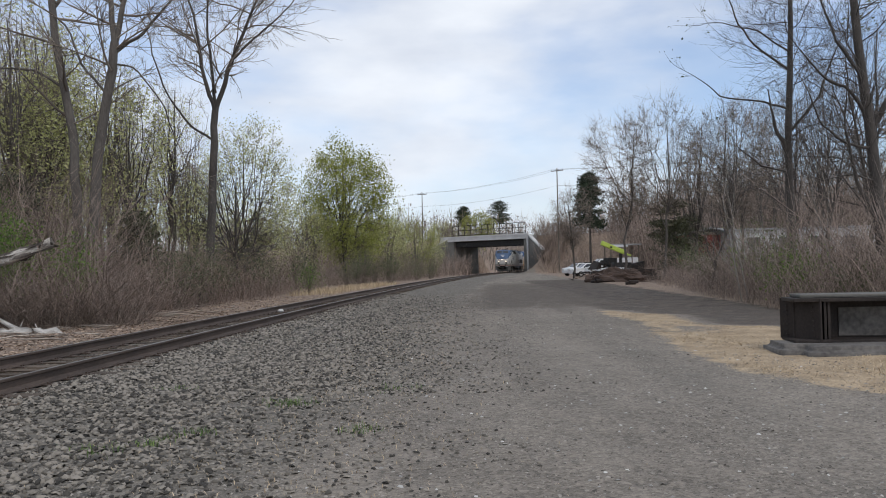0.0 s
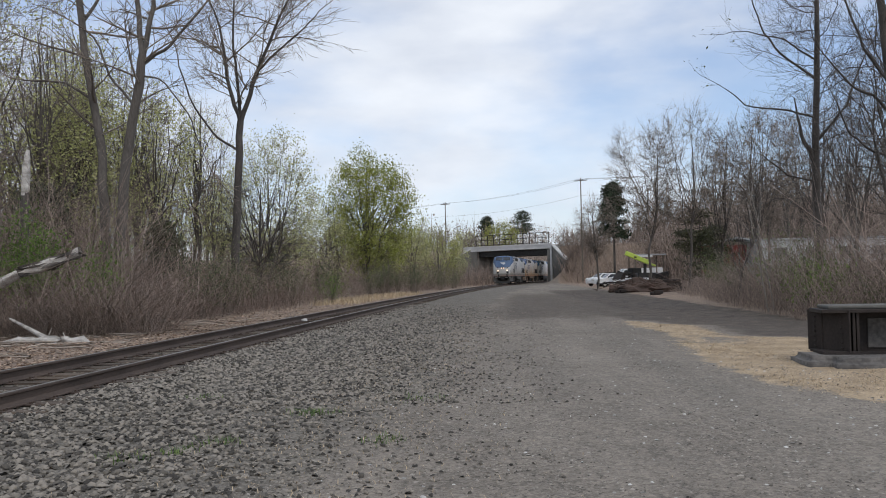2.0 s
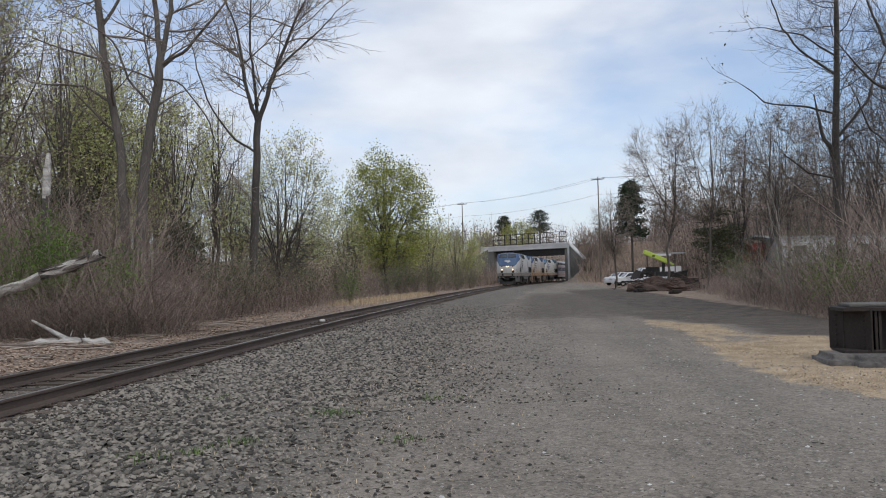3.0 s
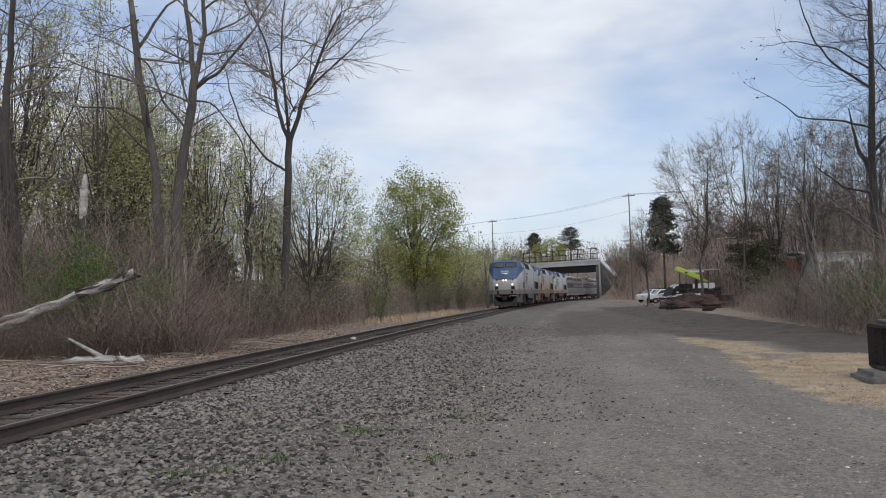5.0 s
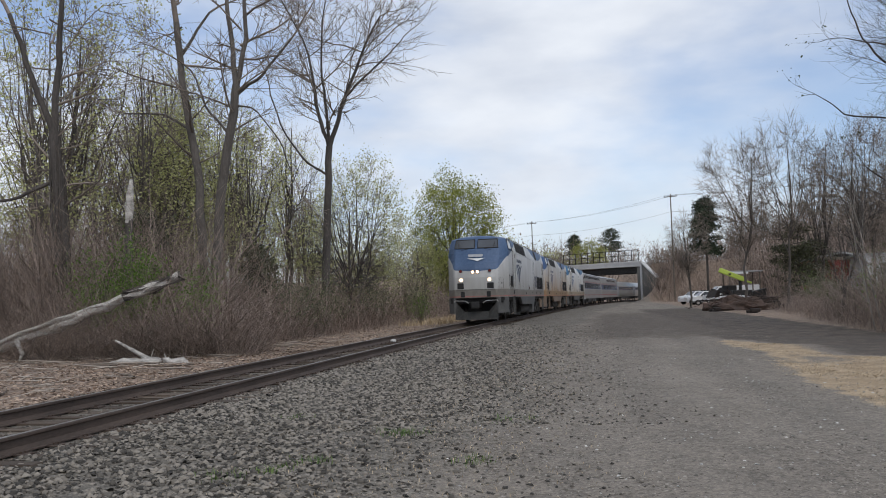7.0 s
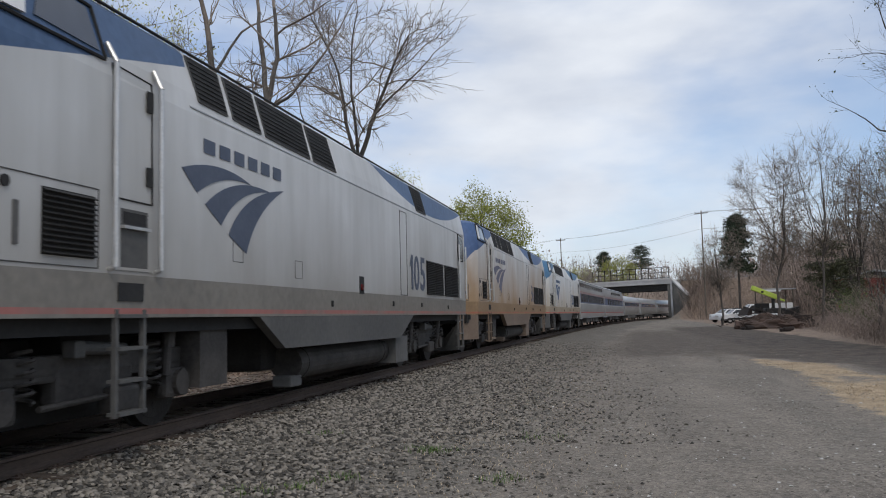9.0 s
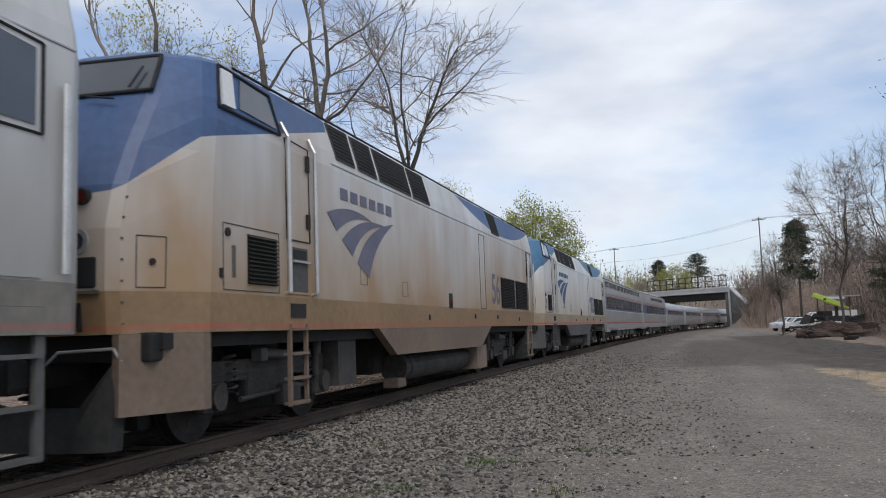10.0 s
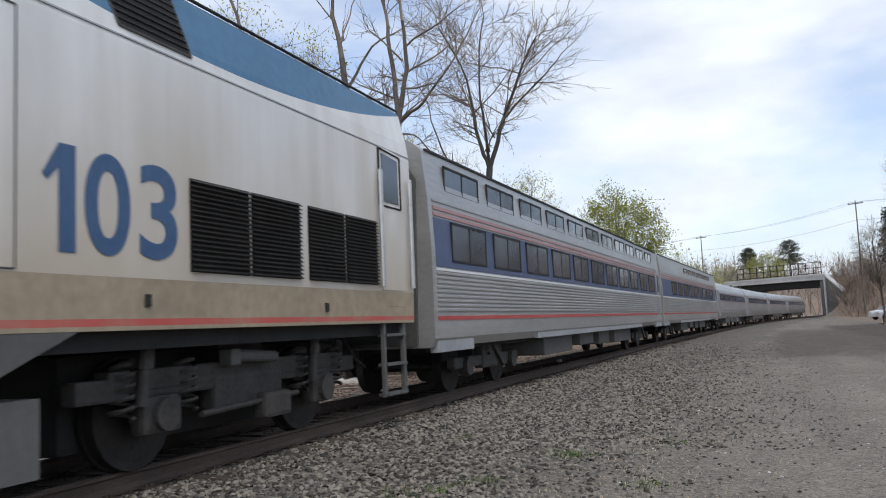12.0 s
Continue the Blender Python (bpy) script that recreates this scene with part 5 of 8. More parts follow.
    x, y = np.concatenate([x[ok], rng.uniform(19.2, 26, 420)]), np.concatenate([y[ok], rng.uniform(158, 171, 420)])
    build_thicket("embankment_brush", "brown brush on the road embankment", x, y, rng.uniform(1.2, 4.8, len(x)), 94, M["brush"], 0.022, 5)


build_undergrowth()


def build_far_woods():
    rng = np.random.default_rng(95)
    n = 2700
    x = rng.uniform(-110, 220, n)
    y = rng.uniform(195, 420, n)
    d, _ = offset_from_line(x, y)
    ok = np.abs(d) > 6
    ok &= ~((y < 205) & (x > -6) & (x < 30))
    x, y = x[ok], y[ok]
    h = rng.uniform(9, 17, len(x)) * (0.8 + 0.35 * ramp01(x, 20, 120))
    build_thicket("far_woods", "grey-brown leafless woods on the hill beyond the bridge", x, y, h, 96, M["twig"], 0.024, 8, sway=0.10)
    k = 17000
    pick = rng.integers(0, len(x), k)
    up = rng.uniform(0.35, 1.0, k) ** 0.8
    at = np.stack([x[pick] + rng.normal(0, 1.5, k), y[pick] + rng.normal(0, 1.5, k), ground_z(x[pick], y[pick]) + h[pick] * up], 1)
    T = Tubes()
    T.leaves(at, 0.34, rng)
    tagged(T.build("far_twigs", M["twig"]), "fine leafless twig clumps of the woods beyond the bridge", "twigs", kind="stuff")
    n = 3000
    y = rng.uniform(92, 175, n)
    x = 24 + 0.13 * (y - 90) + 60 * rng.beta(1.0, 1.3, n)
    h = rng.uniform(5, 12.5, n)
    build_thicket("hillside_woods", "brown leafless woods behind the yard", x, y, h, 98, M["brush"], 0.015, 8, sway=0.16)
    k = 15000
    pick = rng.integers(0, n, k)
    at = np.stack([x[pick] + rng.normal(0, 1.0, k), y[pick] + rng.normal(0, 1.0, k), ground_z(x[pick], y[pick]) + h[pick] * rng.uniform(0.3, 1.0, k)], 1)
    T = Tubes()
    T.leaves(at, 0.20, rng)
    tagged(T.build("hillside_twigs", M["thicket_grey"]), "fine leafless twig clumps of the woods behind the yard", "twigs", kind="stuff")
    n = 1500
    y = rng.uniform(45, 130, n)
    x = -0.32 * y - rng.uniform(16, 60, n)
    build_thicket("deep_wood", "grey stems deep in the wood beyond the track", x, y, rng.uniform(4, 10, n), 99, M["thicket_grey"], 0.014, 7, sway=0.12)


build_far_woods()


def shrub(label, x, y, r, h, n, seed, leaf="leaf_shrub"):
    rng = np.random.default_rng(seed)
    ob = tagged(new("shrub"), label, "shrub")
    ob.location = spot(x, y)
    st, lv = Tubes(), Tubes()
    tips = []
    for i in range(26):
        a = rng.uniform(0, 6.283)
        q = np.array([math.cos(a) * r * rng.uniform(0.2, 1), math.sin(a) * r * rng.uniform(0.2, 1), h * rng.uniform(0.55, 1)])
        mid = q * 0.55 + rng.normal(0, 0.1, 3)
        st.tube([(0, 0, -0.1), mid, q], [0.02, 0.012, 0.005], 3)
        tips += [q, (q + mid) / 2, mid]
    tips = np.array(tips)
    lv.leaves(tips[rng.integers(0, len(tips), n)] + rng.normal(0, 0.28, (n, 3)), 0.045, rng)
    st.build("framework", M["twig"], ob)
    lv.build("foliage", M[leaf], ob)


for i, (x, y, r, h, n) in enumerate(((-13.4, 25.2, 1.2, 3.6, 3000), (-14.6, 25.4, 1.2, 3.3, 2400), (-11.4, 25.4, 0.8, 2.8, 1300), (12.4, 29.5, 1.1, 1.7, 1100), (13.3, 31.0, 1.2, 2.2, 900), (-8.5, 52, 1.2, 1.8, 700))):
    shrub("low shrub in fresh green leaf among bare brush", x, y, r, h, n, 200 + i)


def build_hedge_shrubs():
    rng = np.random.default_rng(300)
    for i in range(34):
        s = rng.uniform(34, 118)
        d = -(6.2 - 2.0 * ramp01(s, 45, 100) + rng.uniform(0.3, 3.5))
        x, y, _ = line_at(s, d)
        shrub("half-leafed grey-green shrub in the trackside thicket", float(x), float(y), rng.uniform(0.9, 1.7), rng.uniform(1.6, 3.8), 1000, 310 + i, "leaf_grey")


    for i, (x, y, r, h) in enumerate(((11.6, 27.5, 1.1, 1.6), (12.6, 31.0, 1.3, 2.6), (14.2, 33.5, 1.4, 3.2), (13.6, 36.5, 1.3, 2.4), (15.2, 40.0, 1.5, 3.4), (14.4, 45.0, 1.4, 2.2),
                                     (17.0, 46.0, 1.6, 3.6), (16.8, 54.0, 1.5, 2.8), (18.6, 58.0, 1.6, 3.4), (19.6, 66.0, 1.6, 3.0), (12.2, 24.0, 0.9, 1.3), (16.6, 31.0, 1.5, 3.0))):
        shrub("half-leafed olive shrub at the edge of the yard", x, y, r, h, 650, 350 + i, "leaf_grey" if i % 3 else "leaf_shrub")


build_hedge_shrubs()


def build_litter():
    rng = np.random.default_rng(120)
    n = 30000
    s = 4 + 46 * rng.beta(1.0, 1.8, n)
    d = -(2.2 + 9.5 * rng.beta(1.1, 1.6, n))
    x, y, _ = line_at(s, d)
    T = Tubes()
    at = np.stack([x, y, ground_z(x, y) + 0.015], 1)
    T.leaves(at, 0.05, rng)
    v = T.v[0].reshape(-1, 4, 3)
    c = v.mean(1, keepdims=True)
    v[..., 2] = c[..., 2] + (v[..., 2] - c[..., 2]) * 0.3
    tagged(T.build("leaf_litter", M["litter"]), "brown and tan fallen leaves beside the track", "leaf litter", kind="stuff")
    T = Tubes()
    for i in range(520):
        s = 8 + 32 * rng.beta(1.0, 1.6)
        x, y, _ = line_at(s, -(3.2 + 7 * rng.random()))
        g = on_ground(x, y)
        a = rng.uniform(0, 6.283)
        ln = rng.uniform(0.3, 1.5)
        e = np.array([math.cos(a), math.sin(a), rng.uniform(-0.02, 0.12)]) * ln
        p = np.array([x, y, g + 0.03])
        k = rng.uniform(0.25, 1.0) ** 2
        T.tube([p, p + e * 0.5 + rng.normal(0, 0.05, 3) * (1, 1, 0.4), p + e + rng.normal(0, 0.05, 3) * (1, 1, 0.4)], np.array([0.026, 0.02, 0.007]) * k, 4)
    tagged(T.build("fallen_sticks", M["stick"]), "bleached sticks lying on the leaf litter", "sticks", kind="stuff")


build_litter()


def log_thing(label, pts, rad, twigs_, seed, bark=False):
    rng = np.random.default_rng(seed)
    ob = tagged(new("fallen_log"), label, "log")
    o = np.array(pts[0], float)
    ob.location = tuple(o)
    q = np.array(pts, float) - o
    t = np.linspace(0, 1, 14)
    tt = np.linspace(0, 1, len(q))
    fine = np.stack([np.interp(t, tt, q[:, i]) for i in range(3)], 1) + rng.normal(0, 0.03, (14, 3))
    w = Tubes()
    w.tube(fine, np.interp(t, tt, rad) * rng.uniform(0.75, 1.2, 14), 12)
    w.v[0] += rng.normal(0, 0.03, w.v[0].shape)
    for i in range(16):
        j = int(rng.integers(1, 12))
        e = rng.normal(0, 0.14, 3) + (0, 0, 0.05)
        w.tube([fine[j], fine[j] + e * 0.6, fine[j] + e], [0.022, 0.015, 0.005], 5)
    w.build("trunk", M["deadwood"], ob)
    if bark:
        # a second strand where the trunk has split lengthwise
        t2 = Tubes()
        t2.tube(fine[:9] + np.array([0.0, -0.14, 0.10]) + rng.normal(0, 0.03, (9, 3)), np.interp(t, tt, rad)[:9] * np.linspace(0.65, 0.3, 9), 8)
        t2.v[0] += rng.normal(0, 0.02, t2.v[0].shape)
        t2.build("split_strand", M["deadwood"], ob)
        # grey bark still clings to the upper half
        b = Tubes()
        b.tube(fine[9:], np.interp(t, tt, rad)[9:] * 0.95, 16)
        b.v[0] += rng.normal(0, 0.045, b.v[0].shape)
        b.build("bark", M["bark"], ob)
    for p, r in twigs_:
        b = Tubes()
        b.tube(np.array(p, float) - o, np.linspace(r, r * 0.4, len(p)), 6)
        b.build("branch", M["deadwood"], ob)


log_thing("long bleached fallen trunk propped up on brush", [(-18.6, 23.8, -0.25), (-16.2, 23.6, 0.42), (-14.2, 23.5, 1.1), (-12.4, 23.3, 1.7), (-11.0, 23.2, 2.15)], [0.13, 0.17, 0.17, 0.15, 0.12],
          [([(-16.4, 23.4, 0.3), (-16.0, 23.1, -0.05), (-16.1, 23.0, -0.4)], 0.09)], 7, bark=True)
log_thing("forked grey driftwood branch lying beside the track", [(-12.2, 21.6, -0.32), (-10.9, 21.3, -0.26), (-9.6, 21.0, -0.33)], [0.09, 0.12, 0.10],
          [([(-10.9, 21.3, -0.25), (-11.7, 21.8, 0.02), (-12.6, 22.4, 0.30)], 0.075), ([(-10.5, 21.3, -0.3), (-9.9, 20.8, -0.36)], 0.05)], 8)


# ---- the train ----
# local space of a vehicle: y back along the train, x towards the camera's side, z up from the rail
def text_mesh(body, size, width, material, parent, name, m):
    """Painted numerals from the built-in font, as a thin mesh."""
    cu = bpy.data.curves.new(name, "FONT")
    cu.body, cu.size, cu.extrude, cu.offset, cu.space_character = body, size, 0.002, 0.012, 1.05
    ob = bpy.data.objects.new(name, cu)
    me = bpy.data.meshes.new_from_object(ob)
    bpy.data.objects.remove(ob)
    bpy.data.curves.remove(cu)
    me.materials.clear()
    me.materials.append(material)
    xs = [v.co.x for v in me.vertices]
    ys = [v.co.y for v in me.vertices]
    for v in me.vertices:
        v.co.x = (v.co.x - min(xs)) / (max(xs) - min(xs)) * width
        v.co.y = (v.co.y - min(ys)) / (max(ys) - min(ys)) * size
    res = new(name, me)
    res.parent = parent
    res.matrix_basis = m
    if body[0] == "1":
        bm = prism([(-0.15, size * 0.70), (0.0, size), (0.10, size), (0.06, size * 0.86), (-0.11, size * 0.64)], 2, 0.0, 0.003)
        part("number_stroke", bm, material, parent).matrix_basis = m
    return res


SIDE = Matrix(((0, 0, 1, 0), (1, 0, 0, 0), (0, 1, 0, 0), (0, 0, 0, 1)))   # flat (u, v) to the side facing +x: u runs along +y, v up
OTHER = Matrix(((0, 0, -1, 0), (-1, 0, 0, 0), (0, 1, 0, 0), (0, 0, 0, 1)))


def on_side(y, z, x=1.53):
    return Matrix.Translation((x, y, z)) @ SIDE


# shape of the locomotive: height, half width, nose front, nose half width, cab corner
LEVELS = ((1.26, 1.515, -9.90, 1.04, -9.00), (1.70, 1.525, -9.95, 1.05, -9.00), (2.30, 1.525, -9.95, 1.05, -8.96), (2.75, 1.525, -9.85, 1.06, -8.94),
          (3.20, 1.525, -9.64, 1.07, -8.90), (3.60, 1.525, -9.43, 1.09, -8.84), (3.84, 1.495, -9.30, 1.10, -8.80), (4.30, 1.395, -9.02, 1.06, -8.64),
          (4.37, 1.330, -8.94, 0.98, -8.56), (4.43, 1.15, -8.86, 0.86, -8.42), (4.49, 0.80, -8.72, 0.6, -8.2), (4.52, 0.40, -8.6, 0.3, -8.0))
REAR = 9.92


def slope_x(z):
    """Half width of the body at a height."""
    return float(np.interp(z, [l[0] for l in LEVELS], [l[1] for l in LEVELS]))


def loco_hull():
    bm = bmesh.new()
    rows = []
    ys_side = (-6.0, -3.0, 0.0, 3.0, 6.0, 9.0)
    for z, w, yf, wf, yc in LEVELS:
        half = [(0.0, yf - 0.08), (wf * 0.55, yf - 0.03), (wf - 0.06, yf + 0.02), (wf + 0.05, yf + 0.10), (w - 0.07, yc - 0.07), (w, yc + 0.10)]
        half += [(w, y) for y in ys_side] + [(w, REAR - 0.08), (w - 0.08, REAR), (0.0, REAR)]
        ring = half + [(-x, y) for x, y in reversed(half[1:-1])]
        rows.append([bm.verts.new((x, y, z)) for x, y in ring])
    n = len(rows[0])
    for a, b in zip(rows, rows[1:]):
        for i in range(n):
            bm.faces.new((a[i], a[(i + 1) % n], b[(i + 1) % n], b[i]))
    bm.faces.new(rows[-1])
    bm.faces.new(list(reversed(rows[0])))
    bmesh.ops.recalc_face_normals(bm, faces=bm.faces)
    return bm


def side_quad(pts, t=0.012, out=0.004):
    """A flat panel that lies on the body's side: corners as (y, z), on both sides of the body by sign."""
    bm = bmesh.new()
    a = [bm.verts.new((slope_x(z) + out, y, z)) for y, z in pts]
    b = [bm.verts.new((slope_x(z) + out + t, y, z)) for y, z in pts]
    n = len(pts)
    bm.faces.new(a), bm.faces.new(b)
    for i in range(n):
        bm.faces.new((a[i], a[(i + 1) % n], b[(i + 1) % n], b[i]))
    bmesh.ops.recalc_face_normals(bm, faces=bm.faces)
    return bm


def frame_bars(bm, pts, r=0.014, out=0.014):
    for (y0, z0), (y1, z1) in zip(pts, pts[1:] + pts[:1]):
        add_cyl(bm, (slope_x(z0) + out, y0, z0), (slope_x(z1) + out, y1, z1), r, 5)
    return bm


def louvre(parent, y0, y1, z0, z1, rows, label="black louvred grille"):
    back = part("grille", side_quad([(y0, z0), (y1, z0), (y1, z1), (y0, z1)], 0.006), M["black"], parent, label)
    x = slope_x(z0) + 0.012
    bm = bmesh.new()
    for i in range(rows):
        z = z0 + (z1 - z0) * (i + 0.5) / rows
        h = (z1 - z0) / rows
        m = Matrix.Translation((x + 0.012, (y0 + y1) / 2, z)) @ Matrix.Rotation(radians(35), 4, "Y")
        add_box(bm, (-0.022, -(y1 - y0) / 2, -0.004), (0.022, (y1 - y0) / 2, 0.004), 0, m)
    tagged(part("slats", bm, M["grille"], back), kind="stuff")
    return back


def wheelset(parent, y, r=0.508, half=0.7175):
    ws = new("wheelset")
    ws.parent = parent
    ws.location = (0, y, r)
    for sx in (-1, 1):
        bm = bmesh.new()
        add_cyl(bm, (sx * (half + 0.0), 0, 0), (sx * (half + 0.125), 0, 0), r, 40)
        add_cyl(bm, (sx * (half - 0.03), 0, 0), (sx * half, 0, 0), r + 0.026, 40)
        add_cyl(bm, (sx * (half + 0.12), 0, 0), (sx * (half + 0.128), 0, 0), r - 0.07, 32, r - 0.09)
        add_cyl(bm, (sx * (half + 0.12), 0, 0), (sx * (half + 0.17), 0, 0), 0.13, 16)
        for i in range(5):
            a = i * 2 * math.pi / 5
            add_cyl(bm, (sx * (half + 0.10), 0.28 * math.cos(a), 0.28 * math.sin(a)), (sx * (half + 0.132), 0.28 * math.cos(a), 0.28 * math.sin(a)), 0.045, 10)
        part("wheel", bm, M["wheel"], ws)
    part("axle", cyl((-half, 0, 0), (half, 0, 0), 0.085, 14), M["wheel"], ws)
    return ws


SPINNING = []


def coil(bm, x, y, z0, z1, r, turns, wire):
    k = turns * 10
    pts = [(x + r * math.cos(i * 0.628), y + r * math.sin(i * 0.628), z0 + (z1 - z0) * i / k) for i in range(k + 1)]
    T = Tubes()
    T.tube(pts, np.full(len(pts), wire), 5)
    v, f = T.arrays()
    vs = [bm.verts.new(p) for p in v]
    for a, b, c in f:
        bm.faces.new((vs[a], vs[b], vs[c]))


def loco_truck(loco, yc):
    truck = new("truck")
    truck.parent = loco
    truck.location = (0, yc, 0)
    for dy in (-1.45, 1.45):
        SPINNING.append(wheelset(truck, dy))
    for sx in (-1, 1):
        x = sx * 1.02
        bm = add_box(bmesh.new(), (x - 0.09, -2.05, 0.72), (x + 0.09, 2.05, 0.92), 0.03)
        add_box(bm, (x - 0.10, -0.62, 0.42), (x + 0.10, 0.62, 0.80), 0.05)
        for dy in (-1.45, 1.45):
            add_box(bm, (x - 0.08, dy - 0.95, 0.66), (x + 0.08, dy + 0.95, 0.86), 0.03)
        part("side_frame", bm, M["truck"], truck)
        for dy in (-1.45, 1.45):
            bm = add_box(bmesh.new(), (x - 0.02 * sx, dy - 0.26, 0.33), (x + sx * 0.16, dy + 0.26, 0.68), 0.06)
            add_cyl(bm, (x, dy, 0.508), (x + sx * 0.22, dy, 0.508), 0.15, 16)
            part("axle_box", bm, M["truck"], truck)
            for q in (-0.42, 0.42):
                bm = bmesh.new()
                coil(bm, x + sx * 0.06, dy + q, 0.50, 0.98, 0.10, 5, 0.020)
                part("spring", bm, M["truck"], truck)
            bm = cyl((x + sx * 0.17, dy - 0.30, 0.60), (x + sx * 0.17, dy - 0.22, 1.18), 0.055, 10)
            add_cyl(bm, (x + sx * 0.17, dy - 0.255, 0.92), (x + sx * 0.17, dy - 0.22, 1.18), 0.075, 10)
            part("damper", bm, M["truck"], truck)
        bm = cyl((x + sx * 0.14, -0.9, 0.44), (x + sx * 0.14, 0.85, 0.50), 0.032, 8)
        part("traction_rod", bm, M["truck"], truck)
        bm = cyl((x + sx * 0.18, -0.42, 0.98), (x + sx * 0.18, 0.32, 0.94), 0.065, 12)
        add_box(bm, (x + sx * 0.10, -0.56, 0.88), (x + sx * 0.26, -0.40, 1.05), 0.02)
        part("brake_cylinder", bm, M["grey_skirt"], truck)
        bm = add_box(bmesh.new(), (x + sx * 0.02, 0.10, 0.28), (x + sx * 0.22, 0.62, 0.56), 0.05)
        part("brake_rigging", bm, M["truck"], truck)
    part("bolster", box((-1.0, -0.4, 0.55), (1.0, 0.4, 1.15), 0.04), M["steel_dark"], truck)
    # motor block, lengthened in black to stand in for the shade between the wheels
    part("traction_motor", box((-0.64, -2.15, 0.20), (0.64, 2.15, 1.08), 0.08), M["black"], truck)
    return truck


def ladder(parent, y, x, z0, z1, material):
    bm = bmesh.new()
    for q in (-0.23, 0.23):
        add_box(bm, (x - 0.02, y + q - 0.025, z0), (x + 0.03, y + q + 0.025, z1), 0.005)
    n = 4
    for i in range(n):
        z = z0 + 0.03 + (z1 - z0 - 0.1) * i / (n - 1)
        add_box(bm, (x - 0.08, y - 0.23, z - 0.015), (x + 0.06, y + 0.23, z + 0.02))
    return part("ladder", bm, material, parent)


def arc_band(p0, p1, p2, q0, q1, q2, n=14):
    """A swoosh between two curves, as a flat outline (u, v)."""
    def bez(a, b, c):
        t = np.linspace(0, 1, n)[:, None]
        return (1 - t) ** 2 * np.array(a) + 2 * t * (1 - t) * np.array(b) + t * t * np.array(c)
    return [tuple(p) for p in bez(p0, p1, p2)] + [tuple(p) for p in bez(q0, q1, q2)[::-1]]


def flat_shape(outline, name, material, parent, m, depth=0.003):
    bm = prism(outline, 2, 0.0, depth)
    bmesh.ops.triangulate(bm, faces=bm.faces)
    ob = part(name, bm, material, parent)
    ob.matrix_basis = m
    return ob


def emblem(loco, material, y, z, s=1.0):
    """Three swept bands with a short title line above, on the body's side."""
    m = on_side(y, z, 1.531)
    def sc(p):
        return [(u * s, v * s) for u, v in p]
    flat_shape(sc(arc_band((0, 2.93), (0.9, 3.20), (1.8, 2.98), (0.34, 2.69), (1.0, 3.05), (1.8, 2.98))), "emblem_band", material, loco, m)
    flat_shape(sc(arc_band((0.53, 2.58), (1.25, 3.08), (2.43, 2.97), (0.93, 2.37), (1.40, 2.92), (2.43, 2.97))), "emblem_band", material, loco, m)
    flat_shape(sc(arc_band((1.12, 2.27), (1.55, 2.90), (2.84, 3.06), (1.62, 2.07), (1.90, 2.68), (2.84, 3.06))), "emblem_band", material, loco, m)
    for i in range(6):
        u = 0.50 + i * 0.395
        flat_shape([(u * s, 3.19 * s), ((u + 0.28) * s, 3.19 * s), ((u + 0.28) * s, 3.36 * s), (u * s, 3.36 * s)], "title_bar", material, loco, m)


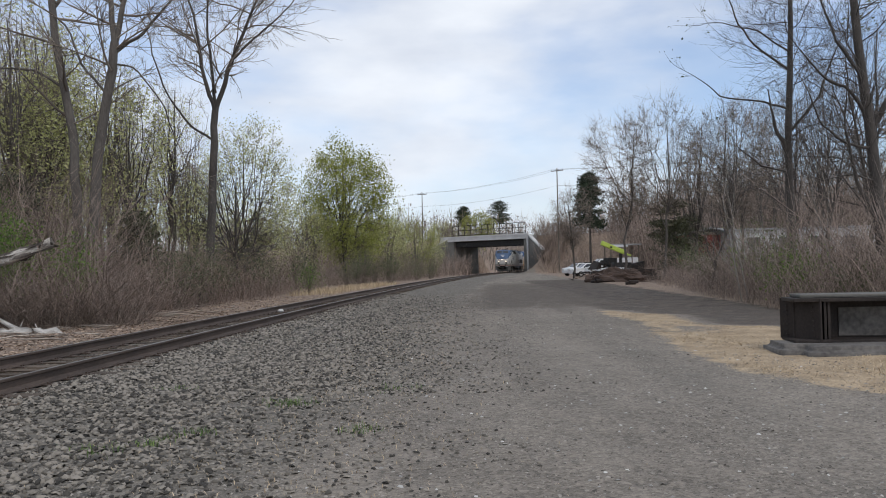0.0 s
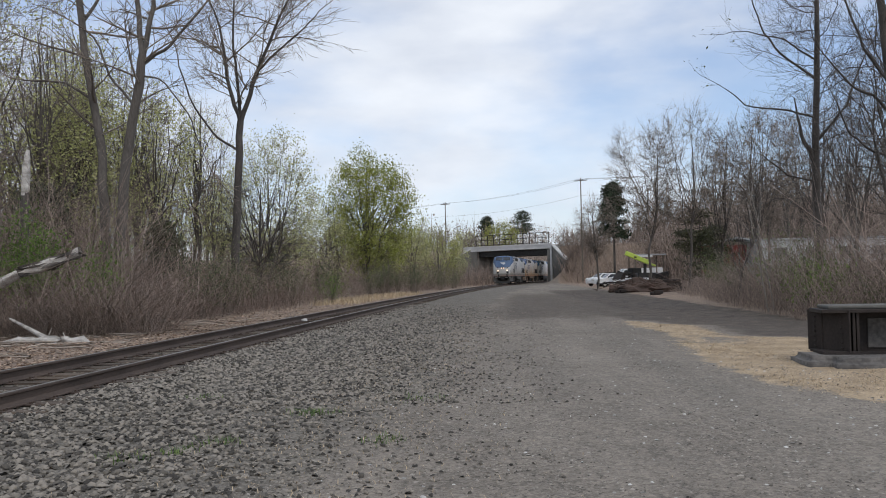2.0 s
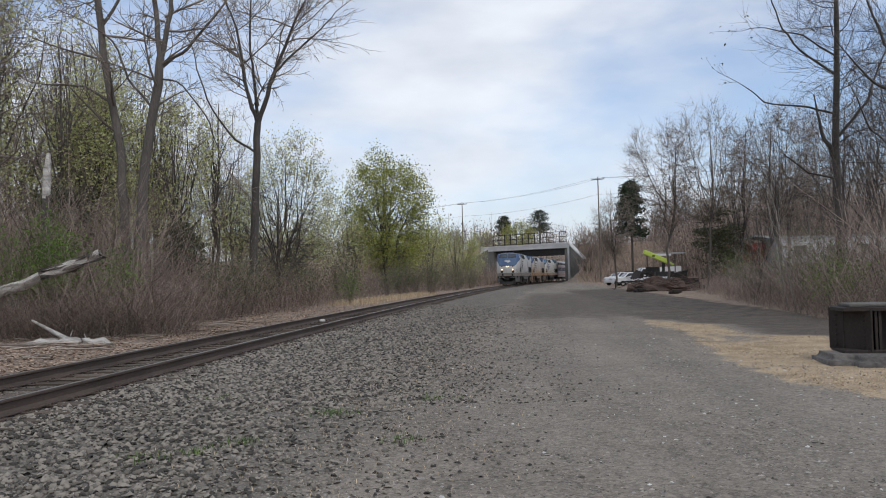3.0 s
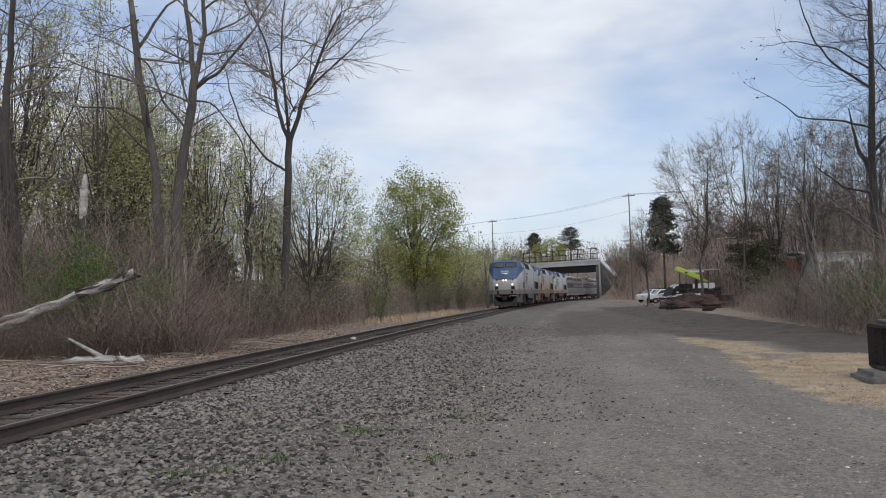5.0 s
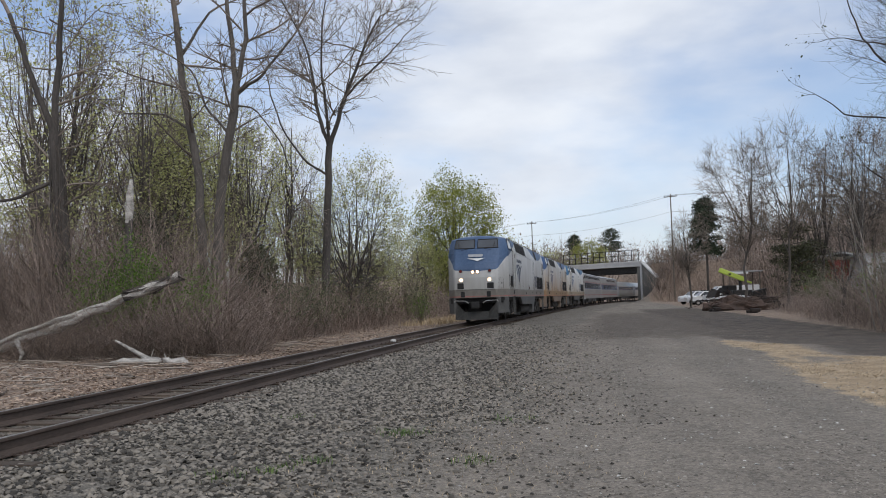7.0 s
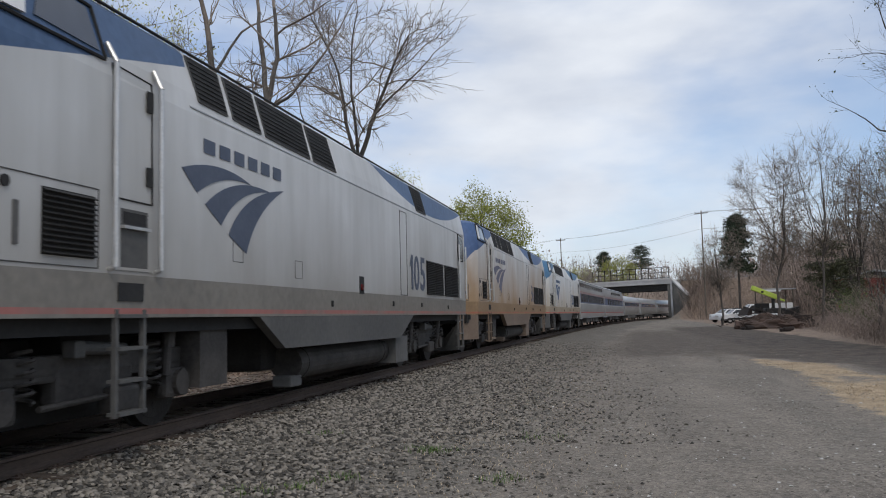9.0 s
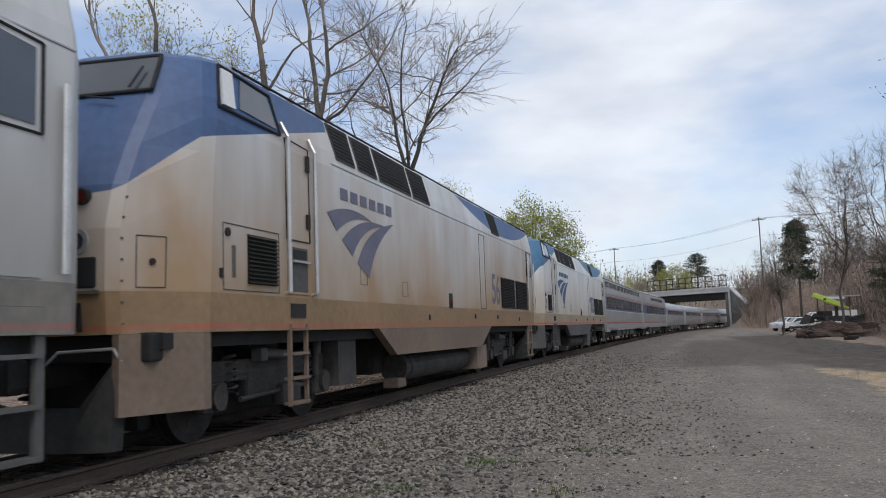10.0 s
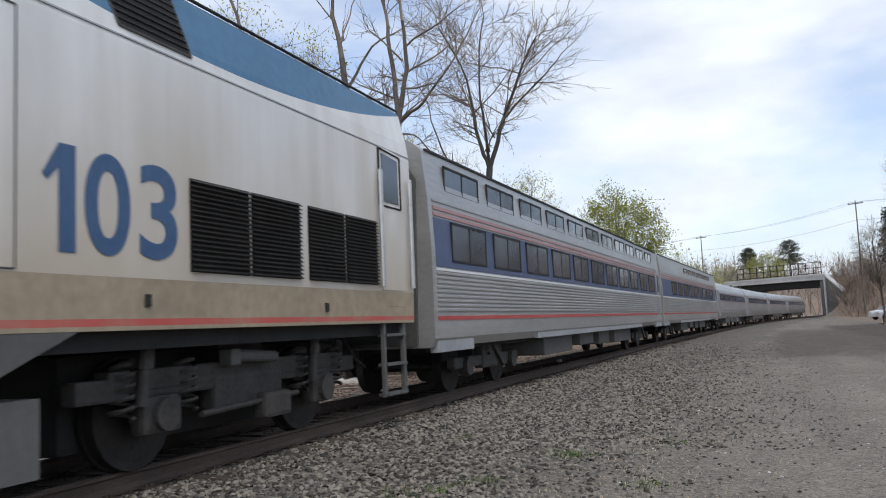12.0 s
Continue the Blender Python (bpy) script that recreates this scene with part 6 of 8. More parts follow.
def build_loco(label, paint, number, skirt, emblem_mat):
    loco = tagged(new("locomotive"), label, "locomotive", "train of three locomotives and coaches")
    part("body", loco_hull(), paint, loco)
    # windscreens and cab side windows
    for sx in (-1, 1):
        bm = bmesh.new()
        pts = [(0.08, -9.35, 3.84), (1.09, -9.25, 3.84), (1.04, -8.98, 4.30), (0.08, -9.08, 4.30)]
        vs = [bm.verts.new((sx * x, y - 0.055, z)) for x, y, z in pts]
        vs2 = [bm.verts.new((sx * x, y - 0.02, z)) for x, y, z in pts]
        bm.faces.new(vs), bm.faces.new(vs2)
        for i in range(4):
            bm.faces.new((vs[i], vs[(i + 1) % 4], vs2[(i + 1) % 4], vs2[i]))
        bmesh.ops.recalc_face_normals(bm, faces=bm.faces)
        ws = part("windscreen", bm, M["windscreen"], loco, "cab windscreen with a wiper")
        bm = bmesh.new()
        for i in range(4):
            a, b = pts[i], pts[(i + 1) % 4]
            add_cyl(bm, (sx * a[0], a[1] - 0.055, a[2]), (sx * b[0], b[1] - 0.055, b[2]), 0.022, 6)
        part("window_seal", bm, M["black"], ws)
        bm = cyl((sx * 0.75, -9.46, 3.74), (sx * 0.42, -9.46, 3.80), 0.012, 5)
        add_cyl(bm, (sx * 0.86, -9.36, 3.88), (sx * 0.92, -9.20, 4.14), 0.014, 5)
        part("wiper", bm, M["black"], ws)
        # number-light markers, headlamps, steps on the nose
        bm = cyl((sx * 0.72, -9.730, 2.64), (sx * 0.72, -9.950, 2.63), 0.085, 18)
        mk = part("marker_light", bm, M["steel_dark"], loco)
        part("lens", cyl((sx * 0.72, -9.940, 2.63), (sx * 0.72, -9.965, 2.63), 0.062, 16), M["lamp_red"], mk)
        bm = cyl((sx * 0.70, -9.830, 2.18), (sx * 0.70, -10.000, 2.18), 0.13, 20)
        dl = part("ditch_light", bm, M["bright"], loco, "round ditch light, lit")
        part("lens", cyl((sx * 0.70, -9.995, 2.18), (sx * 0.70, -10.015, 2.18), 0.085, 18), M["lamp"] if number == "105" else M["windscreen"], dl)
        part("step_recess", box((sx * 0.70 - 0.20, -9.980, 1.72), (sx * 0.70 + 0.20, -9.830, 2.02), 0.02), M["black"], loco)
        part("step_recess", box((sx * 0.64 - 0.10, -9.960, 1.30), (sx * 0.64 + 0.10, -9.780, 1.58), 0.02), M["black"], loco)
        bm = bmesh.new()
        add_cyl(bm, (sx * 0.35, -9.950, 0.98), (sx * 0.52, -10.030, 1.10), 0.016, 6)
        add_cyl(bm, (sx * 0.52, -10.030, 1.10), (sx * 1.05, -9.870, 1.12), 0.016, 6)
        add_cyl(bm, (sx * 1.05, -9.870, 1.12), (sx * 1.10, -9.830, 1.00), 0.016, 6)
        part("grab_rail", bm, M["bright"], loco)
    bm = bmesh.new()
    for sx in (-0.115, 0.115):
        add_cyl(bm, (sx, -9.730, 2.59), (sx, -9.980, 2.58), 0.105, 18)
    hl = part("headlight", bm, M["steel_dark"], loco, "twin headlights in the nose")
    for sx in (-0.115, 0.115):
        part("lens", cyl((sx, -9.975, 2.58), (sx, -10.000, 2.58), 0.078, 18), M["lamp"] if number == "105" else M["windscreen"], hl)
    # nose emblem: a pale panel and a small swept shape
    m = Matrix.Translation((0, -9.665, 3.40)) @ Matrix.Rotation(radians(63), 4, "X")
    flat_shape([(-0.34, -0.04), (0.34, -0.04), (0.38, 0.12), (-0.38, 0.12)], "nose_emblem", M["silver_roof"], loco, m @ Matrix.Translation((0, 0, 0.0)))
    flat_shape([(-0.42, -0.12), (0.45, -0.12), (0.10, -0.30), (-0.05, -0.22)], "nose_emblem", M["livery_white"], loco, m)
    part("nose_seam", box((-0.95, -10.030, 1.66), (0.95, -9.950, 1.69)), M["grey_skirt"], loco)
    # pilot with plough, coupler
    bm = bmesh.new()
    outline = [(-1.06, -9.62), (-1.04, -9.80), (-0.6, -10.02), (0.6, -10.02), (1.04, -9.80), (1.06, -9.62)]
    lo = [bm.verts.new((x, y - 0.12, 0.14)) for x, y in outline]
    hi = [bm.verts.new((x, y + (0.25 if abs(x) < 0.7 else 0.02), 0.55 if abs(x) < 0.7 else 1.05)) for x, y in outline]
    for i in range(5):
        bm.faces.new((lo[i], lo[i + 1], hi[i + 1], hi[i]))
    bmesh.ops.solidify(bm, geom=bm.faces[:], thickness=0.05)
    bmesh.ops.recalc_face_normals(bm, faces=bm.faces)
    part("pilot", bm, M["pilot"], loco, "dull grey snow-plough pilot")
    bm = add_box(bmesh.new(), (-0.14, -10.450, 0.74), (0.14, -9.330, 1.02), 0.05)
    add_box(bm, (-0.24, -10.550, 0.70), (0.20, -10.280, 1.06), 0.07)
    part("coupler", bm, M["steel_dark"], loco)
    part("front_buffer_beam", box((-1.3, -9.650, 0.98), (1.3, -9.130, 1.27), 0.03), M["black"], loco)
    bm = add_box(bmesh.new(), (-0.14, 9.6, 0.74), (0.14, 10.5, 1.02), 0.05)
    add_box(bm, (-0.24, 10.3, 0.70), (0.22, 10.52, 1.06), 0.07)
    part("coupler", bm, M["steel_dark"], loco)
    for sx in (-0.5, -0.3, 0.35, 0.55):
        T = Tubes()
        T.tube([(sx, 9.8, 1.15), (sx + 0.02, 10.2, 0.75), (sx, 10.55, 0.62)], [0.03, 0.03, 0.03], 6)
        T.build("hose", M["black"], loco)
    # hatch and bolted seam where the nose turns into the cab side
    def on_facet(t, z, out=0.012):
        n = np.interp(z, [l[0] for l in LEVELS], [l[3] for l in LEVELS]) + 0.05, np.interp(z, [l[0] for l in LEVELS], [l[2] for l in LEVELS]) + 0.10
        c = np.interp(z, [l[0] for l in LEVELS], [l[1] for l in LEVELS]) - 0.07, np.interp(z, [l[0] for l in LEVELS], [l[4] for l in LEVELS]) - 0.07
        return (n[0] + (c[0] - n[0]) * t + out * 0.9, n[1] + (c[1] - n[1]) * t - out * 0.4, z)
    bm = bmesh.new()
    ring = [(0.20, 1.72), (0.58, 1.72), (0.58, 2.24), (0.20, 2.24)]
    for (a, za), (b, zb) in zip(ring, ring[1:] + ring[:1]):
        add_cyl(bm, on_facet(a, za, 0.004), on_facet(b, zb, 0.004), 0.006, 5)
    hatch = part("nose_hatch", bm, M["grey_skirt"], loco, "square hatch outlined on the nose side")
    part("latch", cyl(on_facet(0.40, 1.98, 0.0), on_facet(0.40, 1.98, 0.02), 0.035, 10), M["black"], hatch)
    for i in range(7):
        part("bolt", cyl(on_facet(0.02, 1.36 + 0.21 * i, 0.0), on_facet(0.02, 1.36 + 0.21 * i, 0.014), 0.014, 6), M["grey_skirt"], loco)
    # skirts: side panel behind the pilot, deep middle skirt
    for sx in (-1, 1):
        bm = prism([(sx * a, b) for a, b in ((1.40, -8.86), (1.50, -8.86), (1.50, -9.00), (1.10, -9.86), (1.00, -9.82), (1.40, -8.96))], 2, 0.46, 1.257)
        part("front_skirt", bm, skirt, loco)
        bm = prism([(-3.95, 1.258), (3.86, 1.258), (2.72, 0.78), (-3.08, 0.80)], 0, 1.38 * sx, 1.512 * sx)
        part("side_skirt", bm, skirt, loco)
        bm = prism([(2.62, 0.80), (3.60, 0.80), (3.60, 0.24), (2.62, 0.24)], 0, 1.05 * sx, 1.42 * sx)
        part("equipment_box", bm, skirt, loco)
        bm = prism([(-5.15, 1.25), (-4.45, 1.25), (-4.45, 0.42), (-5.15, 0.42)], 0, 0.9 * sx, 1.30 * sx)
        part("equipment_box", bm, M["truck"], loco)
        for y0, y1 in ((-1.9, 2.7),):
            bm = cyl((sx * 1.02, y0, 0.52), (sx * 1.02, y1, 0.52), 0.26, 20)
            add_cyl(bm, (sx * 1.02, y0 + 0.3, 0.52), (sx * 1.02, y0 + 0.36, 0.52), 0.275, 20)
            add_cyl(bm, (sx * 1.02, y1 - 0.36, 0.52), (sx * 1.02, y1 - 0.3, 0.52), 0.275, 20)
            part("air_reservoir", bm, M["truck"], loco)
        part("drain_box", box((sx * 1.05 - 0.15, -2.15, 0.16), (sx * 1.05 + 0.15, -1.7, 0.34), 0.03), skirt, loco)
    part("fuel_tank", box((-0.85, -2.4, 0.42), (0.85, 3.5, 1.25), 0.12), M["steel_dark"], loco)
    part("underframe", box((-1.35, -9.5, 1.10), (1.35, 9.8, 1.26)), M["black"], loco)
    for yc in (-7.05, 6.75):
        loco_truck(loco, yc)
    # side facing the drive: cab door, side window, grilles, recesses
    x = 1.53
    part("cab_window", side_quad([(-8.22, 3.84), (-7.34, 3.80), (-7.44, 4.20), (-8.06, 4.24)], 0.01), M["glass"], loco, "cab side window")
    part("sun_shade", side_quad([(-8.62, 3.80), (-8.36, 3.80), (-8.26, 4.26), (-8.50, 4.26)], 0.03), M["livery_white"], loco)
    part("window_frame", frame_bars(bmesh.new(), [(-8.70, 3.76), (-7.26, 3.74), (-7.36, 4.24), (-8.52, 4.30)], 0.018), M["black"], loco)
    door = part("cab_door", side_quad([(-7.12, 1.72), (-6.50, 1.72), (-6.50, 3.72), (-7.12, 3.74)], 0.008), paint, loco)
    part("door_seam", frame_bars(bmesh.new(), [(-7.14, 2.42), (-6.48, 2.42), (-6.48, 3.70), (-7.14, 3.74)], 0.009, 0.012), M["black"], door)
    part("latch", box((x + 0.012, -6.60, 3.38), (x + 0.03, -6.50, 3.60)), M["black"], door)
    part("latch", box((x + 0.012, -6.60, 2.60), (x + 0.03, -6.50, 2.80)), M["black"], door)
    rec = part("step_recess", side_quad([(-7.02, 1.75), (-6.56, 1.75), (-6.56, 2.33), (-7.02, 2.33)], 0.008), M["grey_skirt"], loco)
    # shade under the recess's upper edge, put in as a flat black strip
    part("recess_shadow", side_quad([(-6.98, 2.18), (-6.60, 2.18), (-6.60, 2.30), (-6.98, 2.30)], 0.006, 0.010), M["black"], rec)
    part("step", box((x - 0.01, -7.02, 2.13), (x + 0.05, -6.56, 2.16)), M["bright"], rec)
    part("step_recess", side_quad([(-7.04, 1.42), (-6.62, 1.42), (-6.62, 1.60), (-7.04, 1.60)], 0.008), M["black"], loco)
    for y, z0, z1 in ((-7.20, 1.74, 3.92), (-6.42, 1.74, 3.86)):
        bm = cyl((x + 0.07, y, z0), (x + 0.07, y, z1 - 0.2), 0.028, 10)
        add_cyl(bm, (x + 0.07, y, z1 - 0.2), (slope_x(z1) + 0.02, y, z1), 0.028, 10)
        add_cyl(bm, (x + 0.07, y, z0), (x - 0.01, y, z0 - 0.02), 0.022, 8)
        part("handrail", bm, M["bright"], loco, "bright metal handrail")
    ladder(loco, -6.82, 1.50, 0.30, 1.34, skirt)
    louvre(loco, -8.12, -7.42, 1.80, 2.38, 12)
    part("panel_seam", frame_bars(bmesh.new(), [(-8.65, 1.72), (-7.36, 1.72), (-7.36, 2.46), (-8.65, 2.46)], 0.006, 0.004), M["grey_skirt"], loco)
    part("vent_slots", box((x - 0.01, -8.46, 1.86), (x + 0.008, -8.40, 2.22)), M["grey_skirt"], loco)
    part("panel_latch", cyl((x - 0.02, -8.56, 2.36), (x + 0.015, -8.56, 2.36), 0.05, 12), M["black"], loco)
    # roof-edge grilles in the sloping shoulder
    for a, b, c, d in (((-5.58, 3.78), (-4.86, 3.77), (-4.94, 4.30), (-5.72, 4.30)), ((-4.70, 3.77), (-3.88, 3.75), (-3.96, 4.30), (-4.80, 4.30)),
                       ((-3.72, 3.75), (-2.10, 3.73), (-2.18, 4.29), (-3.82, 4.30)), ((-1.94, 3.73), (-0.92, 3.72), (-1.08, 4.29), (-2.04, 4.29)),
                       ((4.30, 3.74), (5.30, 3.73), (5.08, 4.30), (4.08, 4.30))):
        g = part("roof_grille", side_quad([a, b, c, d], 0.008), M["black"], loco, "black grille in the roof shoulder")
        part("grille_frame", frame_bars(bmesh.new(), [a, b, c, d], 0.012, 0.010), M["grey_skirt"], g)
        bm = bmesh.new()
        for i in range(1, 9):
            t = i / 9
            za, zb = a[1] + (d[1] - a[1]) * t, b[1] + (c[1] - b[1]) * t
            ya, yb = a[0] + (d[0] - a[0]) * t, b[0] + (c[0] - b[0]) * t
            add_cyl(bm, (slope_x(za) + 0.014, ya, za), (slope_x(zb) + 0.014, yb, zb), 0.008, 4)
        tagged(part("slats", bm, M["grille"], g), kind="stuff")
    part("crease", side_quad([(-5.8, 3.66), (9.85, 3.64), (9.85, 3.655), (-5.8, 3.675)], 0.012, 0.0), M["silver_roof"], loco)
    # rear louvres, number, door
    for y0, y1 in ((5.22, 7.04), (7.32, 9.07)):
        louvre(loco, y0, (y0 + y1) / 2 - 0.02, 1.76, 2.60, 19)
        louvre(loco, (y0 + y1) / 2 + 0.02, y1, 1.76, 2.60, 19)
    for digit, y0, y1 in zip(number, *(((4.03, 4.54), (4.45, 4.98)) if len(number) == 2 else ((3.66, 3.91, 4.51), (3.82, 4.40, 4.98)))):
        text_mesh(digit, 0.80, y1 - y0, emblem_mat, loco, "number", on_side(y0, 1.84, 1.531))
    part("panel_seam", frame_bars(bmesh.new(), [(2.72, 1.70), (3.28, 1.70), (3.28, 3.55), (2.72, 3.55)], 0.007, 0.004), M["grey_skirt"], loco)
    for y0, z0 in ((-4.75, 1.95), (-2.75, 1.82)):
        part("panel_seam", frame_bars(bmesh.new(), [(y0, z0), (y0 + 0.28, z0), (y0 + 0.28, z0 + 0.26), (y0, z0 + 0.26)], 0.004, 0.002), M["grey_skirt"], loco)
    fill = part("fuel_filler", side_quad([(0.26, 1.66), (0.50, 1.66), (0.50, 1.98), (0.26, 1.98)], 0.008), M["black"], loco, "dark recessed filler")
    part("cap", cyl((x, 0.38, 1.78), (x + 0.03, 0.38, 1.78), 0.06, 12), M["lamp_red"], fill)
    rd = part("rear_door", side_quad([(9.14, 1.70), (9.64, 1.70), (9.64, 3.62), (9.14, 3.66)], 0.008), paint, loco)
    part("pane", side_quad([(9.20, 2.90), (9.58, 2.90), (9.58, 3.52), (9.20, 3.56)], 0.012, 0.008), M["glass"], rd)
    part("door_seam", frame_bars(bmesh.new(), [(9.14, 2.84), (9.64, 2.84), (9.64, 3.58), (9.14, 3.62)], 0.014, 0.012), M["black"], rd)
    for y in (9.10, 9.76):
        part("handrail", cyl((x + 0.06, y, 1.74), (x + 0.06, y, 3.30), 0.024, 8), M["bright"], loco, "bright metal handrail")
    ladder(loco, 9.45, 1.46, 0.28, 1.56, skirt)
    emblem(loco, emblem_mat, -6.0, 0.0)
    # bolts along the sill, small hatches
    for y, z in ((-1.2, 1.46), (2.2, 1.5), (4.6, 1.5), (7.7, 1.46), (-8.7, 1.9)):
        part("jack_pad", box((x - 0.01, y - 0.03, z - 0.05), (x + 0.012, y + 0.03, z + 0.05)), M["black"], loco)
    # roof: fans and horn
    for y in (1.5, 3.2, 7.6):
        bm = cyl((0, y, 4.46), (0, y, 4.64), 0.7, 24)
        part("roof_fan", bm, M["silver_roof"], loco)
    part("roof_hatch", box((-0.5, -6.9, 4.45), (0.5, -5.4, 4.66), 0.08), M["steel_dark"], loco)
    bm = cyl((-0.12, -4.6, 4.56), (-0.12, -4.95, 4.64), 0.03, 8, 0.08)
    add_cyl(bm, (0.12, -4.6, 4.56), (0.12, -4.95, 4.64), 0.03, 8, 0.08)
    part("horn", bm, M["steel_dark"], loco)
    T = Tubes()
    for sx in (-1, 1):
        T.tube([(sx * 1.355, y, 4.385) for y in np.linspace(-8.1, 9.85, 5)], np.full(5, 0.018), 5)
    T.build("gutter", M["steel_dark"], loco)
    part("diaphragm_panel", box((-0.55, 9.90, 1.2), (0.55, 10.10, 3.4), 0.03), M["black"], loco)
    settle(loco)
    return loco


# true places along the body of its doors, grilles, corners and ends
DRAWN_Y = (-10.5, -9.95, -8.95, -8.12, -7.42, -7.20, -6.42, -6.0, -3.16, -0.92, 0.38, 2.72, 4.98, 5.26, 7.04, 7.32, 9.07, 9.14, 9.64, 9.92, 10.5)
TRUE_Y = (-10.5, -10.27, -9.33, -8.51, -7.80, -7.585, -6.80, -6.27, -3.48, -1.22, 0.05, 2.78, 4.99, 5.19, 7.02, 7.20, 8.94, 9.08, 9.74, 10.27, 10.5)
WIDER = 1.05


def settle(loco):
    for ob in list(loco.children_recursive):
        up = ob.parent
        if ob.type != "MESH" or ob.name.startswith(("coupler", "hose")) or (up and up.name.split(".")[0] in ("truck", "wheelset")):
            continue
        m, inv = ob.matrix_basis.copy(), ob.matrix_basis.inverted()
        for v in ob.data.vertices:
            p = m @ v.co
            v.co = inv @ Vector((p.x * WIDER, float(np.interp(p.y, DRAWN_Y, TRUE_Y)), p.z))


def car_truck(car, yc, spin):
    truck = new("truck")
    truck.parent = car
    truck.location = (0, yc, 0)
    for dy in (-1.3, 1.3):
        w = wheelset(truck, dy, 0.457)
        if spin:
            SPINNING.append(w)
    for sx in (-1, 1):
        x = sx * 1.08
        bm = add_box(bmesh.new(), (x - 0.08, -1.85, 0.42), (x + 0.08, 1.85, 0.62), 0.04)
        add_box(bm, (x - 0.10, -0.45, 0.36), (x + 0.10, 0.45, 0.82), 0.05)
        for dy in (-1.3, 1.3):
            add_cyl(bm, (x - 0.02, dy, 0.457), (x + sx * 0.16, dy, 0.457), 0.17, 16)
        part("side_frame", bm, M["truck"], truck)
        for q in (-0.22, 0.22):
            bm = bmesh.new()
            coil(bm, x + sx * 0.04, q, 0.62, 1.0, 0.11, 4, 0.022)
            part("spring", bm, M["truck"], truck)
        part("brace", prism([(-0.2, 0.95), (0.0, 0.95), (0.85, 0.40), (0.62, 0.36)], 0, x + sx * 0.10, x + sx * 0.16), M["truck"], truck)
    part("bolster", box((-1.0, -0.5, 0.5), (1.0, 0.5, 1.0), 0.04), M["steel_dark"], truck)


CAR_HALF = 12.75


def tube_body(section, y0, y1, material, parent, name="body", label="", smooth=False):
    v, f = [], []
    n = len(section)
    for y in (y0, y1):
        v += [(x, y, z) for x, z in section]
    f = [(i, (i + 1) % n, n + (i + 1) % n, n + i) for i in range(n)]
    f += [tuple(range(n))[::-1], tuple(range(n, 2 * n))]
    return mesh_ob(name, v, f, material, parent, label, smooth)


def car_common(car, spin):
    for yc in (-9.1, 9.1):
        car_truck(car, yc, spin)
    part("underframe", box((-1.25, -12.4, 0.78), (1.25, 12.4, 1.0)), M["black"], car)
    for y in (-13.0, 12.6):
        part("coupler", box((-0.16, y, 0.70), (0.16, y + 0.45, 1.0), 0.04), M["steel_dark"], car)
    for y0, y1, z0 in ((-5.9, -3.2, 0.42), (-2.3, -0.6, 0.52), (0.2, 1.7, 0.45), (2.6, 5.6, 0.42)):
        part("equipment_box", box((-1.35, y0, z0), (1.38, y1, 0.98), 0.03), M["grey_skirt"], car)
    for y in (-12.95, 12.75):
        part("diaphragm", box((-0.75, y, 0.95), (0.75, y + 0.22, 3.5), 0.05), M["black"], car)


def pane_on(car, x, y0, y1, z0, z1, split=True):
    g = part("window", box((x - 0.01, y0, z0), (x + 0.014, y1, z1), 0.006), M["glass"], car)
    bm = bmesh.new()
    for a, b in (((y0, z0), (y1, z0)), ((y1, z0), (y1, z1)), ((y1, z1), (y0, z1)), ((y0, z1), (y0, z0))):
        add_box(bm, (x, min(a[0], b[0]) - 0.02, min(a[1], b[1]) - 0.02), (x + 0.024, max(a[0], b[0]) + 0.02, max(a[1], b[1]) + 0.02))
    if split:
        add_box(bm, (x, (y0 + y1) / 2 - 0.02, z0), (x + 0.022, (y0 + y1) / 2 + 0.02, z1))
    part("window_frame", bm, M["steel_dark"], g)


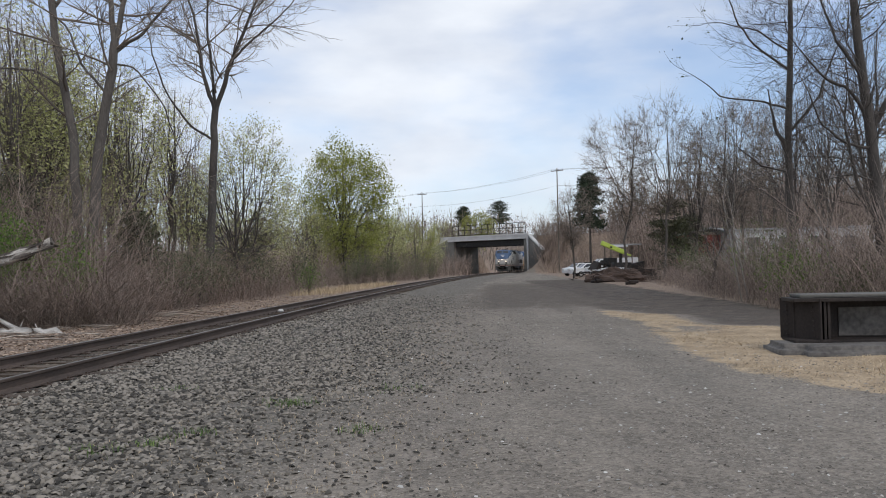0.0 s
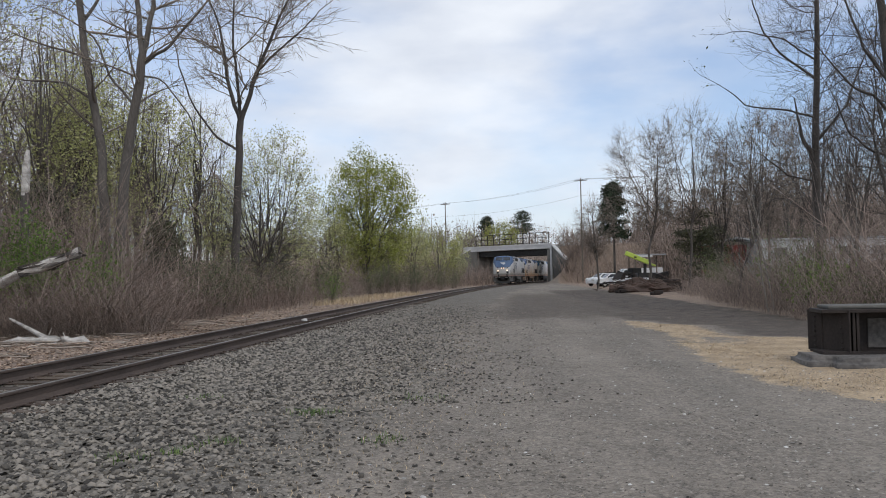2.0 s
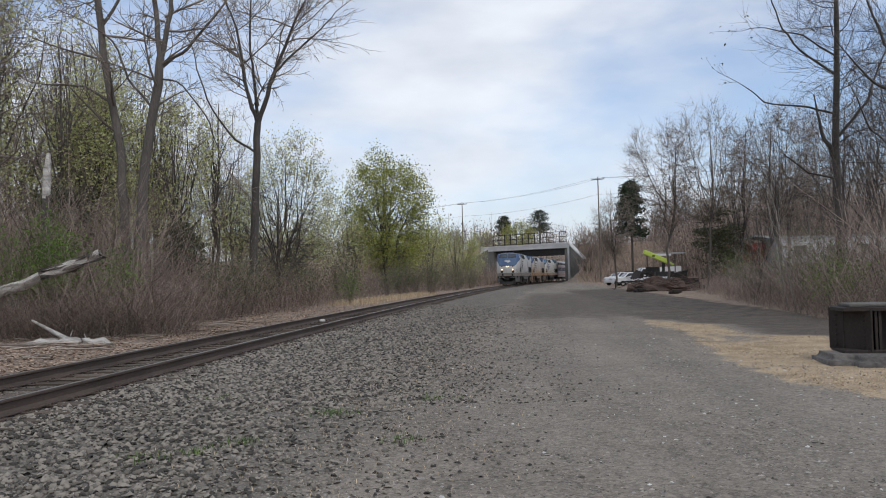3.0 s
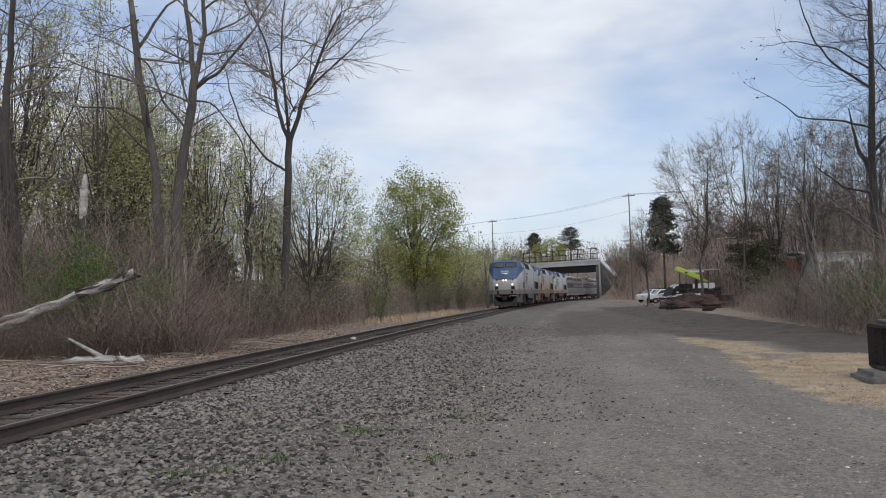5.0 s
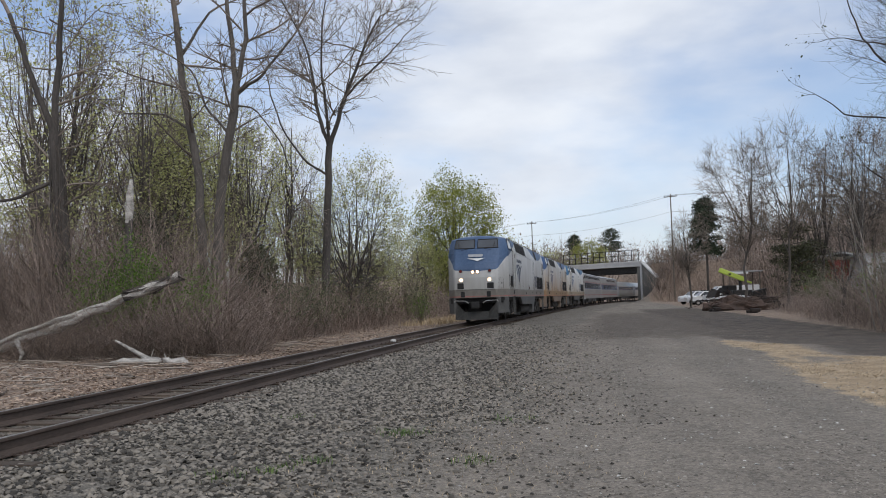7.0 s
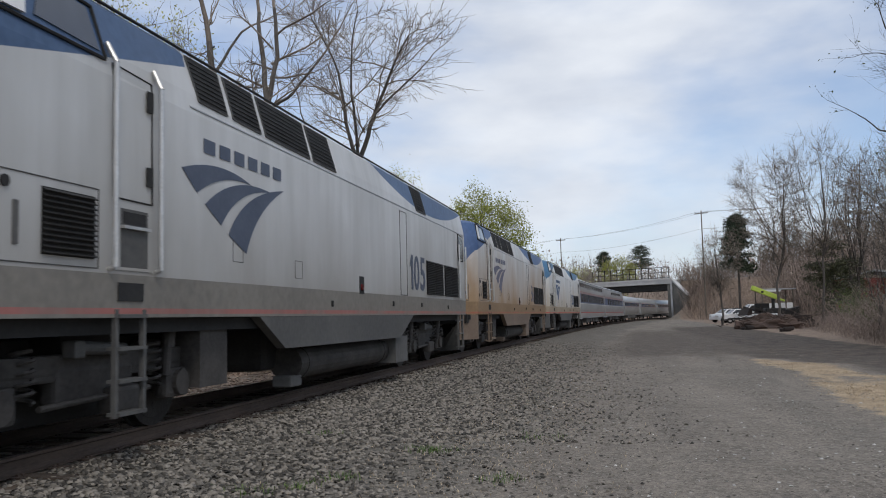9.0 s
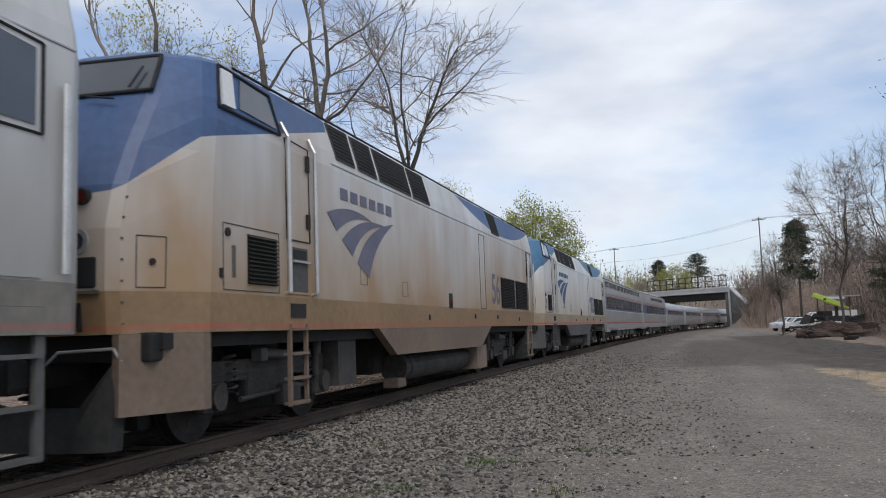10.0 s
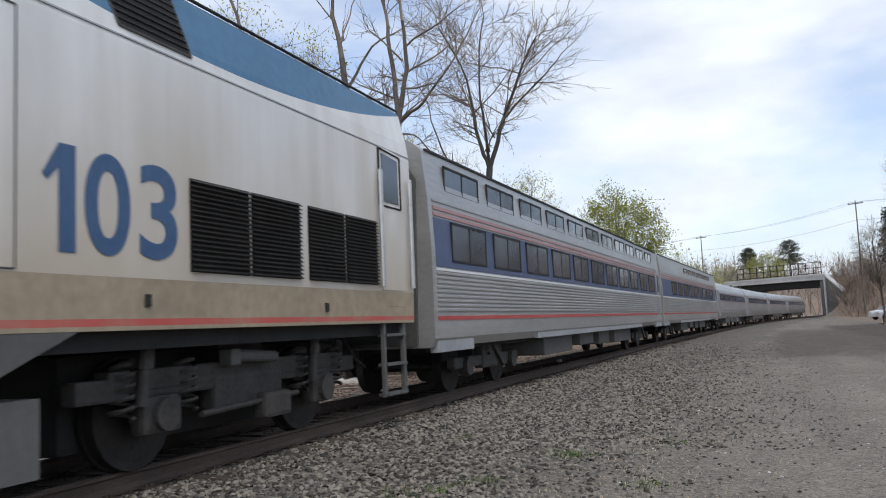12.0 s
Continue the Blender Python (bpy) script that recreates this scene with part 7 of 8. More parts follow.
def build_sleeper(label, diner=False, spin=True):
    car = tagged(new("coach"), label, "railway coach", "train of three locomotives and coaches")
    W = 1.58
    half = [(0, 4.36), (0.6, 4.32), (1.05, 4.22), (1.32, 4.08), (1.46, 3.96), (1.54, 3.2), (W, 2.4), (W, 1.0), (1.50, 0.86)]
    tube_body(half + [(-x, z) for x, z in reversed(half[1:])], -CAR_HALF, CAR_HALF, M["silver"], car, label="stainless steel coach body")
    def wall_x(z):
        return float(np.interp(z, [1.0, 2.4, 3.2, 3.96], [W, W, 1.54, 1.46]))
    # fluted lower side
    for i in range(9):
        z = 1.42 + i * 0.072
        part("flute", box((W - 0.01, -12.6, z), (W + 0.022, 12.6, z + 0.046), 0.01), M["silver"], car)
    # bands
    part("blue_band", prism([(wall_x(2.12) + 0.004, 2.12), (wall_x(2.12) + 0.010, 2.12), (wall_x(2.90) + 0.010, 2.90), (wall_x(2.90) + 0.004, 2.90)], 1, -12.6, 12.6), M["livery_blue"], car, "dull blue window band")
    part("sill_band", box((W, -12.6, 1.28), (W + 0.012, 12.6, 1.345)), M["livery_red"], car, "red line along the sill")
    part("white_band", box((W, -12.6, 2.06), (W + 0.014, 12.6, 2.10)), M["livery_white"], car)
    for z in (2.93, 3.03):
        part("stripe", box((wall_x(z) + 0.0, -12.6, z), (wall_x(z) + 0.018, 12.6, z + 0.055)), M["livery_pink"], car, "faded red stripe")
    part("moulding", box((wall_x(3.2), -12.6, 3.16), (wall_x(3.2) + 0.02, 12.6, 3.20)), M["silver"], car)
    part("gutter", box((1.44, -12.6, 3.96), (1.485, 12.6, 4.0)), M["steel_dark"], car)
    if not diner:
        y = -11.95
        while y < 10.6:
            w = 1.62 if y < 4 else 1.45
            pane_on(car, wall_x(3.62), y, y + w, 3.38, 3.80)
            pane_on(car, wall_x(2.50), y + 0.05, y + w + 0.08, 2.24, 2.86)
            y += 2.13
    else:
        for i in range(9):
            pane_on(car, wall_x(2.50), -9.6 + i * 2.2, -8.1 + i * 2.2, 2.24, 2.84)
        for i in range(7):
            pane_on(car, wall_x(3.6), -4.4 + i * 1.9, -2.9 + i * 1.9, 3.34, 3.72, False)
    # vestibule door at the trailing end, end bulkheads
    d = part("vestibule_door", box((W - 0.02, 11.45, 1.05), (W + 0.012, 12.25, 3.15), 0.01), M["silver_roof"], car)
    part("pane", box((W + 0.008, 11.62, 2.25), (W + 0.02, 12.08, 2.95)), M["glass"], d)
    for y in (-CAR_HALF - 0.06, CAR_HALF):
        part("end_bulkhead", prism([(-1.3, 0.9), (1.3, 0.9), (1.36, 3.5), (1.0, 4.1), (-1.0, 4.1), (-1.36, 3.5)], 1, y, y + 0.06), M["grey_skirt"], car)
    bm = box((-0.5, -3.2, 4.24), (0.5, 1.5, 4.34), 0.03)
    part("roof_unit", bm, M["silver_roof"], car)
    # lower skirt with cut-outs over the trucks
    for y0, y1 in ((-12.6, -11.0), (-7.0, 7.2), (11.0, 12.6)):
        part("skirt", box((1.42, y0, 0.84 if abs(y0) < 8 else 0.78), (1.56, y1, 1.05), 0.01), M["silver_roof"], car)
    car_common(car, spin)
    return car


def build_coach(label):
    """A rounded stainless coach with a single window band."""
    car = tagged(new("coach"), label, "railway coach", "train of three locomotives and coaches")
    half = [(0, 3.86), (0.5, 3.82), (0.92, 3.68), (1.22, 3.42), (1.42, 3.05), (1.52, 2.6), (1.56, 2.1), (1.55, 1.6), (1.48, 1.15), (1.34, 0.86)]
    tube_body(half + [(-x, z) for x, z in reversed(half[1:])], -CAR_HALF, CAR_HALF, M["silver"], car, label="rounded stainless steel coach body")
    part("window_band", prism([(1.548, 2.22), (1.562, 2.22), (1.523, 2.72), (1.508, 2.72)], 1, -11.2, 11.2), M["livery_blue"], car, "dark blue window band")
    for z in (2.76, 2.14):
        part("stripe", box((1.50 if z > 2.5 else 1.55, -12.6, z), (1.53 if z > 2.5 else 1.575, 12.6, z + 0.05)), M["livery_pink"], car)
    for i in range(10):
        pane_on(car, 1.545, -10.6 + i * 2.15, -9.1 + i * 2.15, 2.30, 2.66, False)
    for i in range(6):
        z = 1.35 + i * 0.11
        part("flute", box((1.50, -12.6, z), (1.572, 12.6, z + 0.05), 0.01), M["silver"], car)
    for y in (-12.2, 11.4):
        part("vestibule_door", box((1.50, y, 1.0), (1.58, y + 0.8, 2.95), 0.01), M["silver_roof"], car)
    for y in (-CAR_HALF - 0.06, CAR_HALF):
        part("end_bulkhead", prism([(-1.3, 0.9), (1.3, 0.9), (1.36, 3.0), (0.9, 3.66), (-0.9, 3.66), (-1.36, 3.0)], 1, y, y + 0.06), M["grey_skirt"], car)
    car_common(car, False)
    return car


TRAIN = []     # (thing, distance of its middle behind the first coupling, half truck spacing)


def build_train():
    a = build_loco("dull silver diesel locomotive with blue cab and lit headlights", M["loco_a"], "105", M["grey_skirt"], surface("faded_dark_blue", (0.045, 0.06, 0.095), (0.085, 0.10, 0.14), 2, 14, 0.5, bump=0.05))
    b = build_loco("diesel locomotive with blue cab, coated in rusty brown dust", M["loco_b"], "56", M["tan_skirt"], surface("dusty_violet_blue", (0.10, 0.105, 0.16), (0.18, 0.175, 0.22), 2, 14, 0.6, bump=0.05))
    c = build_loco("cream-white diesel locomotive with lighter blue cab and red line", M["loco_c"], "103", M["grey_skirt"], surface("deep_blue_lettering", (0.03, 0.075, 0.165), (0.055, 0.115, 0.225), 2, 14, 0.5, bump=0.05))
    for i, u in enumerate((a, b, c)):
        TRAIN.append((u, -10.515 + 21.5 * i, 6.75))
    TRAIN.append((build_sleeper("stainless sleeping coach with two rows of windows and blue band"), 43.2 + 13.0, 9.1))
    TRAIN.append((build_sleeper("stainless dining coach with blue window band and upper windows", True), 43.2 + 39.0, 9.1))
    first = build_coach("rounded stainless steel passenger coach with dark window band")
    TRAIN.append((first, 43.2 + 65.0, 9.1))
    for i in range(3):
        TRAIN.append((copy_thing(first, Matrix()), 43.2 + 91.0 + 26 * i, 9.1))


build_train()

# seconds, and how far along the line the first coupling (behind the leading locomotive) is
RUN = [(0.0, 188.0), (1.0, 170.5), (2.0, 152.9), (3.0, 135.3), (4.0, 117.3), (5.0, 99.2), (6.0, 81.0), (7.0, 62.9), (8.0, 44.2),
       (9.0, 25.34), (9.5, 15.5), (10.2, 2.68), (11.0, -12.3), (11.2, -16.1), (11.5, -21.5), (12.0, -31.44)]


# ---- the yard ----
def build_girder():
    # an old riveted girder end standing on a concrete block
    m = pose(7.10, 13.42, -0.075, 0, 0, -7)
    block = tagged(new("concrete_block"), "weathered sooty concrete footing block in dry grass", "concrete block")
    block.matrix_basis = m
    bm = box((-1.74, -0.95, -0.60), (2.3, 0.75, -0.08))
    bmesh.ops.bevel(bm, geom=[e for e in bm.edges if abs(e.verts[0].co.z - e.verts[1].co.z) > 0.3], offset=0.34, segments=4, affect="EDGES")
    bmesh.ops.bevel(bm, geom=[e for e in bm.edges if min(v.co.z for v in e.verts) > -0.1], offset=0.09, segments=3, affect="EDGES")
    bmesh.ops.triangulate(bm, faces=bm.faces[:])
    bmesh.ops.subdivide_edges(bm, edges=[e for e in bm.edges if e.calc_length() > 0.3], cuts=3)
    for v in bm.verts:
        v.co += noise.noise_vector(v.co * 5.0) * 0.018
    part("block", bm, M["concrete_dark"], block, smooth=True)
    gd = tagged(new("steel_girder"), "old black riveted steel girder section on a concrete footing", "girder")
    gd.matrix_basis = m @ Matrix.Translation((0, 0, -0.085))
    part("web", box((-1.30, 0.16, 0.0), (2.1, 0.22, 0.72)), M["girder"], gd)
    part("top_flange", box((-1.42, -0.28, 0.66), (2.15, 0.45, 0.72), 0.01), M["girder"], gd)
    part("bottom_flange", box((-1.42, -0.28, 0.0), (2.15, 0.45, 0.05), 0.01), M["girder"], gd)
    part("capping", box((-1.30, -0.20, 0.722), (2.15, 0.42, 0.78), 0.03), M["concrete_grey_dark"], gd, "stained concrete left on top")
    # end plate stands at an angle to the web
    bm = prism([(-1.44, 0.45), (-1.02, -0.30), (-0.99, -0.28), (-1.41, 0.47)], 2, 0.03, 0.70)
    part("end_plate", bm, M["girder"], gd)
    for x in (-0.92, -0.86, 0.55, 1.15, 1.6):
        part("stiffener", box((x - 0.02, -0.22, 0.05), (x + 0.02, 0.16, 0.66)), M["girder"], gd)
    part("panel", box((-0.60, 0.13, 0.08), (0.5, 0.16, 0.55), 0.005), M["concrete_dark"], gd, "pale stained plate")
    me = None
    for i in range(8):
        for k, (px, py) in enumerate(((-1.36, 0.31), (-1.09, -0.18))):
            z = 0.10 + i * 0.08
            if me is None:
                bm = bmesh.new()
                bmesh.ops.create_icosphere(bm, subdivisions=1, radius=0.018)
                me = bpy.data.meshes.new("rivet")
                bm.to_mesh(me)
                bm.free()
                me.materials.append(M["girder"])
            r = new("rivet", me)
            r.parent = gd
            r.location = (px - 0.012, py - 0.008, z)


build_girder()


def build_car(name, label, x, y, turn, suv=True):
    z = on_ground(x, y)
    car = tagged(new(name), label, "car", "parked vehicles")
    car.matrix_basis = pose(x, y, z, 0, 0, turn)
    prof = [(-2.2, 0.35), (-2.25, 0.75), (-2.15, 1.02), (-1.2, 1.12), (-0.55, 1.62), (0.9, 1.68), (1.95, 1.62), (2.2, 1.05), (2.25, 0.6), (2.15, 0.35)]
    bm = prism(prof, 1, -0.86, 0.86)
    for v in bm.verts:
        # prism along y of (x, z)
        if v.co.z > 1.15:
            v.co.y *= 0.80
    bmesh.ops.bevel(bm, geom=bm.edges[:], offset=0.05, segments=2, affect="EDGES")
    part("body", bm, M["white"], car)
    for s in (-1, 1):
        bm = prism([(-1.05, 1.13), (-0.52, 1.55), (0.35, 1.58), (0.35, 1.13)], 1, 0.78 * s, 0.835 * s)
        part("side_window", bm, M["glass"], car)
        bm = prism([(0.45, 1.13), (0.45, 1.58), (1.75, 1.52), (1.95, 1.13)], 1, 0.78 * s, 0.835 * s)
        part("side_window", bm, M["glass"], car)
    bm = prism([(-1.22, 1.14), (-1.17, 1.16), (-0.58, 1.62), (-0.62, 1.60)], 1, -0.62, 0.62)
    part("windscreen", bm, M["glass"], car)
    for wx in (-1.35, 1.4):
        for s in (-1, 1):
            w = part("wheel", cyl((wx, s * 0.70, 0.33), (wx, s * 0.90, 0.33), 0.34, 20), M["black"], car)
            part("rim", cyl((wx, s * 0.89, 0.33), (wx, s * 0.91, 0.33), 0.20, 14), M["bright"], w)
    for s in (-1, 1):
        part("headlight", box((-2.27, s * 0.62 - 0.2, 0.72), (-2.14, s * 0.62 + 0.2, 0.90), 0.03), M["bright"], car)
        part("mirror", box((-0.95, s * 0.92 - 0.09, 1.10), (-0.8, s * 0.92 + 0.09, 1.25), 0.03), M["black"], car)
    for s in (-1, 1):
        part("roof_rail", box((-0.4, s * 0.60 - 0.02, 1.69), (1.7, s * 0.60 + 0.02, 1.75)), M["black"], car)
    return car


def build_yard():
    build_car("car", "white sport utility car parked by the yard", 18.2, 103.0, 12)
    build_car("car", "white car parked behind another white car", 18.0, 109.0, 30)
    # white flatbed truck with a chipper behind
    x, y = 20.3, 99.0
    z = on_ground(x, y)
    van = tagged(new("work_van"), "white work van beside the wood chipper", "van", "parked vehicles")
    van.matrix_basis = pose(x, y, z, 0, 0, 4)
    bm = prism([(-3.0, 0.45), (-3.0, 1.15), (-2.2, 1.3), (-1.6, 2.15), (3.0, 2.25), (3.0, 0.45)], 1, -1.0, 1.0)
    bmesh.ops.bevel(bm, geom=bm.edges[:], offset=0.07, segments=2, affect="EDGES")
    part("body", bm, M["white"], van)
    part("side_window", prism([(-2.05, 1.35), (-1.55, 2.0), (-0.9, 2.02), (-0.9, 1.35)], 1, -1.012, -0.95), M["glass"], van)
    part("windscreen", prism([(-2.26, 1.36), (-2.2, 1.33), (-1.64, 2.1), (-1.7, 2.1)], 1, -0.8, 0.8), M["glass"], van)
    part("bumper", box((-3.1, -0.98, 0.42), (-2.9, 0.98, 0.66), 0.03), M["black"], van)
    for wx in (-1.9, 1.9):
        for s in (-1, 1):
            w = part("wheel", cyl((wx, s * 0.82, 0.38), (wx, s * 1.03, 0.38), 0.38, 20), M["black"], van)
            part("rim", cyl((wx, s * 1.02, 0.38), (wx, s * 1.045, 0.38), 0.22, 14), M["bright"], van)
    # chipper with lime chute
    x, y = 18.9, 87.0
    z = on_ground(x, y)
    ch = tagged(new("wood_chipper"), "wood chipper with a lime-green discharge chute", "wood chipper")
    ch.matrix_basis = pose(x, y, z)
    part("housing", box((-1.0, -0.7, 0.5), (0.9, 0.7, 1.6), 0.08), M["steel_dark"], ch)
    part("hopper", prism([(0.9, 0.7), (2.2, 0.5), (2.2, 1.7), (0.9, 1.4)], 1, -0.7, 0.7), M["steel_dark"], ch)
    part("neck", cyl((-0.1, 0, 1.5), (-0.1, 0, 2.55), 0.16, 14), M["steel_dark"], ch)
    bm = bmesh.new()
    add_box(bm, (-2.1, -0.24, -0.22), (0.45, 0.24, 0.26), 0.08, Matrix.Translation((-0.2, 0, 2.85)) @ Matrix.Rotation(radians(24), 4, "Y"))
    part("chute", bm, M["lime"], ch, "lime-green chute")
    bm = bmesh.new()
    add_box(bm, (-0.1, -0.22, -0.10), (0.9, 0.22, 0.08), 0.04, Matrix.Translation((0.15, 0, 2.62)) @ Matrix.Rotation(radians(20), 4, "Y"))
    part("deflector", bm, M["lime"], ch)
    part("mark", box((-1.25, -0.262, 3.16), (-1.0, -0.25, 3.32)), M["black"], ch)
    part("drawbar", box((-2.4, -0.08, 0.42), (-0.9, 0.08, 0.56)), M["steel_dark"], ch)
    for s in (-1, 1):
        part("wheel", cyl((0, s * 0.72, 0.33), (0, s * 0.92, 0.33), 0.34, 18), M["black"], ch)
    # canopy frame on posts
    x, y = 20.0, 92.0
    z = on_ground(x, y)
    cn = tagged(new("shelter"), "pale flat-roofed shelter on thin posts among the trees", "shelter")
    cn.matrix_basis = pose(x, y, z, 0, 0, 8)
    part("roof", box((-1.9, -1.2, 3.55), (1.9, 1.2, 3.68), 0.02), M["silver_roof"], cn)
    part("fascia", box((-1.4, -1.26, 3.35), (0.3, -1.20, 3.55)), M["white"], cn)
    for sx in (-1.6, 1.6):
        for sy in (-1.0, 1.0):
            part("post", box((sx - 0.05, sy - 0.05, -0.1), (sx + 0.05, sy + 0.05, 3.55)), M["pole"], cn)
    # boat-like trailer low in front
    x, y = 16.8, 86.0
    z = on_ground(x, y)
    tr = tagged(new("trailer"), "low flat trailer with white boards and dark frame", "trailer")
    tr.matrix_basis = pose(x, y, z, 0, 0, 2)
    part("bed", box((-2.2, -0.8, 0.55), (2.6, 0.8, 0.70), 0.02), M["steel_dark"], tr)
    part("board", box((-0.9, -0.85, 0.72), (2.6, 0.2, 0.92), 0.02), M["white"], tr)
    part("board", box((-0.2, -0.5, 0.93), (2.2, 0.5, 1.05), 0.02), M["white"], tr)
    part("fender", box((-1.4, -1.02, 0.35), (0.8, -0.80, 0.75), 0.06), M["black"], tr)
    for s in (-1, 1):
        part("wheel", cyl((-0.3, s * 0.82, 0.30), (-0.3, s * 1.0, 0.30), 0.31, 18), M["black"], tr)
    part("tongue", box((-3.3, -0.06, 0.48), (-2.2, 0.06, 0.58)), M["steel_dark"], tr)
    part("jack", box((-3.25, -0.05, 0.0), (-3.15, 0.05, 0.75)), M["steel_dark"], tr)
    # dark machine in front of the van
    x, y = 18.3, 91.0
    z = on_ground(x, y)
    ld = tagged(new("loader"), "dark skid loader with raised arms beside the van", "loader")
    ld.matrix_basis = pose(x, y, z, 0, 0, 20)
    part("body", box((-0.9, -0.7, 0.4), (0.9, 0.7, 1.2), 0.08), M["steel_dark"], ld)
    part("cab", box((-0.3, -0.55, 1.2), (0.8, 0.55, 2.15), 0.06), M["black"], ld)
    for sy in (-0.78, 0.78):
        bm = add_box(bmesh.new(), (-1.5, sy - 0.07, -0.1), (0.9, sy + 0.07, 0.1), 0.02, Matrix.Translation((0, 0, 1.35)) @ Matrix.Rotation(radians(18), 4, "Y"))
        part("arm", bm, M["steel_dark"], ld)
        for wx in (-0.55, 0.55):
            part("wheel", cyl((wx, sy - 0.12, 0.38), (wx, sy + 0.12, 0.38), 0.38, 16), M["black"], ld)
    part("bucket", prism([(-2.1, 0.9), (-1.4, 0.95), (-1.4, 1.6), (-1.6, 1.7)], 1, -0.85, 0.85), M["girder"], ld)
    # brush and soil pile
    rng = np.random.default_rng(55)
    x, y = 14.4, 68.0
    z = on_ground(x, y)
    pile = tagged(new("debris_pile"), "heap of dark soil, roots and cut branches", "debris pile")
    pile.matrix_basis = pose(x, y, z)
    bm = bmesh.new()
    bmesh.ops.create_icosphere(bm, subdivisions=4, radius=1.0)
    for v in bm.verts:
        nn = noise.noise(v.co * 2.3) * 0.35 + noise.noise(v.co * 6.0) * 0.16
        v.co = Vector((v.co.x * 2.6 * (1 + nn), v.co.y * 1.6 * (1 + nn), max(-0.15, v.co.z) * 1.05 * (1 + nn)))
    part("mound", bm, M["soil"], pile)
    T = Tubes()
    for i in range(170):
        a = rng.uniform(0, 6.28)
        p = np.array([rng.normal(0, 1.3), rng.normal(0, 0.8), rng.uniform(0.1, 0.9)])
        e = np.array([math.cos(a), math.sin(a), rng.uniform(-0.3, 0.6)]) * rng.uniform(0.5, 1.7)
        T.tube([p, p + e * 0.5, p + e + rng.normal(0, 0.1, 3)], [0.03, 0.022, 0.01], 4)
    tagged(T.build("brushwood", M["soil"], pile), kind="stuff")
    # dark machine at the edge of the thicket
    x, y = 17.2, 70.5
    z = on_ground(x, y)
    mc = tagged(new("log_stack"), "stack of dark weathered timbers by the thicket", "timber stack")
    mc.matrix_basis = pose(x, y, z, 0, 0, -6)
    for i, (dx, dz, ln) in enumerate(((0, 0.18, 2.2), (0.1, 0.18, 2.0), (-0.1, 0.5, 1.9), (0.2, 0.82, 1.2))):
        part("timber", box((dx - ln / 2 * 1.2, -0.6 + 0.4 * (i % 2), dz - 0.18), (dx + ln / 2 * 1.2, -0.22 + 0.4 * (i % 2), dz + 0.14), 0.03), M["girder"], mc)
    # spare tyre and small litter on the soil
    for x, y, k in ((13.2, 58.0, 0), (12.2, 66.0, 1)):
        z = on_ground(x, y)
        ob = tagged(new("scrap_block"), "dark scrap lump lying on the yard", "scrap")
        ob.matrix_basis = pose(x, y, z, 0, 0, 30 * k)
        bm = box((-0.35, -0.2, -0.05), (0.35, 0.2, 0.24), 0.08)
        add_box(bm, (-0.15, -0.3, 0.1), (0.5, 0.0, 0.34), 0.06)
        part("lump", bm, M["girder"], ob)


build_yard()


def build_far_buildings():
    x, y = 28.2, 86.0
    z = on_ground(x, y)
    barn = tagged(new("red_building"), "red wooden building with a pale low roof behind trees", "building")
    barn.matrix_basis = pose(x, y, z, 0, 0, -8)
    part("wall", box((-3.2, 0, 0), (3.2, 5, 3.9), 0.02), M["red"], barn)
    part("roof", prism([(-3.6, 3.85), (0, 4.55), (3.6, 3.85), (3.6, 4.0), (0, 4.72), (-3.6, 4.0)], 1, -0.4, 5.4), M["silver_roof"], barn)
    x, y = 34.0, 80.0
    z = on_ground(x, y)
    shed = tagged(new("white_building"), "long low white building behind the thicket", "building")
    shed.matrix_basis = pose(x, y, z, 0, 0, -6)
    part("wall", box((-5.5, 0, -0.3), (10, 6, 2.9), 0.02), M["white"], shed)
    part("roof", box((-5.8, -0.3, 2.9), (10.3, 6.3, 3.1), 0.03), M["silver_roof"], shed)
    for i in range(5):
        part("window", box((-4.2 + i * 3.0, -0.03, 1.2), (-3.0 + i * 3.0, 0.02, 2.2)), M["glass"], shed)


build_far_buildings()


def build_poles():
    tops = []
    for x, y, top in ((-4.45, 188.0, 18.5), (21.2, 150.0, 18.9), (-70.0, 235.0, 17.0), (70.0, 120.0, 19.0)):
        z = on_ground(x, y)
        p = tagged(new("utility_pole"), "wooden utility pole with a crossarm", "utility pole", "utility poles along the road")
        p.matrix_basis = pose(x, y, z, 0, 0, -30)
        h = top - z
        part("mast", cyl((0, 0, -0.3), (0, 0, h), 0.14, 10, 0.09), M["pole"], p)
        part("crossarm", box((-1.2, -0.06, h - 0.55), (1.2, 0.06, h - 0.40)), M["pole"], p)
        for k in (-1.1, -0.4, 0.4, 1.1):
            part("insulator", cyl((k, 0, h - 0.40), (k, 0, h - 0.22), 0.05, 8), M["steel_dark"], p)
        tops.append((x, y, top))
    order = (2, 0, 1, 3)
    for a, b in zip(order, order[1:]):
        for dz, dx in ((-0.2, 1.0), (-0.2, -1.0), (-3.2, 0.0)):
            p, q = np.array(tops[a]), np.array(tops[b])
            t = np.linspace(0, 1, 13)[:, None]
            pts = p + (q - p) * t + np.array([0, 0, dz])
            pts[:, 2] -= (4 * t * (1 - t))[:, 0] * 0.8
            pts[:, 0] += dx * 0.85
            pts[:, 1] += -dx * 0.5
            T = Tubes()
            T.tube(pts, np.full(13, 0.016), 4)
            tagged(T.build("power_line", M["steel_dark"]), "thin dark overhead wire between poles", "wire", "overhead wires")


build_poles()


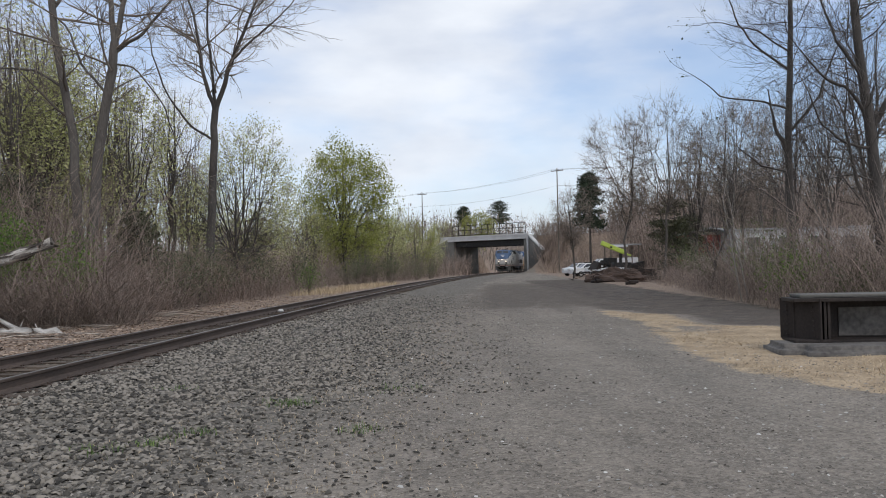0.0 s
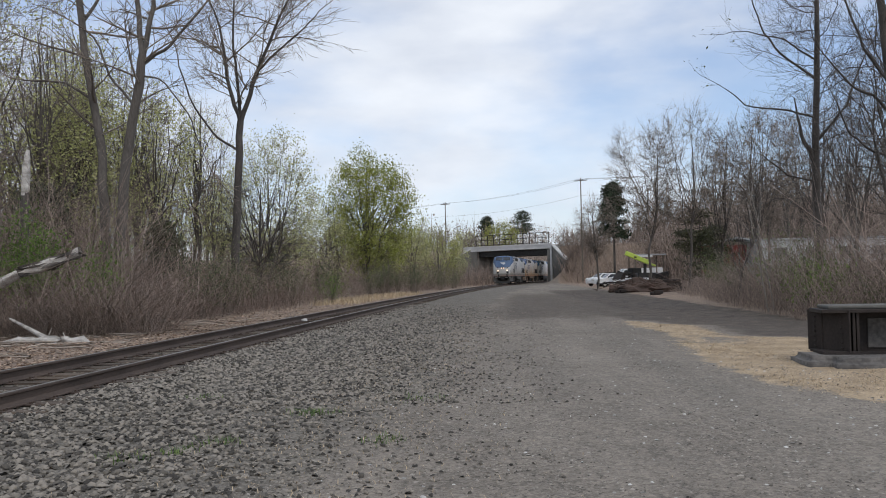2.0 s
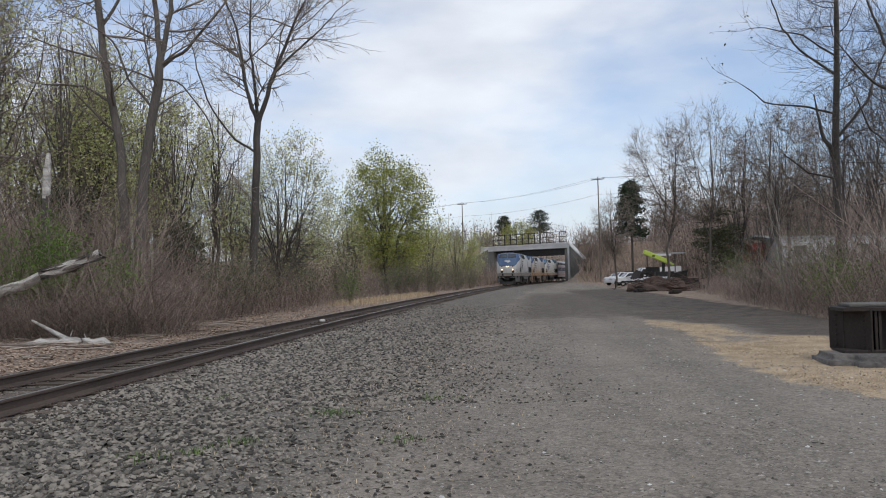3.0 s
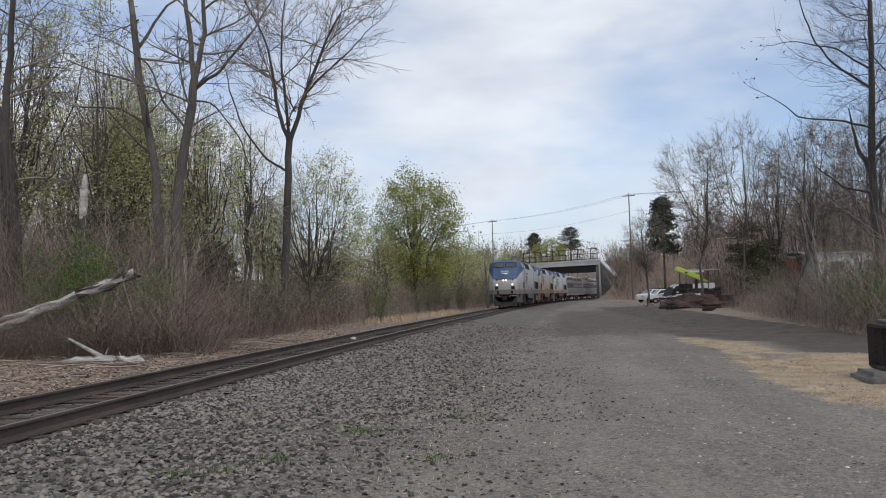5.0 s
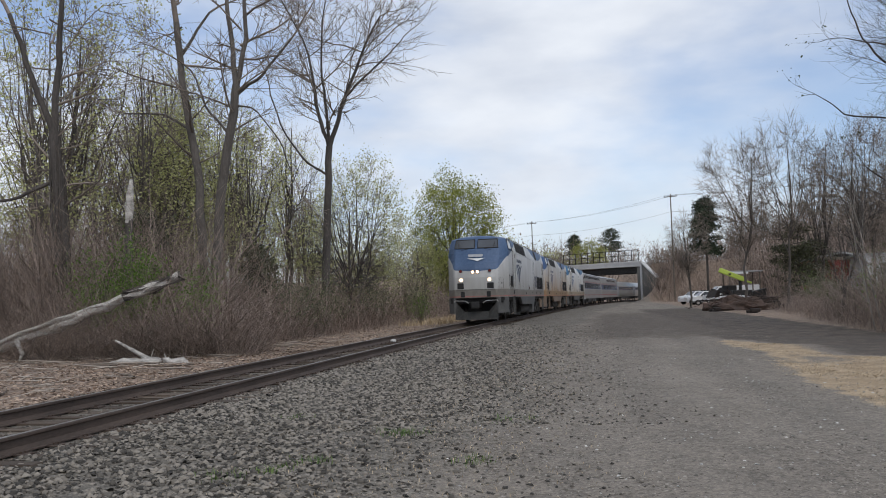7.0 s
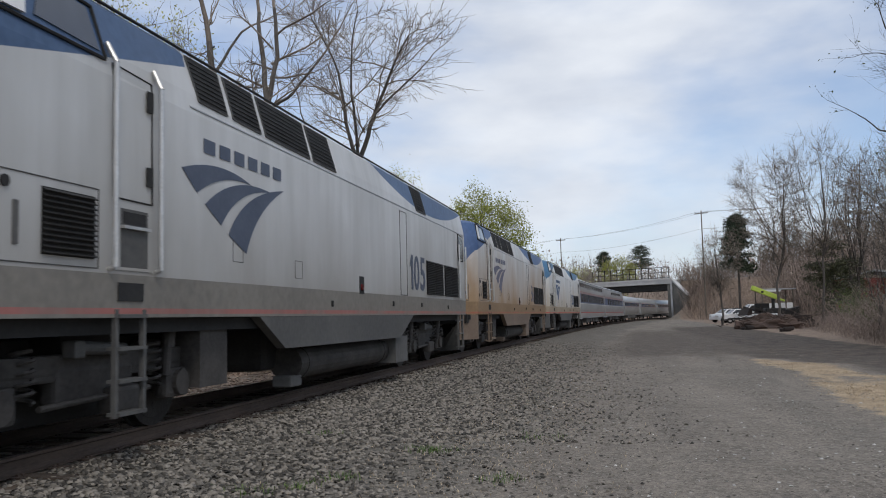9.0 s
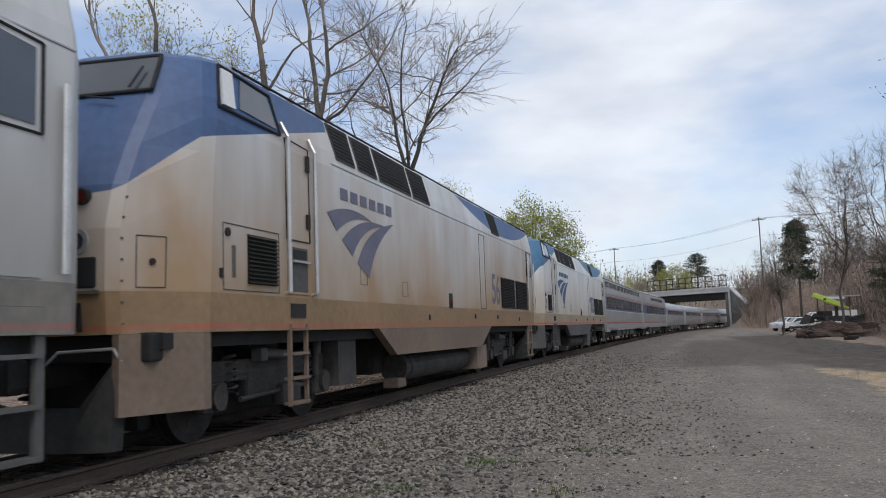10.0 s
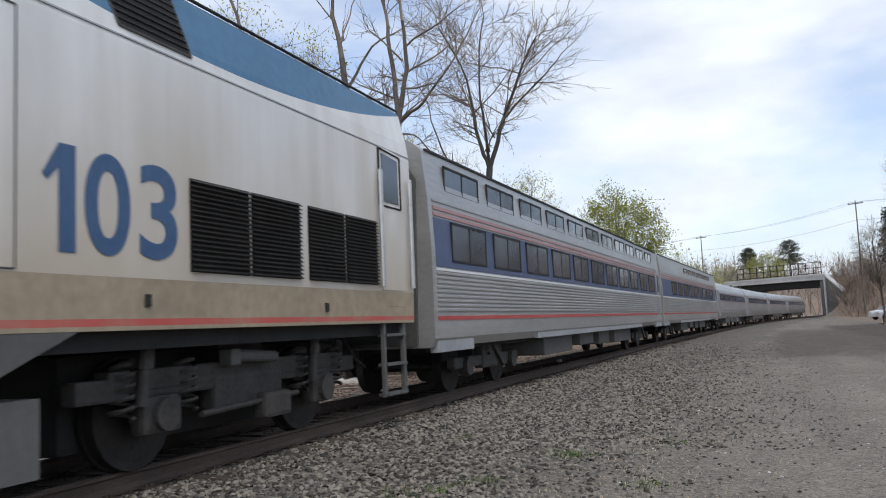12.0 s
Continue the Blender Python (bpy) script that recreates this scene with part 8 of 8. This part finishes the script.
def build_grass():
    rng = np.random.default_rng(140)

    def blades(name, label, x, y, h, material, lean, width=0.004):
        n = len(x)
        g = ground_z(x, y)
        a = rng.uniform(0, 6.283, n)
        e = np.stack([np.cos(a), np.sin(a)], 1)
        l = rng.uniform(0.2, 1.0, n)[:, None] * lean
        b0 = np.stack([x, y, g - 0.01], 1)
        side = np.stack([-e[:, 1], e[:, 0], np.zeros(n)], 1) * width
        mid = b0 + np.concatenate([e * l * h[:, None] * 0.4, (h * 0.6)[:, None]], 1)
        tip = b0 + np.concatenate([e * l * h[:, None] * 1.2, (h * np.clip(1 - 0.45 * l[:, 0], 0.12, 1))[:, None]], 1)
        v = np.stack([b0 - side, b0 + side, mid + side * 0.8, mid - side * 0.8, tip], 1).reshape(-1, 3)
        o = np.arange(n)[:, None] * 5
        f = np.concatenate([o + [0, 1, 2], o + [0, 2, 3], o + [3, 2, 4]])
        return tagged(big_mesh(name, v, f, material), label, "grass", kind="stuff")
    n = 90000
    y = 4 + 23 * rng.beta(1.2, 1.4, n)
    x = 3.5 + 9 * rng.random(n)
    m = straw_mask(x, y)
    cx, cy = rng.uniform(3.5, 12.5, 110), 4 + 23 * rng.random(110)
    near = np.full(n, 9.0)
    for a, b in zip(cx, cy):
        near = np.minimum(near, np.hypot(x - a, (y - b) * 0.7))
    ok = rng.random(n) < m * (0.12 + 0.88 * np.exp(-(near / 0.42) ** 2))
    x, y = x[ok], y[ok]
    blades("dry_grass", "flattened tan dry grass on the verge", x, y, rng.uniform(0.02, 0.065, len(x)), M["straw"], 2.6, 0.004)
    # tan grass beyond the track
    n = 2600
    s = rng.uniform(48, 78, n)
    d = -rng.uniform(3.2, 6.0, n)
    x, y, _ = line_at(s, d)
    blades("tall_dry_grass", "tall pale dry grass beside the track", x, y, rng.uniform(0.15, 0.5, n), M["straw"], 0.6, 0.010)
    # small green tufts in the gravel
    xs, ys = [], []
    for cx, cy, r, k in ((-1.71, 9.1, 0.12, 160), (-2.3, 7.6, 0.10, 90), (-2.55, 7.2, 0.10, 80), (-0.75, 7.6, 0.10, 70), (-3.4, 10.4, 0.12, 60), (-0.6, 10.2, 0.2, 60), (-2.9, 6.9, 0.15, 70)):
        xs.append(rng.normal(cx, r, k))
        ys.append(rng.normal(cy, r, k))
    x, y = np.concatenate(xs), np.concatenate(ys)
    blades("grass_tuft", "small green grass tufts growing through gravel", x, y, rng.uniform(0.04, 0.10, len(x)), M["grass"], 0.9, 0.004)
    n = 5000
    s = 4 + 34 * rng.beta(1, 2, n)
    d = rng.normal(4.6, 0.9, n)
    x, y, _ = line_at(s, d)
    blades("sparse_grass", "sparse dry and green grass in the gravel", x, y, rng.uniform(0.02, 0.06, n), M["straw"], 1.4, 0.003)


build_grass()


# ---- what moves ----
def motions():
    times = [i * 0.25 for i in range(49)]
    for thing, back, half in TRAIN:
        rows = []
        for t in times:
            s = smooth_run(t) + back
            x0, y0, _ = line_at(s - half)
            x1, y1, _ = line_at(s + half)
            a = math.atan2(x1 - x0, y1 - y0)
            rows.append((t, pose((x0 + x1) / 2, (y0 + y1) / 2, 0.004, 0, 0, -math.degrees(a))))
        walk(thing, rows)
    for ws in SPINNING:
        r = ws.location.z
        y = ws.location.y
        rows = []
        for i in range(361):
            t = i / 30
            ang = math.degrees((RUN[0][1] - smooth_run(t)) / r)
            rows.append((t, pose(0, y, r, ang, 0, 0)))
        walk(ws, rows)


def smooth_run(t):
    """Place of the train, as a smooth curve through RUN."""
    ts, ss = np.array([r[0] for r in RUN]), np.array([r[1] for r in RUN])
    g = np.gradient(ss, ts)
    i = int(np.clip(np.searchsorted(ts, t) - 1, 0, len(ts) - 2))
    h = ts[i + 1] - ts[i]
    u = (t - ts[i]) / h
    return float((2 * u ** 3 - 3 * u ** 2 + 1) * ss[i] + (u ** 3 - 2 * u ** 2 + u) * h * g[i] + (3 * u ** 2 - 2 * u ** 3) * ss[i + 1] + (u ** 3 - u ** 2) * h * g[i + 1])


motions()
